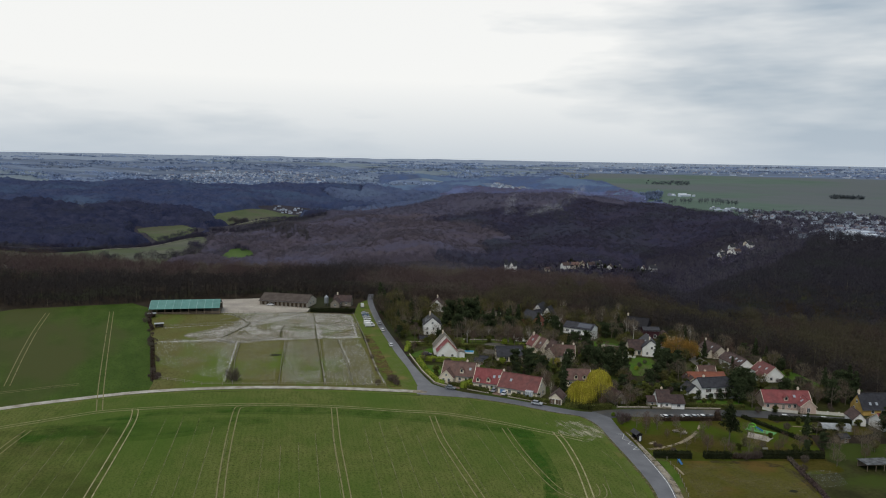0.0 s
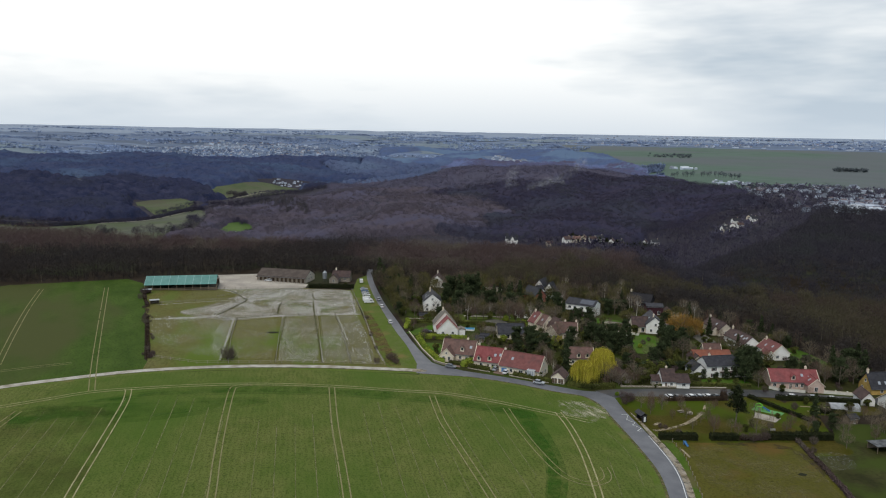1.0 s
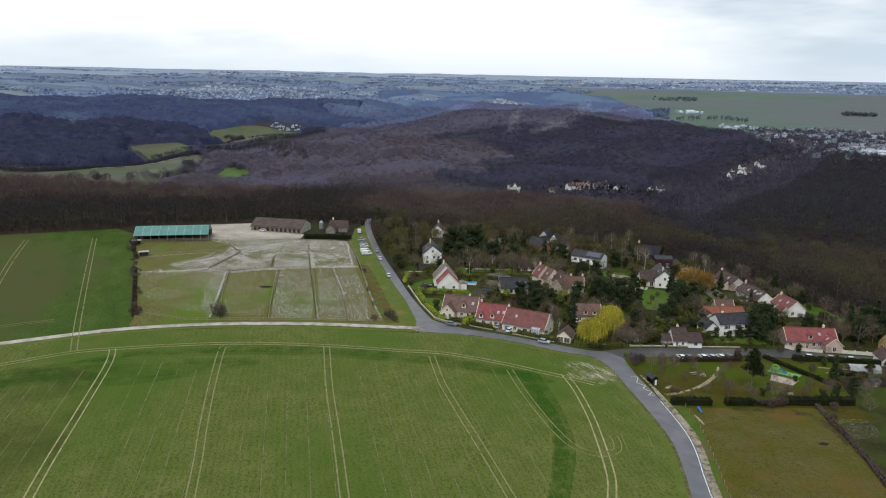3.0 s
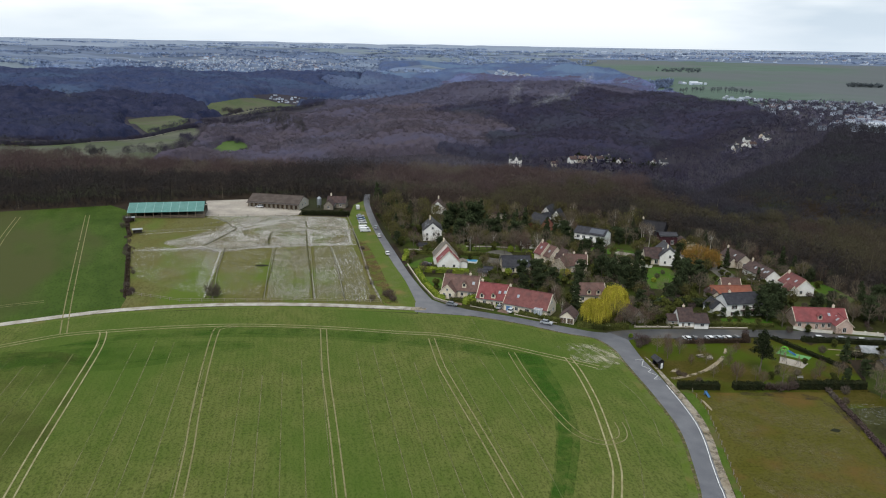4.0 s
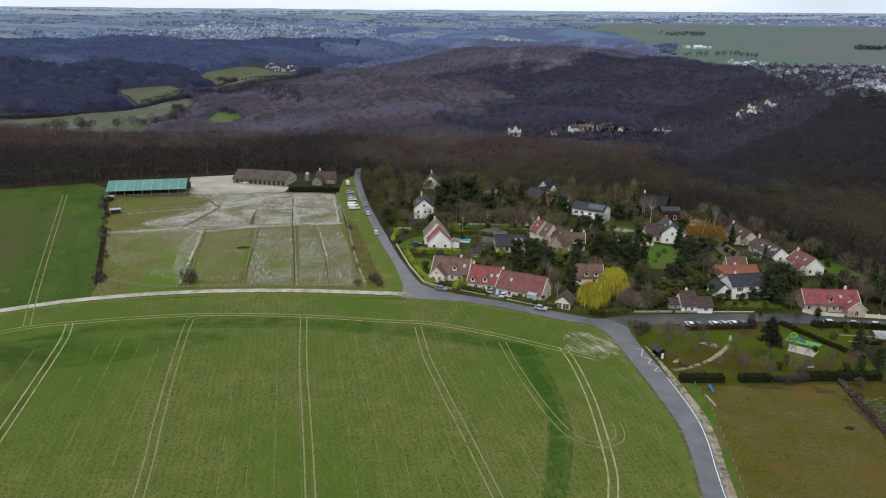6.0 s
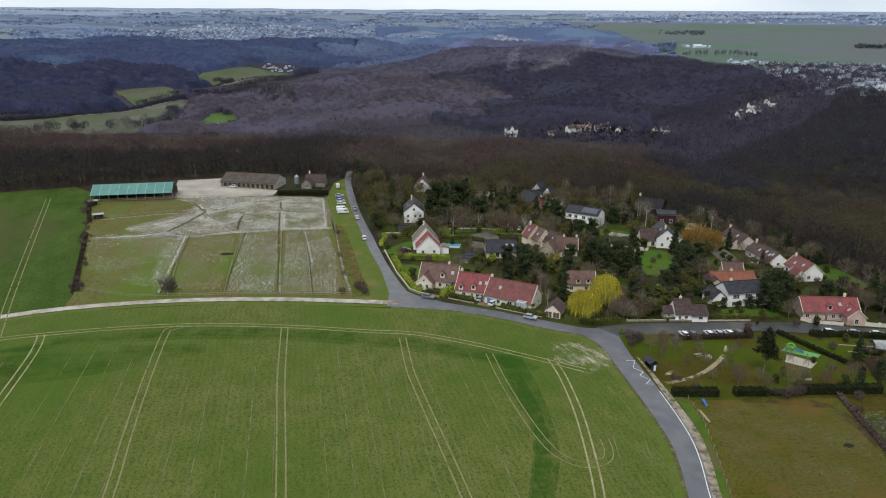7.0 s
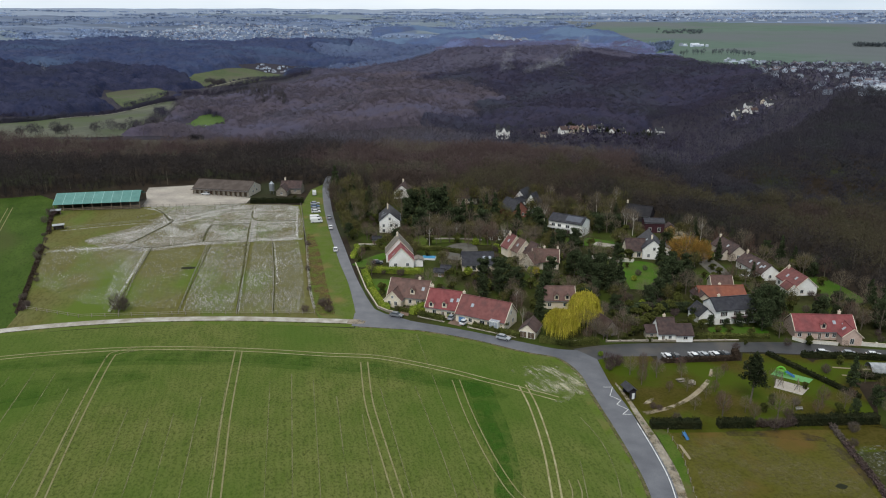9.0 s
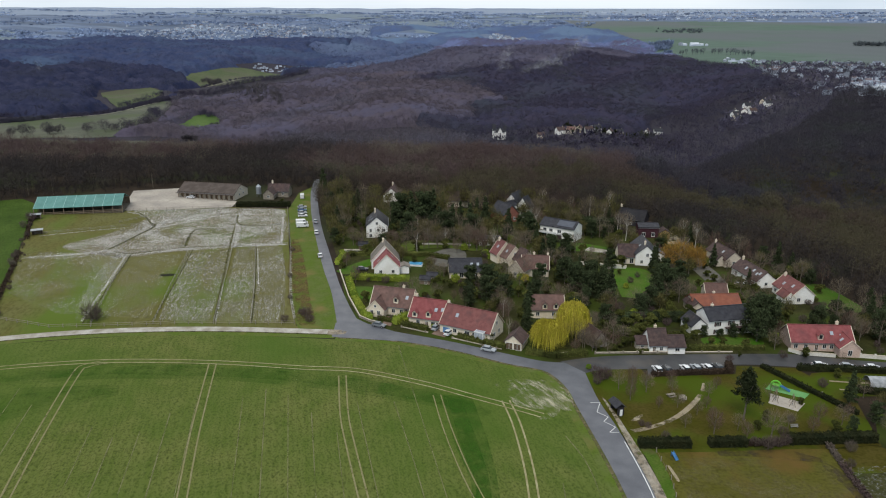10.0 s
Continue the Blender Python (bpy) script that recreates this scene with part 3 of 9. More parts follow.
tramline([(19, 99), (11.3, 130.6), (7, 148.1), (0.1, 175.1), (-3.2, 189.3), (-6.2, 209)])
tramline([(27, 99), (32.6, 118), (35.6, 129.8), (36.9, 137.6), (37.7, 152), (38, 168.9), (37, 186.5), (35.3, 197.6)], 1.9, 0.42, kind="wheel_track")
tramline([(18.4, 199.7), (21.2, 183), (25, 166), (29.1, 152.9), (32.7, 148), (36.6, 146.5), (40.6, 148.6), (41.9, 152.4), (41.8, 157)], 1.9, 0.28)
tramline([(-124, 104), (-129, 140), (-132, 168), (-132.7, 182)])
tramline([(-183.5, 359.5), (-154.8, 288), (-136, 241.5), (-126.7, 219), (-119.3, 201.6)])
tramline([(-213.5, 350), (-199, 310.5), (-182, 268), (-164, 225)])
tramline([(-175, 209), (-157, 220), (-148.2, 225.6), (-139.8, 230.2)], 1.9, 0.3)
for k in range(-4, 2):
    for s in (5.5, 11, 16.5, 22, 27.5):
        a = (17 + 33 * k + s, 103 if k < 0 else 150)
        if a[0] < 24:
            e = 88 + 12 * math.sin(3.1 * k + s)
            strip("drill_line", [a, (a[0] + TRAM[0] * e, a[1] + TRAM[1] * e)], 0.24 if s in (11, 22) else 0.17, M["drill_track"], 0.07, "thin bare drill line in the crop", "field line")
for pts in ([(44.4, 164), (43.8, 152), (43.0, 140.7), (41.1, 129.8), (38.8, 118)], [(47.6, 182), (50.4, 172), (51.2, 160), (50, 146)], [(8, 196), (14, 170), (19.5, 142), (23, 120)], [(-1, 196), (7, 160), (15, 124)]):
    strip("drill_line", smooth(pts), 0.22, M["drill_track"], 0.072, "thin bare drill line in the crop", "field line")
sheet("thin_crop", smooth([(-150, 176), (-128, 186), (-112, 188), (-101, 180), (-95, 150), (-92, 124), (-110, 112), (-150, 110), (-150, 176)], 5)[:-1], M["crop_thin"], 0.06, "thin brownish stand of winter cereal", "crop")
for pts in ([(33, 206), (39, 209), (45, 207.5), (48, 201), (48, 193), (44, 189), (39, 192), (36, 200)], [(45, 209), (50, 207.5), (51.8, 202), (51.5, 194), (48.6, 194), (47.4, 201)]):
    sheet("bare_patch", smooth(pts + pts[:1], 6)[:-1], M["pale_soil"], 0.085, "pale bare soil where tractors turn", "soil")

# roads
road_left = smooth([(-10.2, 232.6), (6.2, 231.2), (22.4, 225.7), (37.6, 217.8), (45.6, 214.8), (49.0, 211), (51.5, 204), (52.4, 196), (53.5, 187), (54.7, 177.4), (55.8, 167), (56.5, 156), (55.9, 146.6), (53.5, 130.4), (51.4, 121), (43, 90), (25, 0), (-7, -150), (-47, -320)])
road_right = smooth([(-6.8, 247), (-4.6, 243.6), (-1, 240.8), (5.8, 237.5), (22.4, 231.2), (38.1, 223.8), (47, 219.9), (53, 219.2)]) + smooth([(57.6, 213.6), (57.9, 206), (58.4, 198), (60.0, 187), (61.0, 177.5), (61.9, 168), (62.2, 158), (61.4, 149), (59.7, 139), (58.4, 130.5), (56.8, 121), (48.6, 90), (31, 0), (-1, -150), (-41, -320)])
sheet("road", road_left + road_right[::-1] + [(-8.4, 243), (-9.6, 238)], M["asphalt"], 0.09, "grey asphalt road curving past the village", "road")
side_l = smooth([(-11.4, 238.8), (-17.3, 267.4), (-23.8, 292), (-31.4, 324), (-40.8, 367), (-48.6, 412), (-51, 440)])
side_r = smooth([(-6.8, 247), (-10.8, 259), (-16.4, 278.5), (-24.0, 309.6), (-32.8, 346), (-40.4, 384), (-45.4, 414), (-47.5, 440)])
sheet("side_road", side_l + side_r[::-1], M["asphalt"], 0.075, "straight grey asphalt lane leading to the woods", "road")
street_u = smooth([(52, 220), (63, 223.4), (77.8, 225.2), (102, 227), (119, 227.6), (130, 225.6), (143.6, 223.6), (175, 222)])
street_l = smooth([(56, 212), (62, 215.2), (75.4, 216.6), (99.8, 220.2), (115, 219.6), (140, 217.6), (175, 216)])
sheet("village_street", street_u + street_l[::-1], M["asphalt_dark"], 0.07, "dark wet asphalt village street", "road")
sheet("parking_bay", [(74, 212.4), (98, 215.6), (99, 220.4), (75, 217)], M["asphalt_dark"], 0.066, "dark asphalt parking bay beside the street", "parking")
track_c = smooth([(-11.6, 236.4), (-40.7, 236.9), (-61, 235.9), (-80.9, 233.2), (-99.6, 228.6), (-116.9, 222.2), (-132, 213.8), (-146.3, 205), (-165, 191), (-200, 165), (-300, 98)])
strip("gravel_track", track_c, 3.2, M["gravel"], 0.085, "pale compacted gravel farm track", "track")
strip("track_edge", [(x, y - 1.9) for x, y in track_c], 0.6, M["mud_line"], 0.08, "dark worn edge of the farm track", "track")
strip("verge", [(x, y - 3.2) for x, y in track_c], 2.4, M["verge"], 0.055, "grassy strip beside the farm track", "grass")
sheet("verge", side_l[:-6] + [(-54, 408), (-53, 376), (-41.5, 321), (-30, 262), (-24, 241), (-22, 236), (-10, 235)], M["verge"], 0.06, "rough green verge beside the lane", "grass")
strip("dead_growth", smooth([(-21.5, 246), (-26, 262), (-31.5, 285), (-37.5, 312), (-41, 328)]), [3.0, 4.6, 5.2, 4.2, 1.6], M["red_verge"], 0.12, "reddish dead bracken along the fence", "dead plants")
strip("dead_growth", smooth([(-20.6, 241), (-22.6, 247), (-27, 262), (-32, 285), (-37.5, 312), (-41, 328)]), [4.2, 6.0, 7.0, 6.6, 5.4, 2.0], M["red_verge"], 0.10, "scattered reddish dead stalks along the fence", "dead plants")
strip("gravel_spill", [(-14, 236.2), (-11, 236.2), (-8.6, 236.0)], [3.4, 3.4, 2.0], M["gravel_edge"], 0.105, "gravel carried onto the asphalt at a junction", "gravel")
sheet("bare_patch", smooth([(-80.0, 281.6), (-78.4, 283.0), (-76.2, 283.4), (-74.2, 282.6), (-75.4, 281.0), (-78, 280.4), (-80.0, 281.6)], 4)[:-1], M["trodden_hole"], 0.14, "dark wet hollow beside a paddock fence", "mud")
strip("gravel_shoulder", smooth([(59.6, 200), (60.9, 191), (61.7, 182), (62.6, 172), (63.0, 160), (62.0, 149), (60.3, 139), (59.2, 130), (57.6, 121), (49.4, 90), (32, 0), (0, -150), (-40, -320)]), [0.4, 1.6, 2.6, 2.4, 2.0, 1.9, 1.9], M["gravel_edge"], 0.088, "gravelly shoulder of the road", "gravel")
strip("edge_line", smooth([(60.5, 180), (61.4, 168.5), (61.7, 158.3), (60.9, 149), (59.2, 139), (57.9, 130.5), (56.4, 121), (48.2, 90), (30.6, 0), (-1.4, -150), (-41.4, -320)]), 0.2, M["white_line"], 0.13, "white painted edge line", "road marking")
strip("verge", [(x - 1.0, y - 0.5) for x, y in road_left], 3.6, M["verge"], 0.058, "grassy verge between crop and road", "grass")
strip("road_edge", [(x - 0.4, y - 0.25) for x, y in road_left], 0.9, M["earth_edge"], 0.078, "worn earth edge of the road", "road edge")

# paddocks, yard, meadow, gardens
sheet("paddock", [(-19, 236), (-24, 240.4), (-42, 320), (-53, 376), (-79, 376.5), (-105, 370), (-128, 366), (-163, 358), (-160, 350), (-134, 288), (-114, 236), (-112, 226), (-95, 229), (-60, 234.6), (-44, 235.6)], M["paddock"], 0.05, "worn horse paddock of thin grass and mud", "paddock")
sheet("wet_ground", smooth([(-45, 321), (-55, 373), (-82, 374), (-106, 366), (-112, 350), (-118, 330), (-128, 312), (-112, 303), (-99, 300), (-84, 308)]), M["deep_mud"], 0.075, "trampled pale wet mud behind the paddocks", "mud")
sheet("wet_ground", [(-140, 304), (-110, 306), (-99, 302), (-92, 268), (-87, 244), (-90, 240), (-98, 262), (-106, 288)], M["mud_thin"], 0.07, "streaks of wet mud on a paddock", "mud")
sheet("wet_ground", [(-78, 307), (-69, 258), (-66, 242), (-50, 241), (-58, 288), (-63, 314)], M["wet_mud"], 0.07, "streaks of wet mud on a paddock", "mud")
sheet("wet_ground", [(-61, 314), (-57, 288), (-49, 242), (-28, 242), (-36, 285), (-44, 318)], M["wet_mud"], 0.07, "streaks of wet mud on a paddock", "mud")
sheet("water_streaks", [(-44, 320), (-54, 374), (-80, 375), (-104, 369), (-122, 366), (-110, 352), (-112, 330), (-128, 312), (-112, 304), (-99, 301), (-84, 309), (-63, 314)], M["mud_glint"], 0.088, "pale flecks of wet mud with a painted glint", "puddles")
sheet("water_streaks", [(-140, 304), (-110, 305), (-99, 301), (-92, 268), (-87, 245), (-98, 246), (-122, 262), (-134, 290)], M["mud_thin"], 0.084, "standing water streaks on a paddock", "puddles")
sheet("water_streaks", [(-97, 301), (-91, 270), (-85, 244), (-69, 244), (-75, 276), (-80, 306)], M["mud_thin"], 0.084, "standing water streaks on a paddock", "puddles")
sheet("water_streaks", [(-78, 306), (-69, 258), (-66, 243), (-51, 243), (-58, 288), (-63, 313)], M["mud_streak"], 0.084, "standing water streaks on a paddock", "puddles")
sheet("water_streaks", [(-61, 313), (-56, 288), (-48, 243), (-30, 243), (-36, 285), (-44, 317)], M["mud_streak"], 0.084, "standing water streaks on a paddock", "puddles")
for pts, w in (([(-110, 307.7), (-98.3, 303.9), (-81.2, 312.5), (-66.7, 315.3), (-54.2, 318)], 1.0), ([(-56, 317.6), (-42.6, 320.6)], 1.8), ([(-124, 364.5), (-113, 357), (-104.6, 342), (-107, 323), (-110, 307.7)], 1.3),
               ([(-104.6, 342), (-94.5, 356), (-88.3, 363.3), (-78.7, 368.7)], 2.2), ([(-102, 340), (-90, 352), (-80, 362), (-60, 366)], 1.6), ([(-99.8, 303), (-95, 278), (-90.6, 254), (-88, 240)], 0.8), ([(-84.6, 336), (-80, 341.6), (-70, 343.4)], 1.4),
               ([(-66.4, 346), (-50.8, 349.6)], 1.0), ([(-45, 321), (-55, 374)], 0.9), ([(-62.6, 315), (-68, 342), (-73.5, 363.6)], 2.0), ([(-134.3, 298), (-118, 302.6), (-110, 307.7)], 1.4), ([(-143.9, 324.5), (-128, 333), (-115, 339.1)], 0.9), ([(-126, 367), (-104, 369.4), (-82, 375)], 1.6),
               ([(-55.2, 274), (-48.6, 242)], 0.5), ([(-53.4, 316), (-43.4, 275)], 0.5), ([(-40.6, 318), (-31, 268), (-25.6, 246)], 0.9)):
    strip("trampled_track", smooth(pts), w, M["wet_track"], 0.095, "trampled pale wet track along a fence", "track")
for pts, w in (([(-136, 297), (-118, 302), (-108, 306), (-100, 303)], [3, 6, 7, 5]), ([(-101.5, 304), (-97.5, 278), (-92.5, 254)], [8, 7, 4]), ([(-108, 308), (-105, 325), (-101, 343), (-88, 361), (-76, 369)], [4, 8, 12, 10, 6]), ([(-120, 364), (-104, 356), (-96, 362)], [3, 7, 5]),
               ([(-64, 316), (-69, 342), (-74, 365)], 6), ([(-80, 310), (-64, 316), (-46, 320)], 5), ([(-50, 352), (-46, 326)], 5), ([(-60, 356), (-58, 340)], 4)):
    strip("trampled_band", smooth(pts), w, M["trampled_band"], 0.09, "pale trodden mud along the paddock paths", "mud")
for pts, w in (([(-70.0, 345.1), (-64.3, 315.5), (-55.8, 274.4), (-49.1, 241.8)], 0.7), ([(-54.3, 317), (-44.5, 275.2), (-37.7, 241.5)], 0.45), ([(-77.2, 310.3), (-71.6, 273.3), (-67.6, 242.2)], 0.4), ([(-98.3, 303.9), (-93.9, 278.2), (-89.4, 254.1), (-87.0, 238.5)], 0.5), ([(-109.4, 309), (-106.4, 323.1), (-103.6, 342), (-107, 347)], 1.2), ([(-119, 364), (-112, 355.6), (-105, 343.4)], 1.0), ([(-81.4, 314), (-85.1, 336.0), (-79.9, 340.3), (-69.9, 342.2)], 1.0), ([(-73.5, 363.6), (-67.9, 347.3), (-50.8, 348.8)], 1.0), ([(-106, 306.4), (-98.3, 305.2), (-81.2, 313.8), (-66.7, 316.6)], 0.6)):
    strip("fence_line", smooth(pts), w, M["mud_line"], 0.11, "dark bare line under a paddock fence", "track")
sheet("stable_yard", [(-128, 366.5), (-105, 370.5), (-80, 377), (-80, 388), (-112, 398), (-113, 414), (-137, 405)], M["sand_yard"], 0.055, "pale sandy stable yard", "yard")
sheet("meadow", [(54.4, 90), (60.6, 121), (62.0, 131), (64.0, 144), (65.8, 157), (66.9, 166), (66.5, 176), (75, 176.4), (97, 178.4), (105.6, 178.8), (104.6, 161), (101, 132), (92, 90)], M["meadow"], 0.05, "rough tawny winter meadow", "meadow")
sheet("verge", smooth([(63.0, 182), (63.9, 172), (64.2, 160), (63.2, 149), (61.5, 139), (60.4, 130), (58.8, 121), (50.6, 90)]) + smooth([(54.4, 90), (60.6, 121), (62.0, 131), (64.0, 144), (65.8, 157), (66.9, 166), (66.5, 176)]), M["meadow_verge"], 0.068, "rough grass strip along the meadow fence", "grass")
sheet("straw_patches", [(68, 150), (69, 174), (97, 175), (103, 174), (103, 161), (99.6, 132), (91, 92), (66, 130)], M["straw"], 0.066, "pale dry straw lying over the meadow", "dry grass")
sheet("field_beyond", [(50, 90), (92, 90), (190, 90), (220, -320), (-37, -320), (3, -150), (34, 0)], M["meadow"], 0.045, "rough tawny grassland beside the road", "meadow")
sheet("park_grass", [(56.5, 214.5), (56.8, 205), (58, 196), (60, 186), (62.4, 175), (75, 175.6), (97, 178), (118, 179), (123, 200), (116, 219), (100, 219.4), (98, 214.6), (74, 211.8), (73, 217), (62, 217)], M["green_grass"], 0.045, "patchy grass of the village green", "grass")
sheet("garden_ground", [(-9, 247), (-4, 241), (5, 235), (22, 229), (38, 221), (50, 216.5), (62, 219), (77, 222), (102, 224), (119, 224), (144, 220.5), (175, 219), (170, 226), (158, 270), (150, 300), (128, 332), (104, 366), (48, 378), (4, 392), (-28, 396), (-40, 388), (-21.5, 309)], M["garden"], 0.035, "garden ground between the houses", "garden")
sheet("field_beyond", [(105.8, 179), (104.8, 161), (101.2, 132), (92.2, 90), (190, 90), (200, 200), (125, 196), (118, 181)], M["garden"], 0.045, "rough allotment ground beyond the meadow", "garden")
for label, pts in (("bright lawn between trees", [(80, 270), (89, 270), (95.5, 283), (95, 299), (84, 299), (81, 284)]),
                   ("mown lawn in front of a house", [(-19, 290), (-9, 304), (-6, 300), (-14, 287)]),
                   ("mown lawn behind a wall", [(-12.6, 274), (-6, 262), (-2.6, 262), (-4, 274)]),
                   ("mown lawn at the edge of the woods", [(146, 262), (158, 262), (155, 285), (147, 283)]),
                   ("small lawn before a white house", [(96, 232), (112, 233), (112, 238), (97, 238)]),
                   ("rough lawn among trees beside the lane", [(-25, 384), (-20, 388), (-17.6, 364), (-22, 358)]),
                   ("small lawn behind the terrace", [(66, 322), (84, 318), (86, 326), (70, 332)])):
    sheet("lawn", smooth(pts + pts[:1], 5)[:-1], M["lawn"], 0.06, label, "lawn")
sheet("garden_ground", smooth([(120, 203), (146, 206), (146, 215), (119, 216), (120, 203)], 5)[:-1], M["green_grass"], 0.06, "rough grass of a kitchen garden", "garden")
for pts, w_ in (([(121.6, 211.6), (131, 210.8), (140, 211.6)], 0.7), ([(122, 207), (127.4, 206.4)], 0.6)):
    strip("garden_path", smooth(pts), w_, M["bare_earth"], 0.085, "thin worn path in a kitchen garden", "path")
for pts, w_ in (([(124, 213.6), (131, 213.2)], 1.8), ([(126, 208.6), (132, 208.4)], 2.2), ([(127, 204.6), (135, 205)], 2.0)):
    strip("garden_bed", smooth(pts), w_, M["dark_dirt"], 0.08, "dug dark vegetable bed", "soil")
strip("footpath", smooth([(63.2, 184.6), (67.5, 186.2), (73, 189.4), (79, 195), (85, 203), (87.6, 209)]), [1.6, 1.3, 1.2, 1.4, 1.2, 0.5], M["bare_earth"], 0.08, "worn earth footpath across the green", "path")
sheet("driveway", smooth([(13, 305), (17, 299), (22, 298), (28, 306), (28, 317), (22, 320), (16, 314), (13, 305)], 4)[:-1], M["drive_grey"], 0.055, "grey turning place before the houses", "driveway")
sheet("driveway", [(114, 284), (121, 283), (121.5, 296), (120, 314), (111.5, 314), (113.5, 298)], M["drive_grey"], 0.055, "grey lane between the houses", "driveway")
sheet("driveway", [(16.4, 236.4), (20.4, 234.2), (22.6, 239.4), (18.8, 241.8)], M["brick_drive"], 0.08, "brick-paved drive before the row houses", "driveway")
sheet("driveway", [(1.4, 242.6), (4.2, 241.6), (4.6, 248.6), (2.2, 249.2)], M["brick_drive"], 0.08, "red-brown paved garden drive", "driveway")
sheet("lawn", smooth([(107, 178.6), (118, 180), (119, 172), (106.4, 170), (107, 178.6)], 4)[:-1], M["green_grass"], 0.06, "olive grass behind the meadow hedge", "lawn")
sheet("bare_patch", smooth([(106.6, 171), (112, 172.6), (116.4, 171), (115.4, 163.5), (111, 160.5), (105.6, 162), (106.6, 171)], 5)[:-1], M["stony"], 0.068, "pale stony ground of an allotment", "soil")
strip("bare_patch", smooth([(80, 176), (88, 177), (95, 176.2), (102, 174)]), [1.5, 4.0, 4.5, 1.5], M["dark_dirt"], 0.075, "dark trodden earth under a hedge", "soil")
strip("bare_patch", smooth([(101.6, 173), (103, 168.8), (103.4, 163.5), (102.8, 156)]), [1.5, 3.6, 2.2, 1.0], M["dark_dirt"], 0.077, "dark trodden earth by a hedge", "soil")
sheet("bare_patch", smooth([(95.2, 156.4), (96.6, 157.6), (98, 156.8), (96.6, 155.6), (95.2, 156.4)], 4)[:-1], M["trodden_hole"], 0.08, "small dark burnt patch in the meadow", "soil")

sheet("terrace", [(76, 321), (85, 317), (88, 321), (79, 325.5)], M["gravel"], 0.075, "pale paved garden terrace", "terrace")
sheet("terrace", [(81, 299.6), (88.4, 301.4), (88, 305), (80.6, 303.4)], M["gravel"], 0.075, "pale paved terrace before a house", "terrace")
sheet("bare_yard", smooth([(110.5, 333), (119, 333), (124, 343), (121, 352), (113.6, 350), (110.5, 333)], 4)[:-1], M["bare_earth"], 0.07, "bare sandy earth beside a timber house", "soil")
sheet("rough_grass", smooth([(2, 313), (18, 321), (34, 318), (38, 334), (24, 341), (6, 336), (2, 313)], 5)[:-1], M["verge"], 0.05, "rough pale grass between bare trees", "grass")
strip("garden_path", smooth([(8, 325), (20, 326), (31, 325)]), 2.2, M["gravel"], 0.07, "pale garden path behind hedges", "path")
sheet("road_junction", [(-12.4, 233), (-12.6, 243), (-9, 249), (-3, 243), (5, 238), (6, 231)], M["asphalt"], 0.082, "worn asphalt where lane and road meet", "road")
for pts in ([(64, 189), (66, 191.5), (67.6, 192), (66, 189.6)], [(67.5, 171), (68.1, 170.7), (68.6, 166), (68.0, 165.7)]):
    sheet("bare_patch", smooth(pts + pts[:1], 4)[:-1], M["bare_earth"], 0.078, "trodden bare earth beside the path", "soil")

# valley meadows
def poly_patch(name, pts, material, up, label, category):
    """A field with an uneven outline laid over the valley floor."""
    bm = bmesh.new()
    ring = smooth(pts + pts[:1], 4)[:-1]
    v, _, fs, *_ = delaunay_2d_cdt([Vector(p) for p in ring], [], [list(range(len(ring)))], 1, 1e-4)
    bv = [bm.verts.new((p.x, p.y, 0)) for p in v]
    for q in fs:
        bm.faces.new([bv[i] for i in q])
    for k in range(3):
        long_e = [e for e in bm.edges if e.calc_length() > 18]
        bmesh.ops.subdivide_edges(bm, edges=long_e, cuts=1)
        bmesh.ops.triangulate(bm, faces=bm.faces)
    for v in bm.verts:
        v.co.z = gz(v.co.x, v.co.y) + up
    for f in bm.faces:
        f.normal_update()
        if f.normal.z < 0:
            f.normal_flip()
    return tagged(part(name, bm, material), label, category, "", "structure")


MEADOWS = [
    ([(-760, 720), (-470, 760), (-330, 800), (-300, 860), (-320, 960), (-331, 1000), (-345, 1061), (-375, 1140), (-400, 1120), (-412, 1075), (-450, 925), (-500, 894), (-720, 830)], "valley_grass", "pale wet meadow on the valley floor"),
    ([(-640, 868), (-545, 908), (-530, 922), (-508, 914), (-500, 900), (-540, 884), (-630, 846)], "valley_green", "green meadow under the wooded bank"),
    ([(-290, 874), (-262, 868), (-246, 900), (-246, 932), (-264, 988), (-281, 1008), (-293, 985), (-286, 925)], "valley_bright", "bright green valley pasture"),
    ([(-535, 1270), (-431, 1085), (-408, 1190), (-470, 1331), (-515, 1320)], "valley_green", "green meadow among the woods"),
    ([(-452, 1436), (-464, 1494), (-431, 1566), (-400, 1650), (-372, 1660), (-318, 1620), (-286, 1490), (-300, 1320), (-340, 1288), (-392, 1330)], "valley_green", "green meadow among the woods"),
]
for pts, m_, lb in MEADOWS:
    poly_patch("valley_meadow", pts, M[m_], 0.6, lb, "meadow")
poly_patch("far_meadow", [(-1180, 1900), (-1080, 1915), (-1085, 2040), (-1280, 2420), (-1420, 2400)], M["plot_pale"], 1.0, "pale field on the far plateau", "meadow")
poly_patch("scrub_ground", [(-760, 600), (-225, 640), (-215, 790), (-330, 780), (-470, 745), (-760, 700)], M["valley_grass"], 0.5, "rough grass below the woods", "grass")
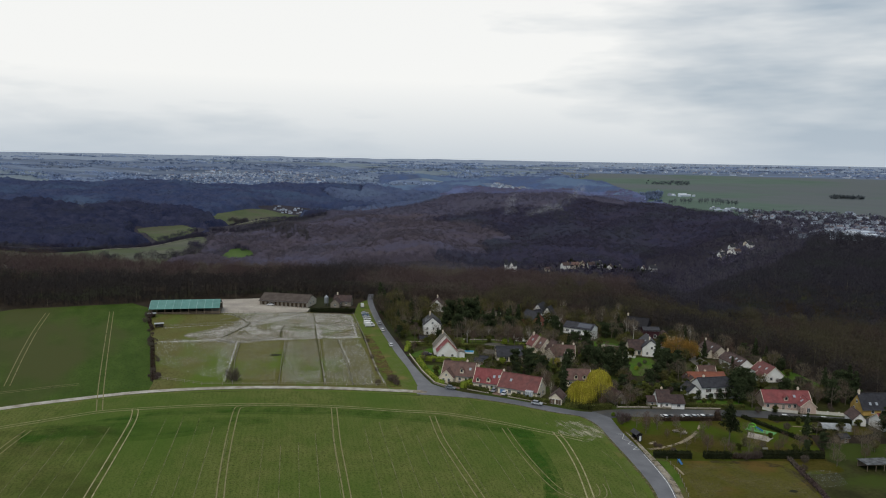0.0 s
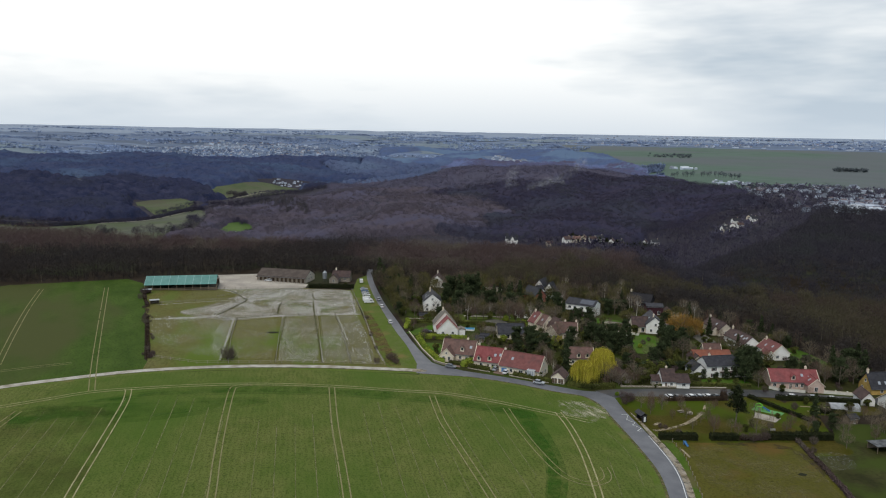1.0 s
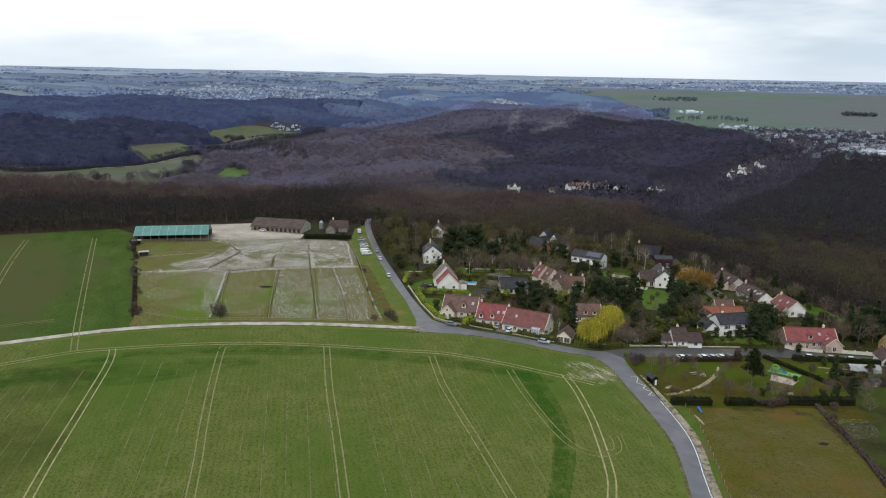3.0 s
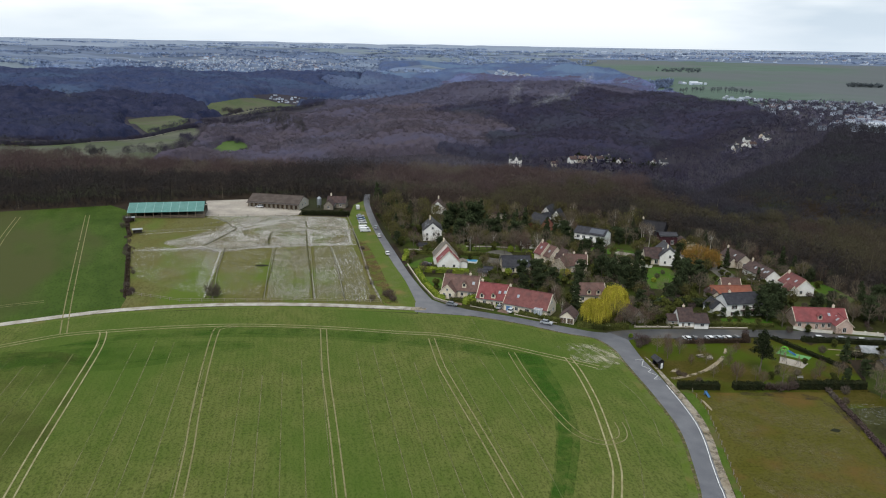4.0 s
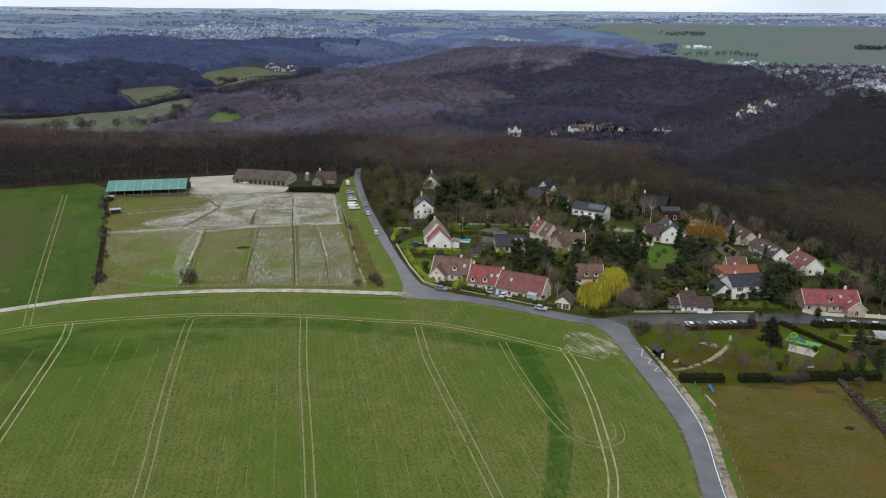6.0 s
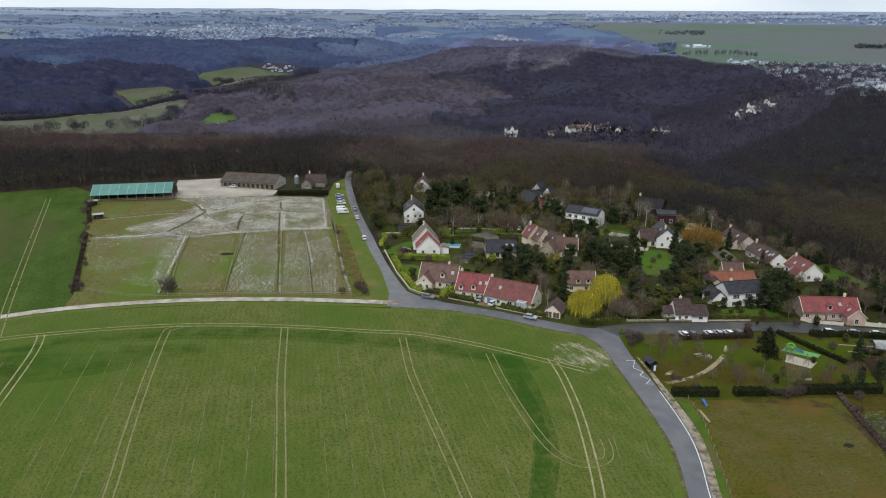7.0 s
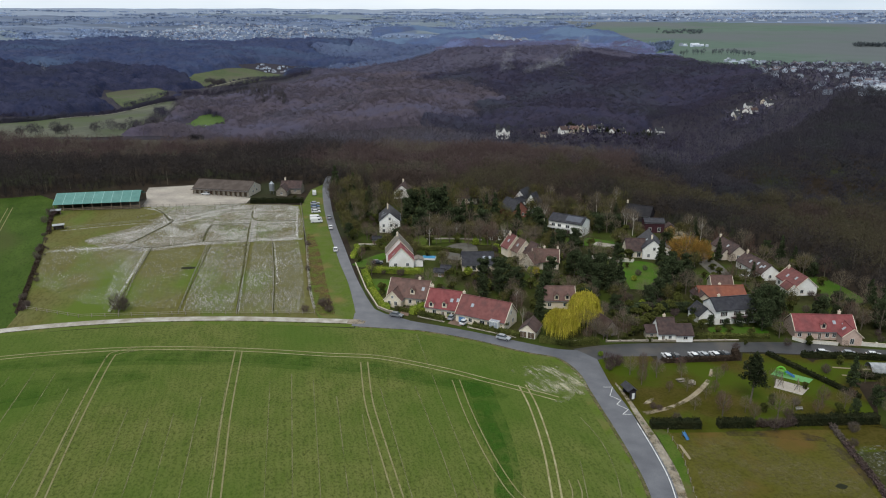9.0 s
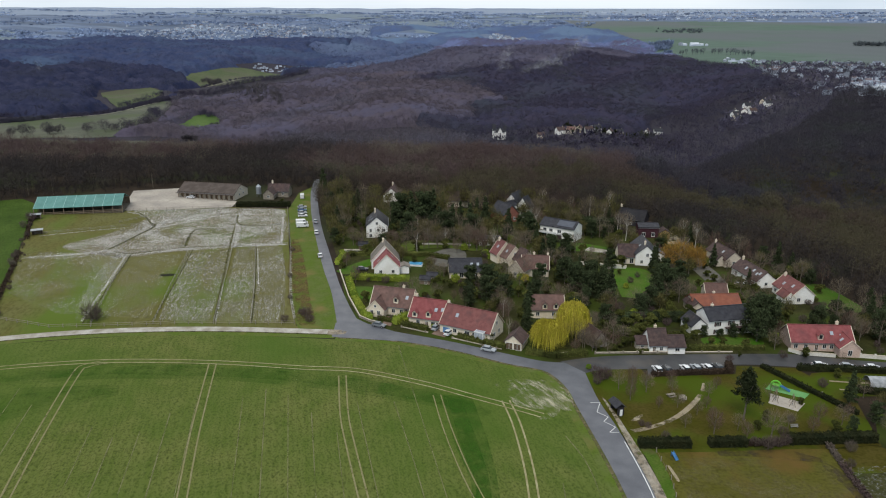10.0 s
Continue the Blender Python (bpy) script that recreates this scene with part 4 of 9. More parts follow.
# lighter and darker plots on the far plain
for az, r0, r1, w, m_ in ((-1.5, 2900, 3200, 260, "plot_pale"), (3, 3000, 3300, 260, "plot_pale"), (5.5, 2560, 2680, 180, "plot_pale"), (-2, 3500, 3800, 500, "plot_pale"), (6, 3600, 3900, 300, "plot_pale"), (-13, 3900, 4000, 420, "plot_pale"), (1, 2450, 2520, 120, "plot_pale")):
    a = radians(az)
    quad_patch("far_plot", [(r0 * math.sin(a) - w, r0 * math.cos(a)), (r0 * math.sin(a) + w, r0 * math.cos(a) - 20), (r1 * math.sin(a) + w, r1 * math.cos(a)), (r1 * math.sin(a) - w, r1 * math.cos(a) + 20)], M[m_], 1.2, 8, "field plot on the distant plain", "field")


# ---------------------------------------------------------------- woods
VALLEY_OPEN = [m[0] for m in MEADOWS] + [[(-800, 560), (-225, 600), (-205, 800), (-330, 810), (-470, 780), (-800, 740)], [(-720, 835), (-500, 885), (-436, 918), (-398, 1070), (-380, 1140), (-400, 1130), (-425, 1080), (-462, 932), (-510, 905), (-720, 852)],
               [(-420, 1290), (-270, 1500), (-195, 1450), (-280, 1170), (-375, 1170)], [(-475, 1085), (-398, 1050), (-390, 1200), (-470, 1345), (-548, 1290)],
               [(-430, 1650), (-400, 1770), (-255, 1815), (-225, 1740), (-318, 1610)]]
HAMLETS = [(145, 795, 34), (178, 798, 30), (212, 805, 26), (116, 792, 18), (73, 808, 22), (362, 880, 46), (150, 770, 22), (182, 772, 20), (72, 785, 16), (250, 850, 26)]


def wooded(x, y, whole=False):
    r = np.hypot(x, y)
    ok = y > np.interp(x, [p[0] for p in FOREST_EDGE], [p[1] for p in FOREST_EDGE])
    ok |= (x > 168) & (y > 235)
    for poly in VALLEY_OPEN:
        ok &= ~inside(x, y, poly)
    for hx, hy, hr in HAMLETS:
        ok &= np.hypot(x - hx, y - hy) > hr * (0.9 + 0.2 * np.sin(x / 5) * np.sin(y / 4))
    ok &= ~((beyond(x, y) > 40 + 55 * ss(1850, 2050, r)) & (r > 1330))
    ok &= ~((beyond(x, y) > 100) & (r > 960) & ((np.random.rand(*x.shape) > 0.3) | whole))
    return ok


def scatter(r0, r1, gap, spread=0.68, x_more=160):
    xs = np.arange(-spread * r1 - x_more, spread * r1 + x_more, gap)
    ys = np.arange(120, r1, gap)
    X, Y = np.meshgrid(xs, ys)
    X = X.ravel() + np.random.uniform(-0.5, 0.5, X.size) * gap
    Y = Y.ravel() + np.random.uniform(-0.5, 0.5, Y.size) * gap
    r = np.hypot(X, Y)
    ok = (r > r0) & (r <= r1) & (np.abs(X) < spread * Y + x_more)
    X, Y = X[ok], Y[ok]
    ok = wooded(X, Y)
    return X[ok], Y[ok]


def twigs(x, y, z, h, k, length, width, crown=0.30, low=0.30, up=1.0, trunk=0.35, dome=False):
    """Bare crowns: k slender shoots in each tree, and a trunk of two crossed blades."""
    n = len(x)
    u = np.random.normal(size=(n, k, 3))
    u /= np.linalg.norm(u, axis=2)[..., None]
    u *= np.random.uniform(0.25, 1, (n, k, 1)) ** 0.5
    if dome:
        u[..., 2] = np.abs(u[..., 2]) * 1.5 - 0.5
    mid = (low + 1) / 2
    hh = h[:, None]
    c = np.stack([x[:, None] + u[..., 0] * hh * crown, y[:, None] + u[..., 1] * hh * crown,
                  z[:, None] + hh * (mid + u[..., 2] * (1 - low) / 2 * 0.85)], -1)
    d = u * 0.8 + np.random.normal(0, 0.3, (n, k, 3)) + np.array([0, 0, up])
    d /= np.linalg.norm(d, axis=2)[..., None]
    le = (length * np.random.uniform(0.6, 1.3, (n, k)))[..., None]
    side = np.cross(d, np.random.normal(size=(n, k, 3)))
    side /= np.linalg.norm(side, axis=2)[..., None] + 1e-6
    w = width * np.random.uniform(0.6, 1.4, (n, k, 1))
    v = np.stack([c - d * le / 2 - side * w / 2, c - d * le / 2 + side * w / 2, c + d * le / 2], 2).reshape(-1, 3)
    if trunk:
        a = np.random.uniform(0, math.pi, n)
        lean = np.random.normal(0, 0.03, (n, 2)) * h[:, None]
        for q in (0, math.pi / 2):
            sx, sy = np.cos(a + q) * trunk / 2, np.sin(a + q) * trunk / 2
            t = np.stack([np.c_[x - sx, y - sy, z - 0.5], np.c_[x + sx, y + sy, z - 0.5], np.c_[x + lean[:, 0], y + lean[:, 1], z + h * 0.8]], 1)
            v = np.concatenate([v, t.reshape(-1, 3)])
    return v


def wood(name, r0, r1, gap, k, length, width, material, hs, label, up=1.0, trunk=0.35, crown=0.30, low=0.3, dome=False, keep=None):
    x, y = scatter(r0, r1, gap)
    if keep is not None:
        ok = keep(x, y)
        x, y = x[ok], y[ok]
    h = np.random.uniform(*hs, len(x)) * (0.9 + 0.25 * np.sin(x / 37) * np.sin(y / 29 + 1))
    v = twigs(x, y, land(x, y), h, k, length, width, crown, low, up, trunk, dome)
    f = np.arange(len(v)).reshape(-1, 3)
    return tagged(put(name, mesh_from(name, v, f, material)), label, "woodland", "", "stuff")


def spur(x, y):
    """The near wooded brow: the plateau's rim and the spur that runs out from it."""
    return (np.hypot(x, y) < 640) | ((x > 190) & (y < 520 + 1.25 * np.clip(x - 190, 0, 330)))


def hill_side(x, y):
    return ~spur(x, y) & ~left_bank(x, y)


def crest_side(x, y):
    return hill_side(x, y) & (y + 40 * np.sin(x / 70) + 25 * np.sin(x / 31 + y / 47) > 1300 + 0.25 * np.clip(x - 150, 0, 400))


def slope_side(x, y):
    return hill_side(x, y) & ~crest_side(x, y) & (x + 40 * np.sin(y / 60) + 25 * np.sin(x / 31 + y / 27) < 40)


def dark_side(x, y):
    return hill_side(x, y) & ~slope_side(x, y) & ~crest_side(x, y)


def in_view(x, y):
    """The part of the near wood above the brow: what lies behind it on the slope stays out of sight."""
    return (y < 585 - 0.45 * np.clip(x - 40, 0, 120)) | (x > 150)


def olive_line(x):
    """The brow of the olive-tinged wood behind the village."""
    return np.interp(x, [-60, 20, 60, 100, 131, 150, 187, 216, 300], [398, 425, 440, 440, 428, 406, 398, 376, 340])


def past_line(x, y):
    return spur(x, y) & in_view(x, y) & (y + 10 * np.sin(x / 19) + 7 * np.sin(x / 11 + y / 13) > olive_line(x))


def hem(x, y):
    """The belt along the foot of the wood, coloured darker for the shade there."""
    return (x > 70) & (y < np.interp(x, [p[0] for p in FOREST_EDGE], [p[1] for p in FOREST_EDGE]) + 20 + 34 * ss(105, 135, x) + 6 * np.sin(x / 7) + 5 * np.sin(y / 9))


def olive_side(x, y):
    return spur(x, y) & in_view(x, y) & ~past_line(x, y) & (x > -45) & ~hem(x, y)


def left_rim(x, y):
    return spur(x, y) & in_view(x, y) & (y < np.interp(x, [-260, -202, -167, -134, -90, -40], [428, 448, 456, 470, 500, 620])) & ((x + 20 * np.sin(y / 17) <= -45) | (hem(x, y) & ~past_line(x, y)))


def brown_side(x, y):
    return past_line(x, y) & ~left_rim(x, y) & (x < 130 + 0.35 * (y - 420) + 20 * np.sin(y / 27))


def dark_spur(x, y):
    return past_line(x, y) & ~left_rim(x, y) & ~brown_side(x, y)


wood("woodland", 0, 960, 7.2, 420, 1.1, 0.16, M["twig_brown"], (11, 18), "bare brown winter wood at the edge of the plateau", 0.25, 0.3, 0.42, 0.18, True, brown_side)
# left_rim includes the hem, whose dark twig colour stands for shade
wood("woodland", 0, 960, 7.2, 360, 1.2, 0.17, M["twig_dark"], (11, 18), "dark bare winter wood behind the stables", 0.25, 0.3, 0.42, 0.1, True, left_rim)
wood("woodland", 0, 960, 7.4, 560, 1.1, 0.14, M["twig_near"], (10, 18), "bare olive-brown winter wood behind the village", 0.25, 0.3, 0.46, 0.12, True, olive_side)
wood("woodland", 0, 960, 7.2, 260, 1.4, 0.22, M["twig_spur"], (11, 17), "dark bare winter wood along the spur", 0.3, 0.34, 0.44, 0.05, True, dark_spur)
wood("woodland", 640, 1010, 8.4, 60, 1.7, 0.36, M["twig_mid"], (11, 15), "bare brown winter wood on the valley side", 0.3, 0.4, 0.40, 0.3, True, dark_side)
wood("woodland", 640, 1010, 8.4, 60, 1.7, 0.36, M["twig_slope"], (11, 15), "purplish wood on the valley side, paled for haze", 0.3, 0.4, 0.40, 0.3, True, slope_side)
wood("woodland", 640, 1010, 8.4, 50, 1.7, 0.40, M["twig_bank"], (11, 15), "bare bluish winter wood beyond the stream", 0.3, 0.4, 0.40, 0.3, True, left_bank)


def canopy(name, x0, x1, y0, y1, step, cell, hs, r0, r1, material, label, keep):
    """Closed tops of distant woods: rounded crowns side by side, sinking to the ground where the wood ends."""
    X, Y = np.meshgrid(np.arange(x0, x1, step), np.arange(y0, y1, step))
    X = X + np.random.uniform(-0.25, 0.25, X.shape) * step
    Y = Y + np.random.uniform(-0.25, 0.25, Y.shape) * step
    nx, ny = int((x1 - x0) / cell) + 4, int((y1 - y0) / cell) + 4
    jx, jy = np.random.uniform(0.1, 0.9, (nx, ny)), np.random.uniform(0.1, 0.9, (nx, ny))
    hh = np.random.uniform(*hs, (nx, ny))
    ci, cj = ((X - x0) / cell).astype(int) + 1, ((Y - y0) / cell).astype(int) + 1
    top = np.zeros(X.shape)
    for di in (-1, 0, 1):
        for dj in (-1, 0, 1):
            i, j = np.clip(ci + di, 0, nx - 1), np.clip(cj + dj, 0, ny - 1)
            dx, dy = X - (x0 + (i - 1 + jx[i, j]) * cell), Y - (y0 + (j - 1 + jy[i, j]) * cell)
            top = np.maximum(top, hh[i, j] * (1 - 0.75 * (dx * dx + dy * dy) / (cell * cell)))
    ok = wooded(X, Y, True) & keep(X, Y) & (np.hypot(X - 362, Y - 880) > 110) & (np.hypot(X, Y) > r0) & (np.hypot(X, Y) < r1) & (np.abs(X) < 0.72 * Y + 160)
    soft = ok.astype(float)
    for k in range(3):
        p = np.pad(soft, 1, mode="edge")
        soft = sum(p[i:i + X.shape[0], j:j + X.shape[1]] for i in range(3) for j in range(3)) / 9
    top = np.where(ok, top * 0.9 * np.clip(2.2 * soft - 1.0, 0.05, 1) + np.random.normal(0, 0.4, X.shape), -0.6)
    n, m = X.shape
    q = np.arange(n - 1)[:, None] * m + np.arange(m - 1)
    keep = (ok[:-1, :-1] | ok[1:, :-1] | ok[:-1, 1:] | ok[1:, 1:]).ravel()
    f = np.stack([q, q + 1, q + m + 1, q + m], -1).reshape(-1, 4)[keep]
    used, f = np.unique(f, return_inverse=True)
    v = np.stack([X.ravel(), Y.ravel(), (land(X, Y) + top).ravel()], 1)[used]
    me = mesh_from(name, v, f.reshape(-1, 4), material)
    me.polygons.foreach_set("use_smooth", np.ones(len(me.polygons), bool))
    return tagged(put(name, me), label, "woodland", "", "stuff")


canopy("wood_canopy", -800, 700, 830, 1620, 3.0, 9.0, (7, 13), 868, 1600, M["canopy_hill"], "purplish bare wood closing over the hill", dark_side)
canopy("wood_canopy", -800, 300, 800, 1620, 3.0, 9.0, (7, 13), 868, 1600, M["canopy_slope"], "purplish wood on the hillside, paled for haze", slope_side)
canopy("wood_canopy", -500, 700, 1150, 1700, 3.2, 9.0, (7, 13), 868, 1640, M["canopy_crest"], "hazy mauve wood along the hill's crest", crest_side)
def far_bank(x, y):
    return left_bank(x + 22, y) & (np.hypot(x, y) + 60 * np.sin(x / 90) + 40 * np.sin(y / 47 + x / 70) > 1560)


def near_bank(x, y):
    return left_bank(x + 22, y) & ~far_bank(x, y) & ((x > -470) | (y > 945))


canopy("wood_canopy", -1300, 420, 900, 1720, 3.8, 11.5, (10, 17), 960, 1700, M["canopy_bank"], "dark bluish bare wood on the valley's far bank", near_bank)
def misty(x, y):
    return x + 60 * np.sin(y / 75) + 40 * np.sin(x / 43 + y / 38) > -230


# farther woods take paler, bluer materials in place of haze
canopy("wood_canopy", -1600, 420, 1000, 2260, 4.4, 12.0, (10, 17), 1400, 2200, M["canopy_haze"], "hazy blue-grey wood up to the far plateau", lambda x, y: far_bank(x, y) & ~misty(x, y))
canopy("wood_canopy", -800, 420, 1000, 2260, 4.4, 12.0, (10, 17), 1400, 2200, M["canopy_mist"], "wood where the valley closes, painted pale blue for haze", lambda x, y: far_bank(x, y) & misty(x, y))
canopy("wood_canopy", -1700, 900, 1250, 2300, 4.8, 13.0, (10, 16), 1590, 2230, M["canopy_mist"], "bare wood on the far slopes, painted blue-grey for haze", lambda x, y: ~left_bank(x, y) & (x < -20 + 30 * np.sin(y / 60)))
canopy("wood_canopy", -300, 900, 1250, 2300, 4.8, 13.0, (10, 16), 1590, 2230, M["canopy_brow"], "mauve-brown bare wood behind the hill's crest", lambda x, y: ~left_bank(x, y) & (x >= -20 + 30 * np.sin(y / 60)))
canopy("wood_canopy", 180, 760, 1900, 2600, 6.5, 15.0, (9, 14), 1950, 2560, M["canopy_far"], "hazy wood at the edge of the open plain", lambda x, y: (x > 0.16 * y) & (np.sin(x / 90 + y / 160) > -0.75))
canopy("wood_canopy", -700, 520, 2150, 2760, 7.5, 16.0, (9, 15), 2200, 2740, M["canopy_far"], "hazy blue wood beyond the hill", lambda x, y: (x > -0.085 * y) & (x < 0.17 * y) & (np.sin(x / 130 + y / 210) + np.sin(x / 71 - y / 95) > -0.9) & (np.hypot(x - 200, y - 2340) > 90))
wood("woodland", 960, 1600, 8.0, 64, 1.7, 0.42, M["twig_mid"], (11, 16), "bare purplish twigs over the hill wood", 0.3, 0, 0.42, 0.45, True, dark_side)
wood("woodland", 960, 1600, 8.0, 64, 1.7, 0.42, M["twig_slope"], (11, 16), "bare twigs over the hillside, paled for haze", 0.3, 0, 0.42, 0.45, True, slope_side)
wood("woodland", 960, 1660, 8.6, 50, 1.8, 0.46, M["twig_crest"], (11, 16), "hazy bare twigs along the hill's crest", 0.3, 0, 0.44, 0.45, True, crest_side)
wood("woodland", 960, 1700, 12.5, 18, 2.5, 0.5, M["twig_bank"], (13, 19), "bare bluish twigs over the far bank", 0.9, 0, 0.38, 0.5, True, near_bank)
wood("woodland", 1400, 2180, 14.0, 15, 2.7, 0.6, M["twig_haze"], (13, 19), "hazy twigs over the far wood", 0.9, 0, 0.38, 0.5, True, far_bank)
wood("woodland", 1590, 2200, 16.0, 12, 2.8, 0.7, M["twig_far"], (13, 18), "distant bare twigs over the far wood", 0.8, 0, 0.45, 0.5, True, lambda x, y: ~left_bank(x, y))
_tx, _ty = scatter(0, 800, 30.0)
_h = np.random.uniform(9, 17, len(_tx))
_a = np.random.uniform(0, math.pi, len(_tx))
_z = land(_tx, _ty)
_w = np.random.uniform(0.07, 0.17, len(_tx))
_v = np.concatenate([np.stack([np.c_[_tx - np.cos(_a + q) * _w, _ty - np.sin(_a + q) * _w, _z - 0.4], np.c_[_tx + np.cos(_a + q) * _w, _ty + np.sin(_a + q) * _w, _z - 0.4], np.c_[_tx + np.random.normal(0, 0.5, len(_tx)), _ty, _z + _h]], 1).reshape(-1, 3) for q in (0, math.pi / 2)])
tagged(put("pale_trunk", mesh_from("pale_trunk", _v, np.arange(len(_v)).reshape(-1, 3), M["bark"])), "pale trunks among the bare wood", "woodland", "", "stuff")
# brushwood along the plateau edge, and the grove behind the last gardens
_bx, _by = scatter(0, 560, 4.2)
_e = np.interp(_bx, [p[0] for p in FOREST_EDGE], [p[1] for p in FOREST_EDGE])
_ok = (_by < _e + 34) | ((_bx > 150) & (_by < 330))
_bx, _by = _bx[_ok], _by[_ok]
_v = twigs(_bx, _by, land(_bx, _by), np.random.uniform(2.5, 6, len(_bx)), 44, 1.6, 0.13, 0.42, 0.05, 0.9, 0.1)
# dark twig colour puts in the shade below the trees
tagged(put("brushwood", mesh_from("brushwood", _v, np.arange(len(_v)).reshape(-1, 3), M["twig_dark"])), "bare brushwood at the foot of the wood", "undergrowth", "", "stuff")
_gx2, _gy2 = np.random.uniform(-42, 120, 330), np.random.uniform(338, 398, 330)
_ok = inside(_gx2, _gy2, [(-40, 386), (-28, 340), (-14, 350), (16, 356), (40, 362), (60, 352), (90, 354), (108, 372), (48, 384), (4, 400), (-30, 402)])
_ok &= (np.hypot(_gx2 + 8, _gy2 - 339) > 11) & (np.hypot(_gx2, _gy2 - 372) > 8) & (np.hypot(_gx2 - 27, _gy2 - 372) > 8) & (np.hypot(_gx2 - 55, _gy2 - 352) > 9) & (np.hypot(_gx2 - 50, _gy2 - 364) > 15) & (np.hypot(_gx2 + 5, _gy2 - 388) > 11) & (np.hypot(_gx2 + 22, _gy2 - 376) > 9)
_gx2, _gy2 = _gx2[_ok], _gy2[_ok]
for _m, _s in (("twig_near", slice(0, None, 2)), ("ivy_green", slice(1, None, 2))):
    _v = twigs(_gx2[_s], _gy2[_s], land(_gx2[_s], _gy2[_s]), np.random.uniform(9, 15, len(_gx2[_s])), 420, 1.7, 0.10, 0.34, 0.2, 1.0, 0.35)
    tagged(put("grove", mesh_from("grove", _v, np.arange(len(_v)).reshape(-1, 3), M[_m])), "tall bare trees behind the last gardens", "woodland", "", "stuff")


def clump_band(name, count, az, r, size, material, label, keep=None):
    """Distant copses: low clumps of coarse shoots."""
    a = np.radians(np.random.uniform(*az, count))
    rr = np.sqrt(np.random.uniform(r[0] ** 2, r[1] ** 2, count))
    x, y = rr * np.sin(a), rr * np.cos(a)
    if keep is not None:
        ok = keep(x, y)
        x, y = x[ok], y[ok]
    h = np.random.uniform(0.7, 1.2, len(x)) * size
    v = twigs(x, y, land(x, y), h, 10, size * 0.7, size * 0.3, 0.8, 0.1, 0.6, 0)
    return tagged(put(name, mesh_from(name, v, np.arange(len(v)).reshape(-1, 3), material)), label, "woodland", "", "stuff")


def patchy(scale, cut, seed=0.0):
    def keep(x, y):
        return np.array([noise.noise((px / scale + seed, py / (scale * 0.45), seed)) > cut for px, py in zip(x, y)], bool)
    return keep


def hedge_bands(name, n, az, r, material, label):
    """Long low belts of trees that lie across the view on the far plain."""
    xs, ys = [], []
    for i in range(n):
        a, rr = radians(random.uniform(*az)), random.uniform(*r)
        cx, cy = rr * math.sin(a), rr * math.cos(a)
        ln, dp = random.uniform(120, 700), random.uniform(10, 90)
        m = int(ln * (dp + 30) / 900) + 8
        xs.append(cx + np.random.uniform(-ln / 2, ln / 2, m))
        ys.append(cy + np.random.uniform(-dp / 2, dp / 2, m))
    x, y = np.concatenate(xs), np.concatenate(ys)
    ok = _no_field(x, y)
    x, y = x[ok], y[ok]
    v = twigs(x, y, land(x, y), np.random.uniform(5, 9, len(x)), 12, 8, 3, 1.3, 0.1, 0.0, 0, True)
    return tagged(put(name, mesh_from(name, v, np.arange(len(v)).reshape(-1, 3), material)), label, "woodland", "", "stuff")


def _no_field(x, y):
    r = np.hypot(x, y)
    return ~((beyond(x, y) > 30) & (r < 3350))


# belts in a pale blue near the plain's, haze mixed into the paint
hedge_bands("far_wood", 34, (-36, 36), (2250, 3200), M["wood_skyline"], "belts of wood far off on the plain, tinted pale for haze")
hedge_bands("far_wood", 80, (-36, 36), (3100, 4350), M["wood_skyline"], "belts of wood near the skyline, tinted blue for haze")
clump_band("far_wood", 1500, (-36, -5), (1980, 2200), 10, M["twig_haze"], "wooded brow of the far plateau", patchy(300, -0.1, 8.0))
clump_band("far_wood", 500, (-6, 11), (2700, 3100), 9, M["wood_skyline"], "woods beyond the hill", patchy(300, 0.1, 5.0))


# ---------------------------------------------------------------- distant villages
def hut_mesh(name, spots, material_index):
    v, f, mi = [], [], []
    for x, y, z, l, w, h, rh, a in spots:
        c, s = math.cos(a), math.sin(a)
        base = len(v)
        for dx, dy, dz in ((-1, -1, 0), (1, -1, 0), (1, 1, 0), (-1, 1, 0), (-1, -1, 1), (1, -1, 1), (1, 1, 1), (-1, 1, 1), (-1, 0, 2), (1, 0, 2)):
            px, py = dx * l / 2, dy * w / 2
            v.append((x + px * c - py * s, y + px * s + py * c, z + (-1, h, h + rh)[dz]))
        q = [(0, 1, 5, 4), (2, 3, 7, 6), (1, 2, 6, 5), (3, 0, 4, 7), (4, 5, 9, 8), (6, 7, 8, 9), (5, 6, 9, 9), (7, 4, 8, 8)]
        f += [tuple(base + i for i in t) for t in q[:6]] + [tuple(base + i for i in t[:3]) for t in q[6:]]
        k = random.choice(material_index)
        mi += [0, 0, 0, 0, k, k, 0, 0]
    me = bpy.data.meshes.new(name)
    me.from_pydata(v, [], f)
    return me, mi


# bluish, muted walls and roofs: haze is painted into their colour
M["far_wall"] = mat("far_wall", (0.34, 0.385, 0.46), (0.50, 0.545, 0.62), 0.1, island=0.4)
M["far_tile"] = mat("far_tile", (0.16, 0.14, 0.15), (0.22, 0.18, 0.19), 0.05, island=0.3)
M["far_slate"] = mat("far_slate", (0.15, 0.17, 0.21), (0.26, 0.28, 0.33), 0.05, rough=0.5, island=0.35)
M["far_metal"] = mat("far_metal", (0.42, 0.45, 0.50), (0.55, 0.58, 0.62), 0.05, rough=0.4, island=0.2)


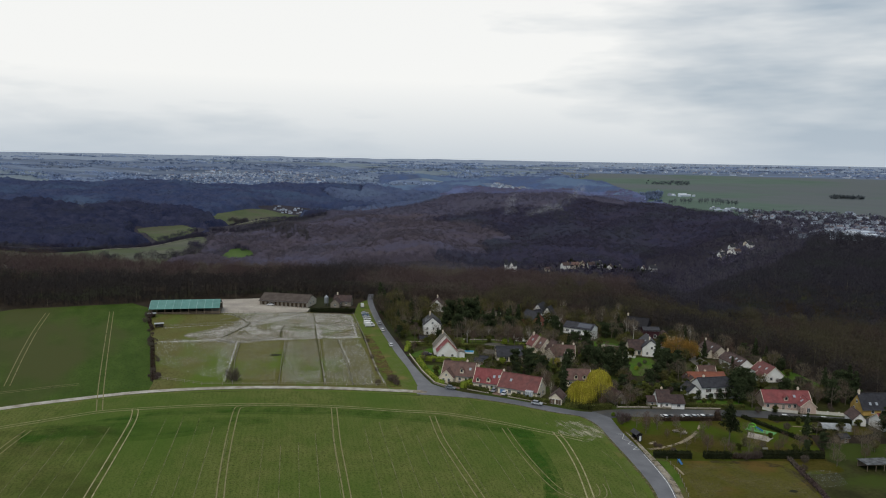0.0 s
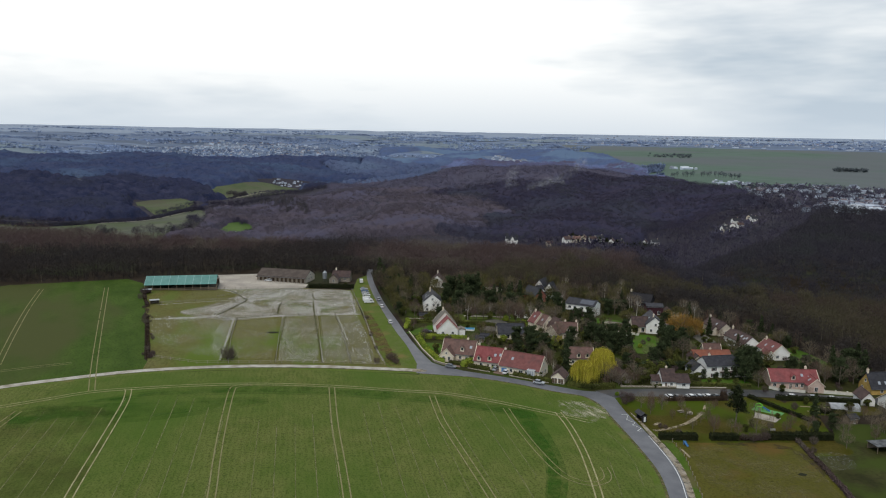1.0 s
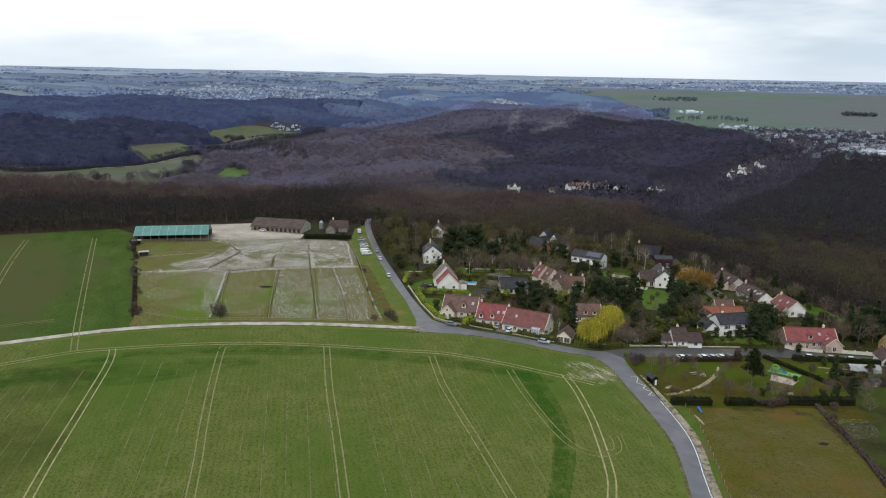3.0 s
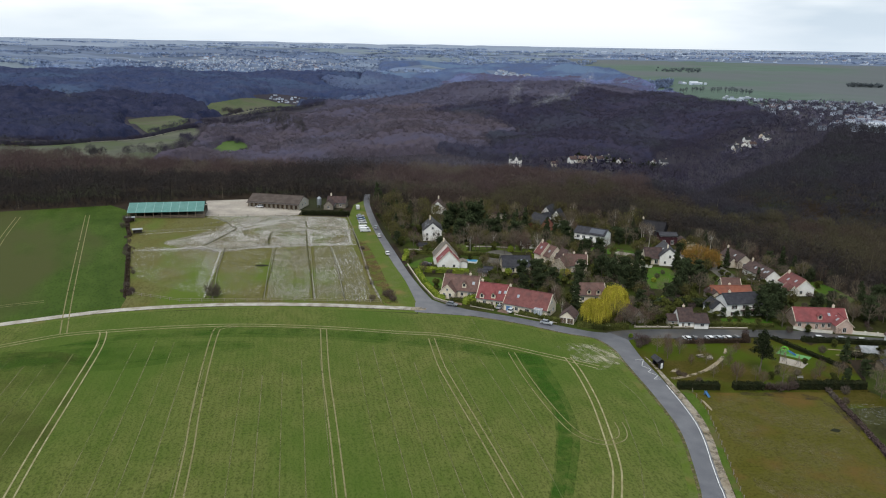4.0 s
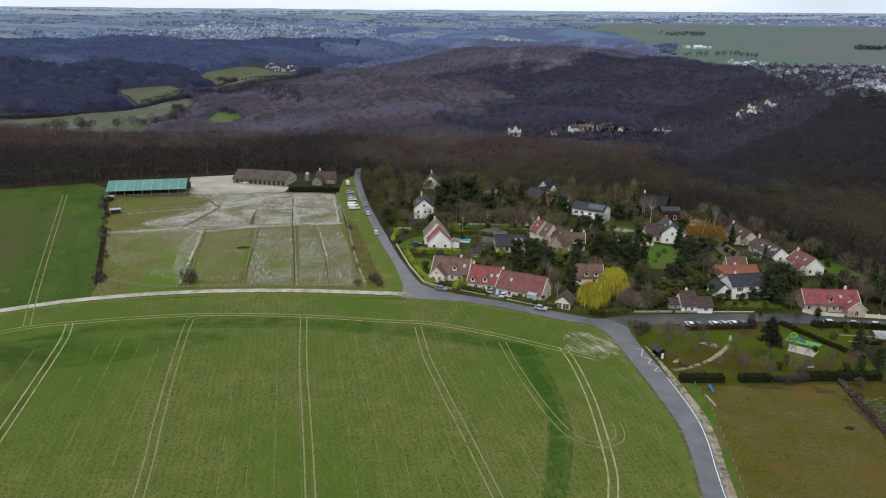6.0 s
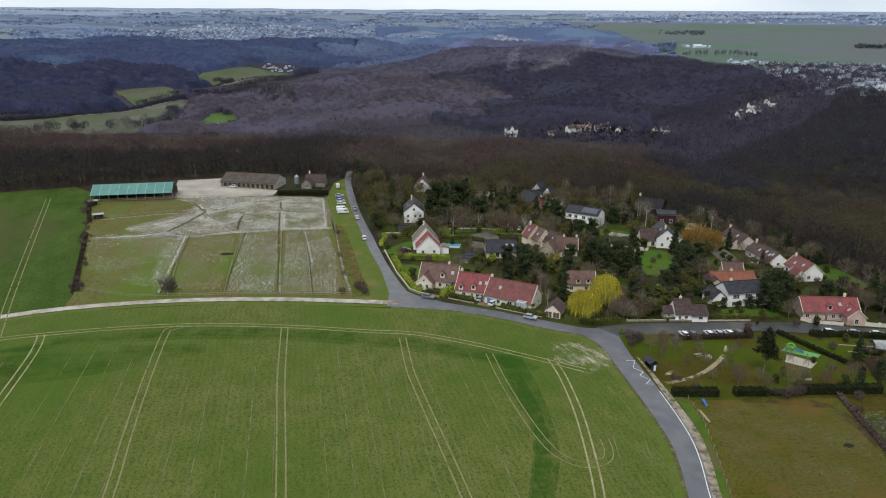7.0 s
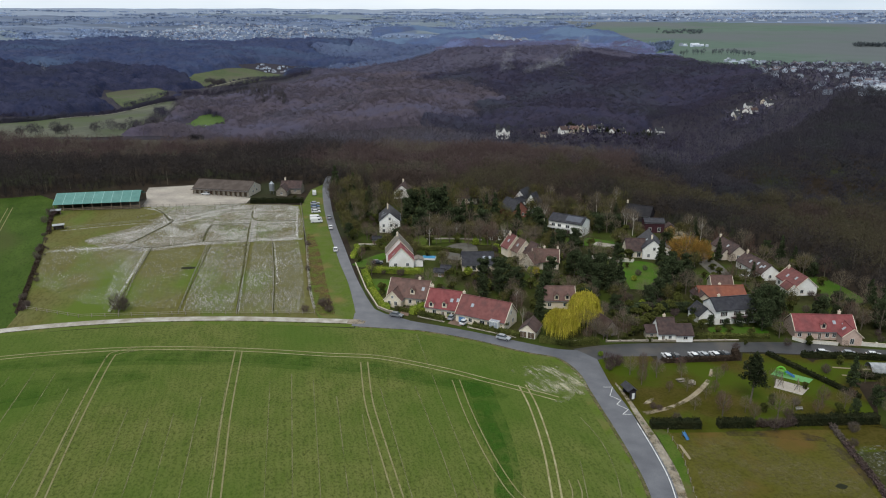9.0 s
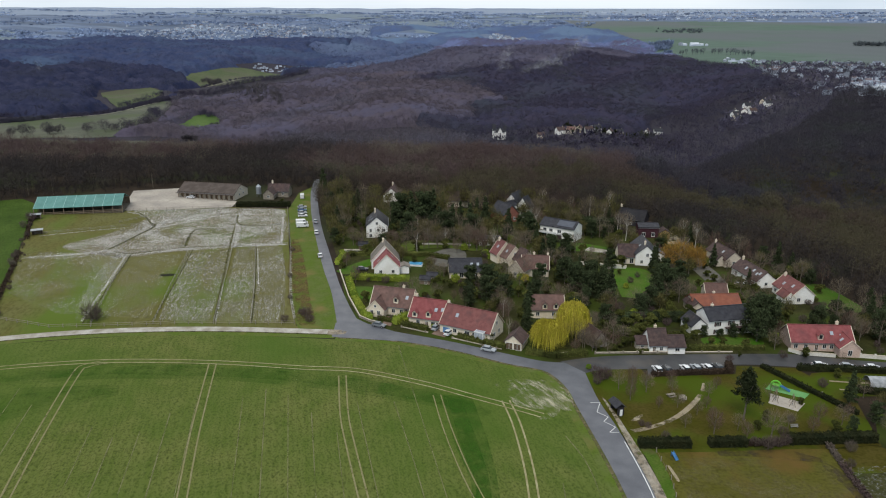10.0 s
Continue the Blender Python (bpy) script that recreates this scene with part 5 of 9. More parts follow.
def far_town(name, n, az, r, size, label, slabs=0):
    spots = []
    for i in range(n):
        a = radians(random.triangular(*az))
        rr = random.uniform(*r)
        x, y = rr * math.sin(a), rr * math.cos(a)
        big = 2.4 if i < slabs else 1.0
        spots.append((x, y, gz(x, y), size * random.uniform(0.9, 1.6) * big * 1.3, size * random.uniform(0.7, 1.0) * (1.3 if big > 1 else 1), size * random.uniform(0.4, 0.7), size * (0.1 if big > 1 else 0.42), random.uniform(-0.5, 0.5) + random.choice((0, math.pi / 2))))
    me, mi = hut_mesh(name, spots, (1, 2, 2, 2) if slabs < n * 0.3 else (3, 3, 2))
    for k in ("far_wall", "far_tile", "far_slate", "far_metal"):
        me.materials.append(M[k])
    me.polygons.foreach_set("material_index", np.array(mi, np.int32))
    return tagged(put(name, me), label, "town", "", "stuff")


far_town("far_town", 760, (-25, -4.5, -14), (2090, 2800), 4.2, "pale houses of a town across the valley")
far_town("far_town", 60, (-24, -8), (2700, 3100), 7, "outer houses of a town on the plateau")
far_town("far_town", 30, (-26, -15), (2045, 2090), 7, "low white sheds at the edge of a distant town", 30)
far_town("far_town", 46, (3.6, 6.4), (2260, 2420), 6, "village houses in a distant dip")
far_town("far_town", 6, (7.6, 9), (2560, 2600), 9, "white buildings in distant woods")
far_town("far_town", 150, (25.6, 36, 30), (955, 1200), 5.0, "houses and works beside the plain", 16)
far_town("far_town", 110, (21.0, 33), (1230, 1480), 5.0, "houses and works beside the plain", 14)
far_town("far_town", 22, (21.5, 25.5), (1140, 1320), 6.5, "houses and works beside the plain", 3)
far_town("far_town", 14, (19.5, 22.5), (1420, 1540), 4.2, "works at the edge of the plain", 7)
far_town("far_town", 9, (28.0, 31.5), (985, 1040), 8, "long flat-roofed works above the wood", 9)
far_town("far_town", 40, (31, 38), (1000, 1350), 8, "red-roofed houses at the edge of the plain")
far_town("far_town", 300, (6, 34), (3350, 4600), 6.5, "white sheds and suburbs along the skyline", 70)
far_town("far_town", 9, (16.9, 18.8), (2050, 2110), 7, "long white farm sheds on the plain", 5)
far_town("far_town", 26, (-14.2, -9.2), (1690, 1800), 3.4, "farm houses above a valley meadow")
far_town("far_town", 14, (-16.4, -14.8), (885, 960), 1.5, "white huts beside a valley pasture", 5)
clump_band("town_trees", 80, (20.5, 24), (880, 990), 6, M["twig_crest"], "garden trees between hamlet houses")
clump_band("town_trees", 170, (3, 18), (765, 840), 6.5, M["twig_mid"], "garden trees around a valley hamlet")
clump_band("town_evergreens", 34, (10, 17.5), (815, 870), 7, M["hedge_dark"], "dark evergreens around a valley hamlet")
clump_band("town_trees", 520, (21, 36), (960, 1450), 6.5, M["twig_crest"], "garden trees between distant houses")
clump_band("town_trees", 900, (-25, -4), (2080, 2700), 7, M["twig_far"], "garden trees between distant houses")
clump_band("far_wood", 420, (13.2, 16.4), (1720, 2180), 11, M["twig_far"], "woods at the edge of the open plain", patchy(140, -0.1, 2.0))
clump_band("far_copse", 90, (15.3, 18.4), (2560, 2760), 8, M["copse_grey"], "copse on the open plain", patchy(160, 0.0, 4.0))
_px, _py = np.random.uniform(-300, -180, 260), np.random.uniform(1010, 1180, 260)
_ok = inside(_px, _py, [(-292, 1150), (-232, 1035), (-186, 1018), (-200, 1080), (-240, 1170)])
_px, _py = _px[_ok], _py[_ok]
_v = twigs(_px, _py, land(_px, _py), np.random.uniform(13, 21, len(_px)), 150, 1.6, 0.34, 0.13, 0.12, 0.9, 0.4)
tagged(put("valley_poplars", mesh_from("valley_poplars", _v, np.arange(len(_v)).reshape(-1, 3), M["twig_valley"])), "tall slender trees beside the valley pasture", "woodland", "", "stuff")
clump_band("far_copse", 60, (27.6, 29.6), (2180, 2220), 10, M["copse_grey"], "dark copse on the open plain")
for k in range(26):
    a = radians(17.1 + 0.19 * k + random.uniform(-0.05, 0.05))
    rr = 1755 - 6 * k
    x, y = np.array([rr * math.sin(a)]), np.array([rr * math.cos(a)])
    if k not in (3, 9, 10, 15):
        v = twigs(x, y, land(x, y), np.array([random.uniform(11, 15)]), 90, 2.8, 0.5, 0.27, 0.2, 1.2, 0.6)
        o = np.array([x[0], y[0], gz(x[0], y[0])])
        t_ = tagged(new("roadside_tree"), "bare tree in a row on the plain", "tree", "roadside trees")
        t_.location = o
        put("crown", mesh_from("crown", v[:-6] - o, np.arange(len(v) - 6).reshape(-1, 3), M["copse_grey"]), t_)
        put("trunk", mesh_from("trunk", v[-6:] - o, np.arange(6).reshape(-1, 3), M["twig_mid"]), t_)
strip("valley_lane", smooth([(-372, 1296), (-322, 1384), (-272, 1474), (-232, 1534)]), 5, M["gravel"], 0.9, "pale lane along the valley floor", "lane")
strip("valley_lane", smooth([(-446, 926), (-408, 1076), (-390, 1128)]), 1.6, M["gravel"], 0.9, "pale lane along the valley floor", "lane")
# lines of hedge in the valley
for pts, n_h, hh in (([(-560, 888), (-500, 905), (-453, 930), (-415, 1080), (-398, 1128), (-370, 1190), (-300, 1260)], 1100, (3.5, 7)), ([(-381, 1300), (-330, 1390), (-280, 1480), (-240, 1540)], 160, (3, 6)),
                     ([(-520, 770), (-470, 792), (-432, 802), (-392, 802), (-360, 832), (-325, 858), (-300, 900)], 48, (8, 16)), ([(-345, 985), (-325, 950), (-318, 900), (-326, 840)], 120, (6, 12)), ([(-330, 1030), (-312, 985), (-285, 1000)], 90, (6, 11)), ([(-340, 1060), (-300, 1010), (-262, 980)], 60, (5, 10)),
                     ([(-436, 1085), (-415, 1150), (-405, 1195)], 60, (4, 8)), ([(-385, 1196), (-330, 1262), (-282, 1350), (-252, 1440), (-222, 1520)], 420, (5, 12)), ([(-360, 1330), (-420, 1440)], 26, (7, 12)), ([(-250, 820), (-235, 870), (-250, 930)], 40, (4, 8)), ([(-600, 912), (-540, 932), (-490, 945), (-452, 965)], 160, (4, 8))):
    t = np.random.uniform(0, 1, n_h)
    p = np.array(smooth(pts))
    hx = np.interp(t, np.linspace(0, 1, len(p)), p[:, 0]) + np.random.normal(0, 4, n_h)
    hy = np.interp(t, np.linspace(0, 1, len(p)), p[:, 1]) + np.random.normal(0, 4, n_h)
    v = twigs(hx, hy, land(hx, hy), np.random.uniform(*hh, n_h), 40 if n_h > 50 else 420, 1.4, 0.36 if n_h > 50 else 0.26, 0.44, 0.08, 0.5, 0.4)
    tagged(put("valley_hedge", mesh_from("valley_hedge", v, np.arange(len(v)).reshape(-1, 3), M["twig_valley" if n_h < 50 else "twig_mid"])), "straggling bare hedge along a valley meadow", "hedge", "", "stuff")
# wisps of mist over the hill
M["mist"] = worn(mat("mist", (0.62, 0.63, 0.66), (0.7, 0.71, 0.74), 0.05, rough=1.0, spec=0.0), 0.03, 0.3, 0.8, most=0.07)
for pts, n_m, wd in (([(136, 1186), (157, 1198), (187, 1226), (212, 1262), (232, 1300), (250, 1330)], 620, 5), ([(103, 1205), (112, 1232), (124, 1270)], 200, 4.5), ([(-640, 1290), (-660, 1330)], 70, 4)):
    p = np.array(smooth(pts))
    t = np.random.uniform(0, 1, n_m)
    mx = np.interp(t, np.linspace(0, 1, len(p)), p[:, 0]) + np.random.normal(0, wd, n_m)
    my = np.interp(t, np.linspace(0, 1, len(p)), p[:, 1]) + np.random.normal(0, wd, n_m)
    mz = land(mx, my) + 14 + 16 * t * np.random.uniform(0.6, 1.3, n_m) + np.random.normal(0, 2.5, n_m)
    c = np.stack([mx, my, mz], 1)
    e1, e2 = np.random.normal(size=(n_m, 3)) * wd * 0.5, np.random.normal(size=(n_m, 3)) * wd * 0.5
    v = np.stack([c - e1, c + e1, c + e2 + [2, 0, 3]], 1).reshape(-1, 3)
    tagged(put("mist_wisp", mesh_from("mist_wisp", v, np.arange(len(v)).reshape(-1, 3), M["mist"])), "thin wisp of mist rising from the wood", "mist", "", "stuff")


# ---------------------------------------------------------------- houses
M["render_white"] = mat("render_white", (0.80, 0.78, 0.735), (0.87, 0.855, 0.815), 0.35, fine=6, third=(0.68, 0.65, 0.59), third_scale=0.25, third_pos=(0.5, 0.75), deep=0.8)
M["render_cream"] = mat("render_cream", (0.704, 0.6048, 0.4664), (0.74, 0.66, 0.535), 0.35, fine=6, third=(0.55, 0.4536, 0.3286), third_scale=0.25, third_pos=(0.5, 0.75))
M["render_grey"] = mat("render_grey", (0.20, 0.18, 0.15), (0.28, 0.255, 0.22), 0.5, fine=6)
M["render_pink"] = mat("render_pink", (0.50, 0.365, 0.30), (0.59, 0.45, 0.38), 0.5, fine=6)
M["render_ochre"] = mat("render_ochre", (0.39, 0.2442, 0.07), (0.58, 0.40, 0.14), 0.5, fine=6)
M["stone_wall"] = mat("stone_wall", (0.50, 0.43, 0.34), (0.62, 0.55, 0.45), 1.2, fine=5, bump=0.5)
M["old_stone"] = mat("old_stone", (0.187, 0.1615, 0.1275), (0.32, 0.28, 0.23), 1.2, fine=5, bump=0.5)
M["brick_wall"] = mat("brick_wall", (0.20, 0.08, 0.06), (0.27, 0.12, 0.09), 1.5, fine=5, bump=0.4)
M["dark_clad"] = mat("dark_clad", (0.03, 0.028, 0.032), (0.05, 0.045, 0.05), 1.0)
M["maroon_clad"] = mat("maroon_clad", (0.05, 0.022, 0.028), (0.075, 0.034, 0.04), 1.0)
M["wood_clad"] = mat("wood_clad", (0.42, 0.27, 0.12), (0.52, 0.35, 0.18), 1.0, stretch=(1, 1, 8))


def roof_mat(name, a, b, rough=0.7):
    return mat(name, a, b, 0.9, rough=rough, fine=7, bump=0.8, third=tuple(0.6 * c + 0.02 for c in a), third_scale=0.35, third_pos=(0.5, 0.75), obrand=0.12, spec=0.15)


M["tile_red"] = roof_mat("tile_red", (0.195, 0.052, 0.053), (0.255, 0.080, 0.078))
M["tile_brown"] = roof_mat("tile_brown", (0.112, 0.064, 0.053), (0.165, 0.098, 0.082))
M["tile_russet"] = roof_mat("tile_russet", (0.155, 0.058, 0.054), (0.21, 0.084, 0.076))
M["tile_orange"] = roof_mat("tile_orange", (0.19, 0.064, 0.040), (0.235, 0.088, 0.054))
M["tile_old"] = roof_mat("tile_old", (0.0546, 0.03572, 0.03444), (0.11, 0.072, 0.063))
M["tile_grey"] = roof_mat("tile_grey", (0.16, 0.14, 0.115), (0.21, 0.185, 0.155))
M["slate"] = roof_mat("slate", (0.0234, 0.0234, 0.0288), (0.050, 0.049, 0.056), 0.55)
M["black_roof"] = roof_mat("black_roof", (0.014, 0.013, 0.015), (0.024, 0.022, 0.025), 0.6)
M["solar"] = mat("solar", (0.055, 0.06, 0.078), (0.08, 0.088, 0.11), 0.6, rough=0.3, spec=0.5)
M["glass"] = glass("glass")
M["skylight_glass"] = mat("skylight_glass", (0.30, 0.325, 0.36), (0.40, 0.425, 0.46), 1.0, rough=0.1, spec=0.9)
M["white_paint"] = mat("white_paint", (0.72, 0.72, 0.70), (0.78, 0.78, 0.76), 1.0)
M["shutter_blue"] = mat("shutter_blue", (0.10, 0.2, 0.36), (0.13, 0.24, 0.42), 1.0)
M["wood_door"] = mat("wood_door", (0.066, 0.04675, 0.033), (0.18, 0.13, 0.09), 2.0)
M["pot"] = mat("pot", (0.5, 0.36, 0.28), (0.62, 0.5, 0.42), 1.0)
M["zinc"] = mat("zinc", (0.30, 0.32, 0.34), (0.38, 0.40, 0.42), 1.0, rough=0.4, metal=0.6)


def box(bm, x0, x1, y0, y1, z0, z1):
    m = Matrix.Translation(((x0 + x1) / 2, (y0 + y1) / 2, (z0 + z1) / 2)) @ Matrix.Diagonal((abs(x1 - x0), abs(y1 - y0), abs(z1 - z0), 1))
    bmesh.ops.create_cube(bm, size=1, matrix=m)
    return bm


def boxes(*rows):
    bm = bmesh.new()
    for r in rows:
        box(bm, *r)
    return bm


def window(parent, face, u, z, w, h, L, W, shutters=None, door=False, frame_mat="white_paint"):
    """A framed pane set in a wall of a block. face: front, back, left or right; u along it; z of its sill."""
    turn = {"front": 0, "right": 90, "back": 180, "left": 270}[face]
    dist = W / 2 if face in ("front", "back") else L / 2
    m = pose(0, 0, 0, 0, 0, turn) @ pose(u, -dist, z)
    t = 0.08
    fr = part("door" if door else "window", boxes((-w / 2, -w / 2 + t, -0.06, 0.05, 0, h), (w / 2 - t, w / 2, -0.06, 0.05, 0, h), (-w / 2 + t, w / 2 - t, -0.06, 0.05, h - t, h), (-w / 2 + t, w / 2 - t, -0.06, 0.05, 0, t), (-0.03, 0.03, -0.05, 0.04, t, h - t)), M[frame_mat], parent)
    fr.matrix_local = m
    pane = part("pane", boxes((-w / 2 + t, -0.03, -0.03, 0.03, t, h - t), (0.03, w / 2 - t, -0.03, 0.03, t, h - t)), M["wood_door" if door else "glass"], fr)
    if not door:
        part("sill", boxes((-w / 2 - 0.08, w / 2 + 0.08, -0.14, 0.02, -0.08, -0.004)), M["stone_wall"], fr)
    if shutters:
        for s in (-1, 1):
            part("shutter", boxes((s * w / 2, s * (w / 2 + w * 0.46), -0.09, -0.045, 0, h)), M[shutters], fr)
    return fr


def gable_walls(L, W, eave, ridge, th=0.3, base=0.6):
    """Four walls as a thick shell with two gables."""
    bm = bmesh.new()
    rings = []
    for inset in (0, th):
        l, w = L / 2 - inset, W / 2 - inset
        k = (ridge - eave) * inset / (W / 2)
        row = [bm.verts.new(c) for c in ((-l, -w, -base), (l, -w, -base), (l, w, -base), (-l, w, -base), (-l, -w, eave), (l, -w, eave), (l, w, eave), (-l, w, eave), (-l, 0, ridge - k), (l, 0, ridge - k))]
        rings.append(row)
        fs = [(0, 1, 5, 4), (2, 3, 7, 6), (1, 2, 6, 9, 5), (3, 0, 4, 8, 7)]
        for f in fs:
            bm.faces.new([row[i] for i in (f if not inset else f[::-1])])
    a, b = rings
    for i, j in ((4, 5), (5, 9), (9, 6), (6, 7), (7, 8), (8, 4), (1, 0), (2, 1), (3, 2), (0, 3)):
        bm.faces.new((a[i], a[j], b[j], b[i]))
    return bm


def roof_slabs(L, W, eave, ridge, over=0.35, th=0.22):
    bm = bmesh.new()
    slope = (ridge - eave) / (W / 2)
    l = L / 2 + over * 0.8
    for s in (-1, 1):
        y1, z1 = s * (W / 2 + over), eave - slope * over
        lo = [bm.verts.new(c) for c in ((-l, 0, ridge + 0.02), (l, 0, ridge + 0.02), (l, y1, z1 + 0.02), (-l, y1, z1 + 0.02))]
        hi = [bm.verts.new((v.co.x, v.co.y, v.co.z + th)) for v in lo]
        for q in ((lo[0], lo[1], lo[2], lo[3]), (hi[0], hi[1], hi[2], hi[3]), (lo[2], lo[3], hi[3], hi[2]), (lo[1], lo[2], hi[2], hi[1]), (lo[3], lo[0], hi[0], hi[3])):
            bm.faces.new(q)
    bmesh.ops.recalc_face_normals(bm, faces=bm.faces)
    return bm


def chimney(parent, u, v, top, L, W, eave, ridge, w=0.7):
    z0 = ridge - (ridge - eave) * abs(v) / (W / 2) - 0.4
    c = part("chimney", boxes((u - w / 2, u + w / 2, v - 0.3, v + 0.3, z0, top), (u - w / 2 - 0.06, u + w / 2 + 0.06, v - 0.36, v + 0.36, top, top + 0.12)), M["render_cream"], parent)
    bm = bmesh.new()
    bmesh.ops.create_cone(bm, cap_ends=True, segments=8, radius1=0.17, radius2=0.13, depth=0.5, matrix=Matrix.Translation((u, v, top + 0.36)))
    part("chimney_pot", bm, M["pot"], c)


def on_roof(u, f, W, eave, ridge, side=-1):
    """Pose on the slope: u along the ridge, f the part of the way from eave to ridge."""
    ang = math.degrees(math.atan2(ridge - eave, W / 2))
    return pose(u, side * W / 2 * (1 - f), eave + (ridge - eave) * f + 0.26, ang if side < 0 else -ang)


def skylight(roof, u, f, W, eave, ridge, side=-1, w=0.9, h=1.2):
    s = part("skylight", boxes((-w / 2, w / 2, -h / 2, h / 2, -0.02, 0.07)), M["zinc"], roof)
    s.matrix_local = on_roof(u, f, W, eave, ridge, side)
    part("pane", boxes((-w / 2 + 0.08, w / 2 - 0.08, -h / 2 + 0.08, h / 2 - 0.08, 0.072, 0.085)), M["skylight_glass"], s)


def dormer(house_ob, u, f, W, eave, ridge, wall, roof, side=-1, w=1.5):
    """A small gabled dormer that stands out of the slope."""
    z = eave + (ridge - eave) * f
    y = side * W / 2 * (1 - f)
    dep = min(1.9, (ridge - z) / ((ridge - eave) / (W / 2)))
    d = part("dormer", gable_walls(dep * 1.6, w, 1.2, 1.95, 0.12, 0.5), M[wall], house_ob)
    d.matrix_local = pose(u, y - side * dep * 0.55, z, 0, 0, 90)
    r = part("dormer_roof", roof_slabs(dep * 1.7, w, 1.2, 1.95, 0.18, 0.1), M[roof], d)
    part("dormer_window", boxes((-dep * 0.8 - 0.05, -dep * 0.8 + 0.02, -0.42, 0.42, 0.25, 1.35)) if side < 0 else boxes((dep * 0.8 - 0.02, dep * 0.8 + 0.05, -0.42, 0.42, 0.25, 1.35)), M["glass"], d)


def block(parent, m, L, W, eave, ridge, wall, roof, wins=(), doors=(), chims=(), sky=(), dorm=(), shutters=None):
    """One gabled volume of a house, with its openings and roof pieces, at the pose m in the house."""
    wl_ = part("wall", gable_walls(L, W, eave, ridge), M[wall], parent)
    wl_.matrix_local = m
    rf = part("roof", roof_slabs(L, W, eave, ridge), M[roof], parent)
    rf.matrix_local = m
    cap = boxes((-L / 2 - 0.25, L / 2 + 0.25, -0.16, 0.16, ridge + 0.16, ridge + 0.32))
    part("ridge_cap", cap, M[roof], rf)
    if L > 4.5 and roof in ("tile_red", "tile_brown", "tile_russet", "tile_grey"):
        for s in (-1, 1):
            vb = part("verge_board", roof_slabs(-0.42, W, eave + 0.03, ridge + 0.03, 0.36, 0.23), M["render_cream"], rf)
            vb.matrix_local = pose(s * (L / 2 + 0.24), 0, 0)
    for face, u, z, w, h in wins:
        window(wl_, face, u, z, w, h, L, W, shutters)
    for face, u, w, h in doors:
        window(wl_, face, u, 0.02, w, h, L, W, None, True)
    for u, v, top in chims:
        chimney(rf, u, v, top, L, W, eave, ridge)
    for s in sky:
        skylight(rf, s[0], s[1], W, eave, ridge, *s[2:])
    for s in dorm:
        dormer(wl_, s[0], s[1], W, eave, ridge, wall, roof, *s[2:])
    part("gutter", boxes((-L / 2 - 0.2, L / 2 + 0.2, -W / 2 - 0.46, -W / 2 - 0.36, eave - 0.34, eave - 0.24)), M["zinc"], rf)
    return wl_, rf


def house(x, y, yaw, label, name="house", group="village houses"):
    h = tagged(new(name), label, "house", group)
    h.matrix_world = pose(x, y, gz(x, y), 0, 0, yaw)
    return h


I = Matrix.Identity(4)
h = house(4.6, 254.4, -16, "cream cottage with brown tiled roof and front gable")
block(h, I, 13.2, 8.4, 3.0, 7.4, "render_cream", "tile_brown", [("front", 1.0, 0.9, 1.1, 1.3), ("front", 3.6, 0.9, 1.1, 1.3), ("right", 0, 0.9, 1.2, 1.3), ("right", 0, 3.9, 1.0, 1.2)], [("front", 5.4, 1.0, 2.1)], [(3.0, 0.2, 8.3)], [(4.8, 0.5)], [(1.6, 0.25)])
block(h, pose(-3.9, -4.6, 0, 0, 0, 90), 5.2, 5.6, 2.6, 5.4, "render_cream", "tile_brown", [("left", -1.1, 0.9, 1.0, 1.4), ("left", 1.1, 0.9, 1.0, 1.4), ("left", 0, 3.2, 0.8, 0.9)])
h = house(16.3, 245.6, -19, "row house with bright red tiled roof")
block(h, I, 11.2, 9.4, 3.0, 7.3, "render_cream", "tile_red", [("front", -2.6, 0.9, 1.2, 1.3), ("front", 2.2, 0.9, 1.4, 1.3), ("left", 0, 0.9, 1.2, 1.3), ("left", 0, 4.0, 1.0, 1.2)], [("front", 0.2, 1.0, 2.1), ("front", 4.2, 2.3, 2.1)], [(-5.0, 0.6, 8.2)], [(2.4, 0.45), (4.4, 0.5)], [(-3.6, 0.05), (0.6, 0.12)])
h = house(28.3, 238.7, -28, "long row house with brown-red tiled roof")
block(h, I, 16.2, 9.4, 3.0, 7.4, "render_cream", "tile_russet", [("front", -3.2, 0.9, 1.2, 1.3), ("front", 0.8, 0.9, 1.6, 1.3), ("front", 3.0, 0.9, 1.1, 1.3), ("right", -1.6, 0.9, 1.2, 1.3), ("right", 1.6, 0.9, 1.2, 1.3), ("right", 0, 4.0, 1.0, 1.2)], [("front", -6.0, 2.4, 2.1)], [(-7.8, 0.3, 8.2)], [(-3.6, 0.5)])
part("garage_door", boxes((-7.1, -4.9, -4.81, -4.765, 0.1, 2.05)), M["shutter_blue"], h, "blue garage door")
sr = part("sun_room", boxes((3.9, 6.6, -6.3, -4.7, -0.4, 3.3), (3.8, 6.7, -6.4, -4.7, 3.3, 3.4)), M["white_paint"], h, "white glazed sun room")
part("glazing", boxes((4.0, 4.75, -6.33, -6.305, 0.2, 3.1), (4.85, 5.65, -6.33, -6.305, 0.2, 3.1), (5.75, 6.5, -6.33, -6.305, 0.2, 3.1), (3.95, 6.55, -6.2, -4.8, 3.404, 3.43)), M["skylight_glass"], sr)
h = house(40.8, 229.9, 68, "small garage with pitched brown tiled roof", "garage")
block(h, I, 6.4, 4.9, 2.3, 4.3, "render_cream", "tile_old", (), [("left", -1.2, 2.1, 2.0), ("left", 1.2, 2.1, 2.0)])
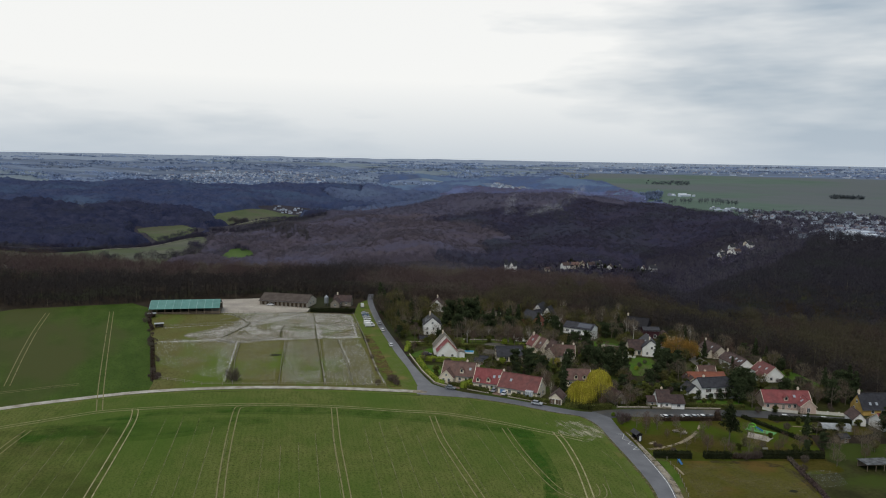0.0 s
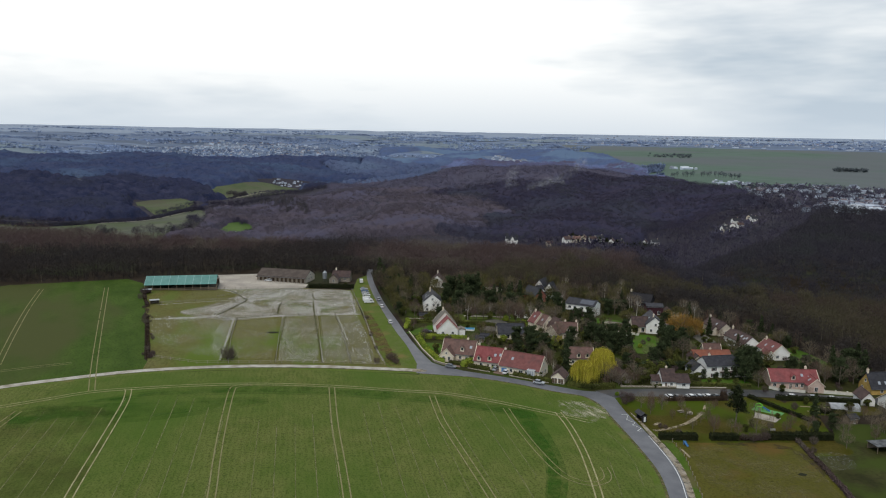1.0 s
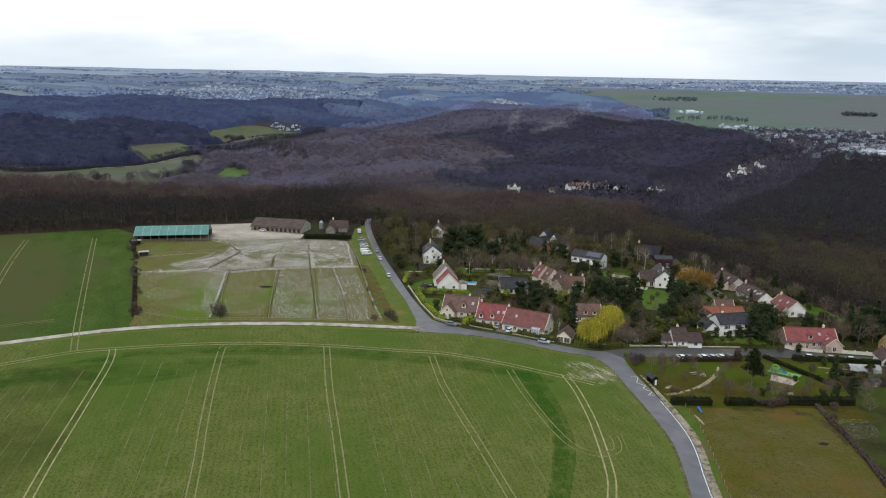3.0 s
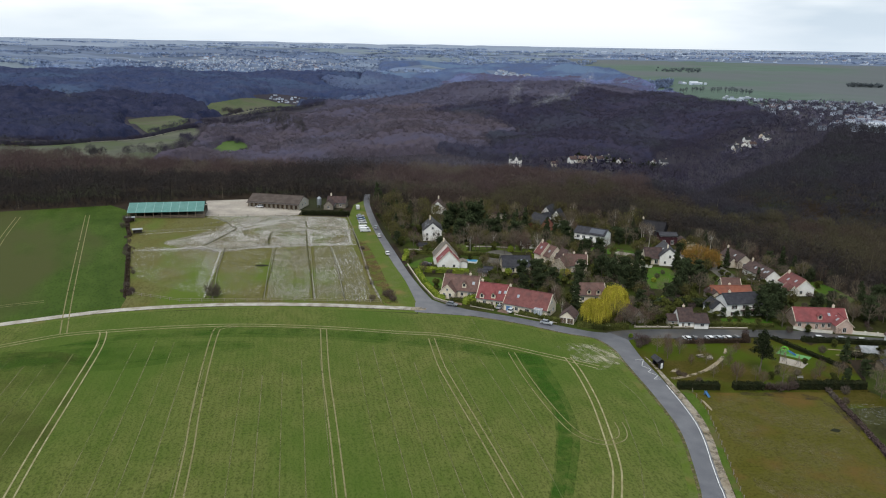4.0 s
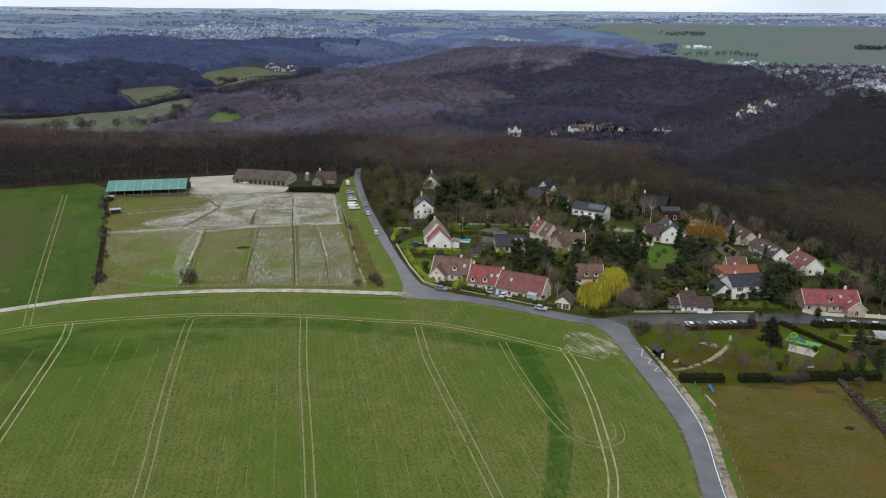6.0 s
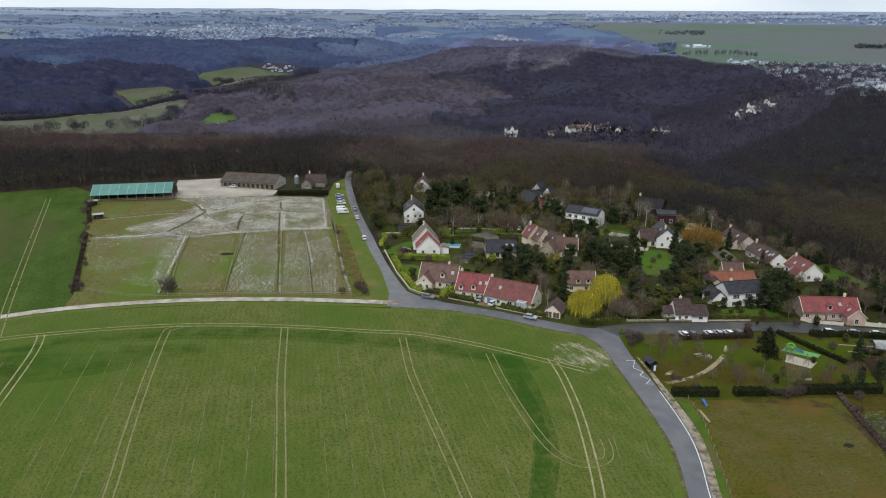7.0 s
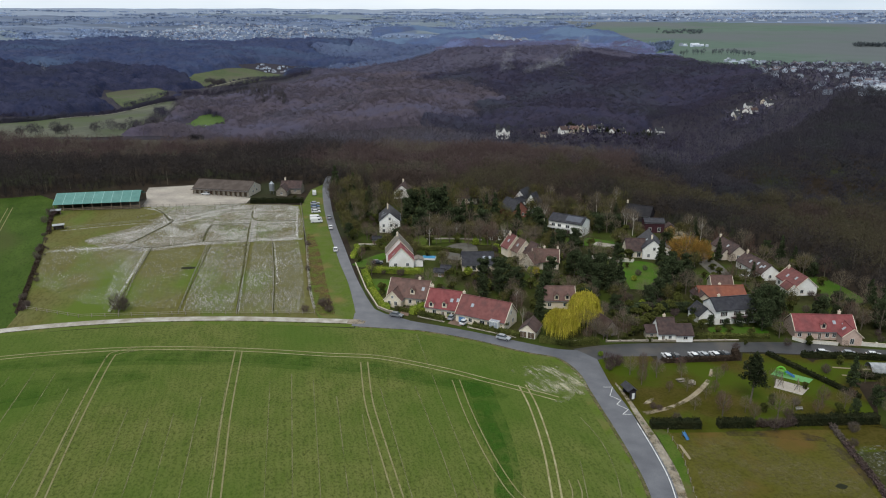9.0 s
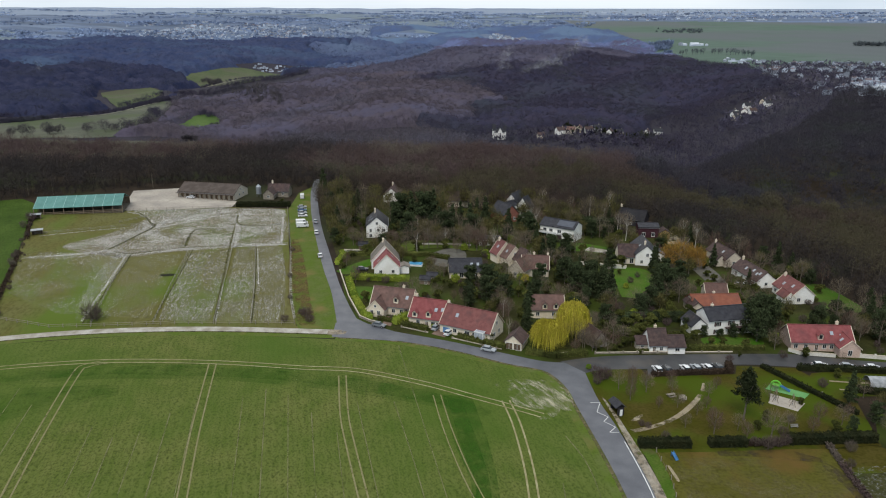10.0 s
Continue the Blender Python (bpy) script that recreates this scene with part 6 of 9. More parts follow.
h = house(-0.6, 290.0, 95, "white steep-gabled house with red tiled front roof")
block(h, I, 7.0, 9.0, 3.0, 7.7, "render_white", "tile_red", [("left", -2.2, 0.9, 1.1, 1.2), ("left", 2.2, 0.9, 1.1, 1.2)], (), (), [(1.0, 0.55, -1), (-1.2, 0.35, 1)])
block(h, pose(7.5, 0.6, 0), 8.0, 9.8, 3.4, 9.0, "render_white", "tile_grey", [("right", 0, 1.0, 1.2, 1.2)], (), [(2.0, 0.5, 9.9)])
block(h, pose(0.5, -6.3, 0), 4.0, 3.4, 2.3, 2.9, "render_white", "tile_grey")
h = house(-8.2, 338.9, 94, "tall white house with dark roof and gable windows")
block(h, I, 13, 8.7, 5.2, 8.8, "render_white", "slate", [("left", -2.6, 2.6, 1.0, 1.3), ("left", 0.6, 2.6, 1.0, 1.3), ("left", 2.8, 2.6, 1.2, 1.3), ("left", 0, 5.6, 1.0, 1.2), ("left", -2.6, 0.3, 1.2, 1.4), ("left", 2.6, 0.3, 1.2, 1.4)], (), [(2.5, 0.8, 10.2)], [(-3.5, 0.55, 1), (-2.0, 0.3, 1), (1.5, 0.35, 1)], (), None)
h = house(27.6, 289.6, 3, "low house with dark slate roof and glazed front")
block(h, I, 11.6, 9.2, 2.7, 6.0, "render_cream", "slate", [("front", -3.8, 0.4, 1.5, 1.9), ("front", -1.6, 0.4, 1.5, 1.9), ("front", 0.6, 0.4, 1.5, 1.9), ("front", 3.4, 0.9, 1.2, 1.2)], (), (), [(2.2, 0.5), (4.4, 0.5)])
h = house(44.4, 303.5, 118, "stepped house of narrow cream gables with brown roofs")
block(h, pose(3.6, 0.6, 0), 4.8, 7.6, 3.6, 7.9, "render_cream", "tile_russet", [("left", -1.6, 0.9, 1.1, 1.3), ("left", 0, 4.0, 1.0, 1.2)], (), [(1.5, 0.3, 8.8)], [(0, 0.5, 1)])
block(h, pose(-1.2, -0.6, 0), 4.6, 7.2, 3.2, 7.2, "render_cream", "tile_brown", [("left", 1.6, 0.9, 1.1, 1.3), ("left", 0, 3.8, 1.0, 1.2)], (), (), [(0.2, 0.45, 1)])
block(h, pose(-6.0, -3.0, 0), 4.8, 7.0, 3.0, 6.7, "stone_wall", "tile_old", [("left", -1.2, 0.9, 1.2, 1.3), ("left", 1.4, 0.9, 1.0, 1.3), ("left", 0, 3.5, 0.9, 1.1)])
h = house(53.2, 292.6, -6, "pale stone house with tiled roof and two dormers")
block(h, I, 9.6, 8.0, 3.0, 6.7, "stone_wall", "tile_brown", [("front", 1.0, 0.9, 1.1, 1.3), ("front", 3.4, 0.9, 1.1, 1.3)], [("front", -0.6, 1.0, 2.1)], [(-0.5, 0.3, 7.6), (4.4, 0.3, 7.6)], (), [(0.8, 0.15), (3.4, 0.15)])
block(h, pose(-5.0, -2.6, 0, 0, 0, 60), 8.0, 6.2, 3.0, 6.4, "stone_wall", "tile_brown", [("left", 0, 0.9, 1.1, 1.3)])
h = house(69.4, 339.4, -33, "modern white house with slate and solar roof")
block(h, I, 15.4, 8.6, 5.4, 7.6, "render_white", "slate", [("front", -5.6, 0.3, 2.0, 2.0), ("front", -2.8, 0.3, 2.2, 2.0), ("front", -5.4, 3.0, 1.6, 1.4), ("front", -2.6, 3.0, 1.6, 1.4), ("front", 4.6, 1.2, 1.8, 2.4), ("front", 1.2, 3.0, 1.8, 1.4), ("front", 1.2, 0.3, 1.8, 2.1)])
p_ = part("solar_panel", boxes((-3.6, 3.6, -1.7, 1.7, 0.0, 0.08)), M["solar"], h)
p_.matrix_local = on_roof(3.2, 0.5, 8.6, 5.4, 7.6)
part("balcony", boxes((-7.4, 2.4, -5.9, -4.35, 2.55, 2.75), (-7.4, 2.4, -5.95, -5.88, 2.75, 3.5)), M["white_paint"], h)
h = house(97.2, 311, 84, "pale house with grey slate roof and front gable")
block(h, I, 15, 7.8, 4.4, 7.8, "render_white", "slate", [("left", -1.6, 0.9, 1.0, 1.3), ("left", 1.8, 0.9, 1.0, 1.3), ("left", 0.4, 3.6, 1.0, 1.3)], (), [(-5, 0.4, 8.8)], [(-2, 0.5, 1)])
block(h, pose(-2.0, 6.4, 0, 0, 0, -86), 7.6, 8.4, 3.0, 6.6, "render_cream", "tile_old", [("front", -2, 0.4, 1.5, 2.0), ("front", 1, 0.4, 1.5, 2.0)])
block(h, pose(3.5, -5.6, 0), 9.0, 4.6, 2.5, 3.3, "render_white", "solar")
h = house(105.6, 363, -30, "black-roofed barn house with a white chimney")
block(h, I, 12, 8, 3.2, 6.8, "dark_clad", "black_roof", [("front", 0, 0.8, 1.4, 1.3)], (), [(-5.8, 0.4, 8.2)])
h = house(107.2, 344.5, -4, "dark modern house with flat-pitched roof")
block(h, I, 8.4, 7, 4.6, 5.6, "maroon_clad", "slate", [("front", -2, 0.6, 1.4, 1.8), ("front", 2, 0.6, 1.4, 1.8)])
block(h, pose(6.6, -2.4, 0, 0, 0, 90), 4.6, 4.2, 2.6, 4.0, "wood_clad", "tile_old")
h = house(128.6, 311, 101, "old terrace house with brown roof and grey walls")
block(h, I, 14, 7.2, 3.0, 5.9, "stone_wall", "tile_old", [("front", -4, 0.8, 1.0, 1.2), ("back", 3, 0.8, 1.0, 1.2), ("back", -1, 0.8, 1.0, 1.2), ("left", 0, 0.9, 1.2, 1.3)], [("back", 5, 1.0, 2.0)], [(6.4, 0.2, 6.8)], [(-2, 0.5, 1)])
block(h, pose(-3.0, 4.4, 0), 5.0, 4.0, 2.4, 4.4, "stone_wall", "tile_old")
h = house(131.6, 289.6, 101, "white-gabled terrace house with dark tiled roof")
block(h, I, 16, 7.4, 2.8, 5.7, "render_white", "tile_old", [("back", -5, 0.7, 1.2, 1.3), ("back", -1, 0.7, 1.2, 1.3), ("back", 3, 0.7, 1.2, 1.3), ("left", 0, 0.9, 1.2, 1.2)], [("back", 6, 1.0, 2.0)], [(6.8, 0.2, 6.9)], [(-5, 0.45, 1), (-2.4, 0.6, 1), (1.5, 0.45, 1), (-6.2, 0.6, 1)])
h = house(138.7, 273, 97, "white house with red tiled roof and big gable")
block(h, I, 12, 8.0, 3.0, 6.4, "render_white", "tile_russet", [("back", -4, 0.7, 1.4, 1.4), ("back", 0, 0.7, 1.4, 1.4), ("left", -1.5, 0.9, 1.2, 1.3)], [("back", 3, 1.2, 2.0)], [(5.0, 0.4, 7.2)], [(-2.4, 0.55, 1), (2, 0.4, 1)])
block(h, pose(-3.4, 4.6, 0), 5.0, 3.4, 2.3, 4.0, "render_white", "tile_russet")
h = house(107.6, 261.6, 3, "low building with bright orange tiled roof", "outbuilding")
block(h, I, 15.5, 7.6, 2.6, 4.9, "stone_wall", "tile_orange", [("front", -4, 0.9, 1.1, 1.2), ("front", 3, 0.9, 1.1, 1.2)], (), [(0, 0.3, 5.6)])
block(h, pose(-7.0, -1.5, 0, 0, 0, 90), 7, 4, 2.4, 4.0, "stone_wall", "tile_old")
h = house(111.6, 272, -4, "small outbuilding with a brown tiled roof", "outbuilding")
block(h, I, 7.2, 6.0, 2.4, 4.8, "stone_wall", "tile_brown", [("front", 0, 0.9, 1.1, 1.1)])
h = house(106.8, 245.2, 11, "long white two-storey house with dark slate roof")
block(h, I, 17.6, 7.8, 4.9, 7.5, "render_white", "slate", [("front", -6, 2.9, 1.1, 1.4), ("front", -1.6, 2.9, 1.1, 1.4), ("front", 2.2, 2.9, 1.1, 1.4), ("front", 5.0, 3.2, 0.6, 0.8), ("front", 7.4, 2.9, 1.1, 1.4), ("front", -6, 0.5, 1.2, 1.4), ("front", 2.0, 0.5, 1.2, 1.4), ("front", 7.2, 0.5, 1.2, 1.4)], [("front", -2, 1.1, 2.1)], [(-6, 0.2, 8.3)], [(6.5, 0.75)], (), "tile_old")
block(h, pose(-11.2, 0.4, 0, 0, 0, 90), 6.5, 5.0, 3.0, 5.2, "render_white", "slate", [("left", 0, 0.9, 1.1, 1.2)])
part("porch", boxes((-3.6, 5.4, -5.3, -3.95, 2.35, 2.5)), M["tile_old"], h)
h = house(80.4, 230.2, 2, "white cottage with steep brown tiled roof")
block(h, I, 5.0, 7.2, 2.5, 5.9, "render_white", "tile_old", [("front", 0.8, 0.8, 1.0, 1.1)], [("front", -1.2, 0.9, 2.0)], [(-0.2, 0.4, 6.7)], (), (), "render_white")
block(h, pose(5.0, -1.2, 0), 4.8, 5.8, 2.2, 4.3, "render_white", "tile_old", [("front", 0.2, 0.8, 1.3, 1.2)], (), (), (), (), "render_white")
block(h, pose(-4.0, 0.8, 0), 3.2, 4.6, 2.0, 3.3, "stone_wall", "tile_old", [("front", 0, 0.8, 0.9, 0.9)])
h = house(128.6, 234.4, -3, "pink rendered house with red tiled roof")
block(h, I, 17.6, 8.4, 2.8, 6.2, "render_pink", "tile_red", [("front", -7.4, 0.8, 1.2, 1.3), ("front", -4.6, 0.8, 1.1, 1.3), ("front", 0.6, 0.8, 1.1, 1.4), ("front", 2.6, 0.8, 1.1, 1.4)], [("front", -1.6, 1.0, 2.1)], [(5.2, 0.4, 7.3)], [(3.0, 0.5), (5.6, 0.35)], [(-0.6, 0.2)])
block(h, pose(6.2, -4.8, 0, 0, 0, 90), 6.0, 5.6, 2.6, 5.0, "render_pink", "tile_red", [("left", 0.0, 0.4, 1.2, 1.7)], (), (), [(0, 0.5, 1)])
h = house(52.2, 254.2, 0, "brown-roofed house with white dormers behind willows")
block(h, I, 10.6, 8.2, 3.0, 6.2, "render_cream", "tile_brown", [("front", -3, 0.9, 1.2, 1.3), ("front", 2, 0.9, 1.2, 1.3)], (), (), (), [(-0.8, 0.1), (2.6, 0.1)])
h = house(63.6, 232.6, 112, "small grey house with steep tiled roof")
block(h, I, 6.4, 4.4, 2.2, 4.6, "render_grey", "tile_old", [("front", 0, 0.9, 1.0, 1.2)])
h = house(47.6, 366, 120, "brick house with slate roof and white gable")
block(h, I, 11, 8, 3.6, 7.6, "brick_wall", "slate", [("left", -1.5, 0.9, 1.1, 1.3), ("left", 1.5, 0.9, 1.1, 1.3)])
block(h, pose(2.2, -5.6, 0, 0, 0, -75), 8, 6.5, 4.0, 7.6, "render_white", "slate", [("right", 0, 4.4, 1.0, 1.2)], (), (), (), [(0, 0.2)])
h = house(53.4, 377, 62, "white gabled house with slate roofs among bare trees")
block(h, I, 10, 8, 5.4, 10.2, "render_white", "slate", [("left", -1.2, 1.0, 1.0, 1.3), ("left", 1.4, 1.0, 1.0, 1.3), ("left", 0, 4.8, 1.0, 1.3)], (), [(2, 0.4, 9.8)], [(0, 0.5, 1)])
block(h, pose(-2.6, -6.0, 0), 6.4, 6.4, 4.8, 9.2, "render_white", "slate", [("left", 0, 1.0, 1.2, 1.4), ("left", 0, 4.4, 0.9, 1.2)])
h = house(-5.4, 397, 85, "white cottage with brown roof among trees")
block(h, I, 10, 8, 3.4, 7.0, "render_white", "tile_old", [("left", 0, 3.8, 1.6, 1.2), ("left", -2, 0.9, 1.1, 1.3)], (), [(3, 0.4, 8.2)])
h = house(25.5, 390, 0, "brown-roofed house hidden among tall trees")
block(h, I, 12, 8, 3, 6.6, "stone_wall", "tile_old", [("front", -3, 0.9, 1.1, 1.3), ("front", 2, 0.9, 1.1, 1.3)])
h = house(38.4, 328, 8, "low flat-roofed garage with pale walls", "garage")
block(h, I, 9, 5.5, 2.4, 2.9, "render_white", "slate", [("front", 1, 0.7, 1.2, 1.0)], [("front", -2.2, 2.2, 2.0)])
h = house(-62.4, 402, -4, "small stone farmhouse beside the stables")
block(h, I, 10.5, 7, 3.0, 5.8, "old_stone", "tile_old", [("front", 2.4, 1.0, 1.1, 1.2)], (), [(-3.5, 0.3, 7.3)])
block(h, pose(-3.2, -5.6, 0, 0, 0, 90), 7, 5.2, 2.6, 5.2, "old_stone", "tile_old", [("left", 0, 0.9, 1.2, 1.2)])
h = house(162.5, 231, 5, "house with ochre gable and dark slate roof")
block(h, I, 16, 7.6, 2.6, 7.4, "render_ochre", "slate", [("left", -1.5, 0.9, 1.1, 1.3), ("left", 0, 4, 1.0, 1.2), ("front", -4, 0.9, 1.2, 1.3), ("front", 0, 0.9, 1.2, 1.3)], (), [(-7.6, 0, 8.7)], [(-4.5, 0.3), (-2.0, 0.3)])
h = house(157, 214, 12, "low white house with red tiled roof")
block(h, I, 10, 7, 2.6, 5.2, "render_white", "tile_red", [("front", -2.5, 0.8, 1.1, 1.2), ("front", 1.5, 0.8, 1.1, 1.2)], [("front", 3.6, 1.0, 2.0)], [(3, 0.3, 6.0)])
h = house(147.4, 218, 84, "white gabled house with brown tiled roof")
block(h, I, 7, 4.4, 2.4, 4.7, "render_white", "tile_old", [("left", 0, 0.9, 1.2, 1.3)])


# ---------------------------------------------------------------- village trees and hedges
def tris(name, v, material, parent=None, label=""):
    return put(name, mesh_from(name, v, np.arange(len(v)).reshape(-1, 3), material), parent, label)


def limb(bm, a, b, r0, r1, seg=6):
    a, b = Vector(a), Vector(b)
    d = b - a
    m = Matrix.Translation((a + b) / 2) @ d.to_track_quat("Z", "Y").to_matrix().to_4x4()
    bmesh.ops.create_cone(bm, cap_ends=False, segments=seg, radius1=r0, radius2=r1, depth=d.length, matrix=m)


def tube(bm, pts, r, seg=6):
    """One bent pipe through the points."""
    rings = []
    for i, p in enumerate(pts):
        d = Vector(pts[min(i + 1, len(pts) - 1)]) - Vector(pts[max(i - 1, 0)])
        q = d.to_track_quat("Z", "Y")
        rings.append([bm.verts.new(Vector(p) + q @ Vector((r * math.cos(2 * math.pi * k / seg), r * math.sin(2 * math.pi * k / seg), 0))) for k in range(seg)])
    for a, b in zip(rings, rings[1:]):
        for k in range(seg):
            bm.faces.new((a[k], a[(k + 1) % seg], b[(k + 1) % seg], b[k]))
    return bm


def trunk_mesh(h, r, bough=5, spread=0.28, start=0.3):
    bm = bmesh.new()
    limb(bm, (0, 0, -0.4), (0.02 * h, 0, 0.45 * h), r, r * 0.65, 8)
    limb(bm, (0.02 * h, 0, 0.45 * h), (0.0, 0.02 * h, 0.82 * h), r * 0.65, r * 0.2)
    for i in range(bough):
        a = 2.4 * i + random.uniform(-0.4, 0.4)
        z0 = h * random.uniform(start, 0.55)
        e = (math.cos(a) * spread * h, math.sin(a) * spread * h, z0 + h * random.uniform(0.2, 0.36))
        limb(bm, (0.01 * h, 0, z0), e, r * 0.4, r * 0.12, 5)
    return bm


def crown_shoots(h, k, length, width, crown=0.34, low=0.25, up=0.9):
    one = np.array([0.0])
    return twigs(one, one, one, np.array([float(h)]), k, length, width, crown, low, up, 0)


def blob(n, rx, ry, rz, cz, size, seed=0.0, hollow=0.55, rough=0.35):
    """Leaves through an uneven rounded mass."""
    u = np.random.normal(size=(n, 3))
    u /= np.linalg.norm(u, axis=1)[:, None]
    bump = np.array([noise.noise((p[0] * 1.7 + seed, p[1] * 1.7, p[2] * 1.7)) + 0.6 * noise.noise((p[0] * 4 + seed, p[1] * 4, p[2] * 4)) for p in u])
    rad = np.random.uniform(hollow, 1, n) ** 0.6 * (1 + rough * bump)
    c = u * rad[:, None] * np.array([rx, ry, rz]) + np.array([0, 0, cz])
    e1 = np.random.normal(size=(n, 3)) * size
    e2 = np.random.normal(size=(n, 3)) * size
    return np.stack([c - e1 / 2, c + e1 / 2, c + e2], 1).reshape(-1, 3)


def spruce(n, h, r, size, seed):
    """An uneven conifer: boughs of different reach with gaps between them."""
    out = []
    for i in range(46):
        f = (i + random.uniform(0, 1)) / 46
        a = i * 2.4 + random.uniform(-0.5, 0.5)
        reach = r * (0.16 + 0.84 * f ** 0.8) * random.uniform(0.55, 1.12)
        z = h * (0.97 - 0.86 * f) + random.uniform(-0.3, 0.3)
        k = int(n / 46 * (0.4 + 1.1 * f))
        t = np.random.uniform(0.05, 1, k) ** 0.7
        wd = reach * 0.32 * (1.15 - t)
        c = np.stack([math.cos(a) * reach * t - math.sin(a) * np.random.normal(0, 1, k) * wd, math.sin(a) * reach * t + math.cos(a) * np.random.normal(0, 1, k) * wd, z - 0.22 * reach * t ** 1.5 + np.random.normal(0, 0.16, k)], 1)
        e1, e2 = np.random.normal(size=(k, 3)) * size, np.random.normal(size=(k, 3)) * size
        out.append(np.stack([c - e1 / 2, c + e1 / 2, c + e2 + [0, 0, -0.1]], 1).reshape(-1, 3))
    return np.concatenate(out)


def cloudy(h, r, n, size, k, low, seed):
    """A broad evergreen crown built of many uneven foliage pads."""
    out = []
    for i in range(k):
        f = random.uniform(low, 1)
        a = random.uniform(0, 2 * math.pi)
        d = r * random.uniform(0.1, 0.8) * math.sqrt(max(0.05, 1 - ((f - 0.55) / 0.55) ** 2))
        s = r * random.uniform(0.18, 0.44) * (1.25 - 0.5 * f)
        v = blob(n // k, s, s, s * 0.62, h * f - 0.3, size, seed + i, 0.45, 0.6)
        out.append(v + [math.cos(a) * d, math.sin(a) * d, 0])
    return np.concatenate(out)


def strands(n, h, r, size):
    """Long hanging willow shoots over a domed crown."""
    a = np.random.uniform(0, 2 * math.pi, n)
    f = np.random.uniform(0, 1, n) ** 0.42
    lump = 1 + 0.13 * np.sin(3 * a + 1) + 0.1 * np.sin(7 * a) + np.random.normal(0, 0.05, n)
    top = np.stack([r * f * lump * np.cos(a), r * f * lump * np.sin(a), h * (0.55 + 0.45 * np.sqrt(np.clip(1 - f ** 2, 0, 1))) + np.random.normal(0, 0.25, n)], 1)
    ln = np.random.uniform(0.15, 0.6, n) * h * (0.6 + 0.5 * f)
    bot = top + np.stack([0.12 * ln * np.cos(a), 0.12 * ln * np.sin(a), -ln], 1)
    bot[:, 2] = np.maximum(bot[:, 2], 0.5)
    s = np.random.normal(size=(n, 3)) * [1, 1, 0.1]
    s *= size / np.linalg.norm(s, axis=1)[:, None]
    return np.concatenate([np.stack([top - s, top + s, bot], 1), np.stack([top + s, top - s * 0.5, (top + bot) / 2 + s], 1)]).reshape(-1, 3)


def tree(kind_label, category, trunk, crown_v, bark, leaf, name="tree", group="village trees"):
    t = tagged(new(name), kind_label, category, group)
    part("trunk", trunk, M[bark], t)
    tris("crown", crown_v, M[leaf], t)
    return t


def plant(proto, x, y, s=1.0, turn=None):
    m = pose(x, y, gz(x, y) + 0.0, 0, 0, random.uniform(0, 360) if turn is None else turn)
    c = copy_thing(proto, m)
    c.scale = (s * random.uniform(0.9, 1.1), s * random.uniform(0.9, 1.1), s * random.uniform(0.92, 1.1))
    return c


def set_first(proto, x, y):
    proto.matrix_world = pose(x, y, gz(x, y))


bare_a = tree("bare grey-brown deciduous tree with fine twigs", "tree", trunk_mesh(11, 0.22), crown_shoots(11, 520, 1.8, 0.06, 0.40, 0.2, 0.8), "bark", "twig_grey")
set_first(bare_a, 13, 327)
bare_b = tree("bare reddish-brown tree with upright twigs", "tree", trunk_mesh(10, 0.2, 6, 0.22), crown_shoots(10, 480, 1.9, 0.065, 0.31, 0.15, 1.3), "bark", "twig_red")
set_first(bare_b, 33, 318)
bare_c = tree("bare tree veiled in greenish moss and ivy", "tree", trunk_mesh(9, 0.2), np.concatenate([crown_shoots(9, 480, 1.5, 0.07, 0.4), blob(700, 2.6, 2.6, 3.0, 5.0, 0.26, 2.0, 0.15, 0.7)]), "bark", "ivy_green")
set_first(bare_c, -25, 330)
birch = tree("slender bare tree with pale trunk", "tree", trunk_mesh(12, 0.16, 5, 0.14, 0.4), crown_shoots(12, 380, 1.5, 0.06, 0.18, 0.3, 1.2), "birch", "twig_grey")
set_first(birch, 94, 343)
shrub = tree("low bare garden shrub with brown twigs", "shrub", trunk_mesh(2.4, 0.07, 5, 0.3, 0.1), crown_shoots(2.4, 420, 0.7, 0.05, 0.5, 0.0, 0.8), "bark", "twig_brown", "shrub", "garden shrubs")
set_first(shrub, -6, 318)
fir = tree("dark green conifer with drooping tiers", "tree", trunk_mesh(13, 0.2, 0), spruce(7000, 14, 3.1, 0.27, 0), "bark", "conifer", "conifer", "village conifers")
set_first(fir, 23.5, 338)
cedar = tree("broad dark conifer with layered boughs", "tree", trunk_mesh(11, 0.24, 4), cloudy(11.5, 4.3, 7600, 0.25, 40, 0.14, 5.0), "bark", "conifer", "conifer", "village conifers")
set_first(cedar, 5, 330)
yew = tree("rounded evergreen bush of dark foliage", "shrub", trunk_mesh(3.0, 0.1, 3), cloudy(3.6, 2.1, 2600, 0.2, 12, 0.15, 1.0), "bark", "evergreen", "evergreen_bush", "garden evergreens")
set_first(yew, 36, 268)
laurel = tree("bright yellow-green garden bush", "shrub", trunk_mesh(2.0, 0.08, 3), blob(1500, 1.5, 1.4, 1.3, 1.25, 0.2, 6.0, 0.5, 0.4), "bark", "laurel", "green_bush", "garden bushes")
set_first(laurel, 9.5, 247)

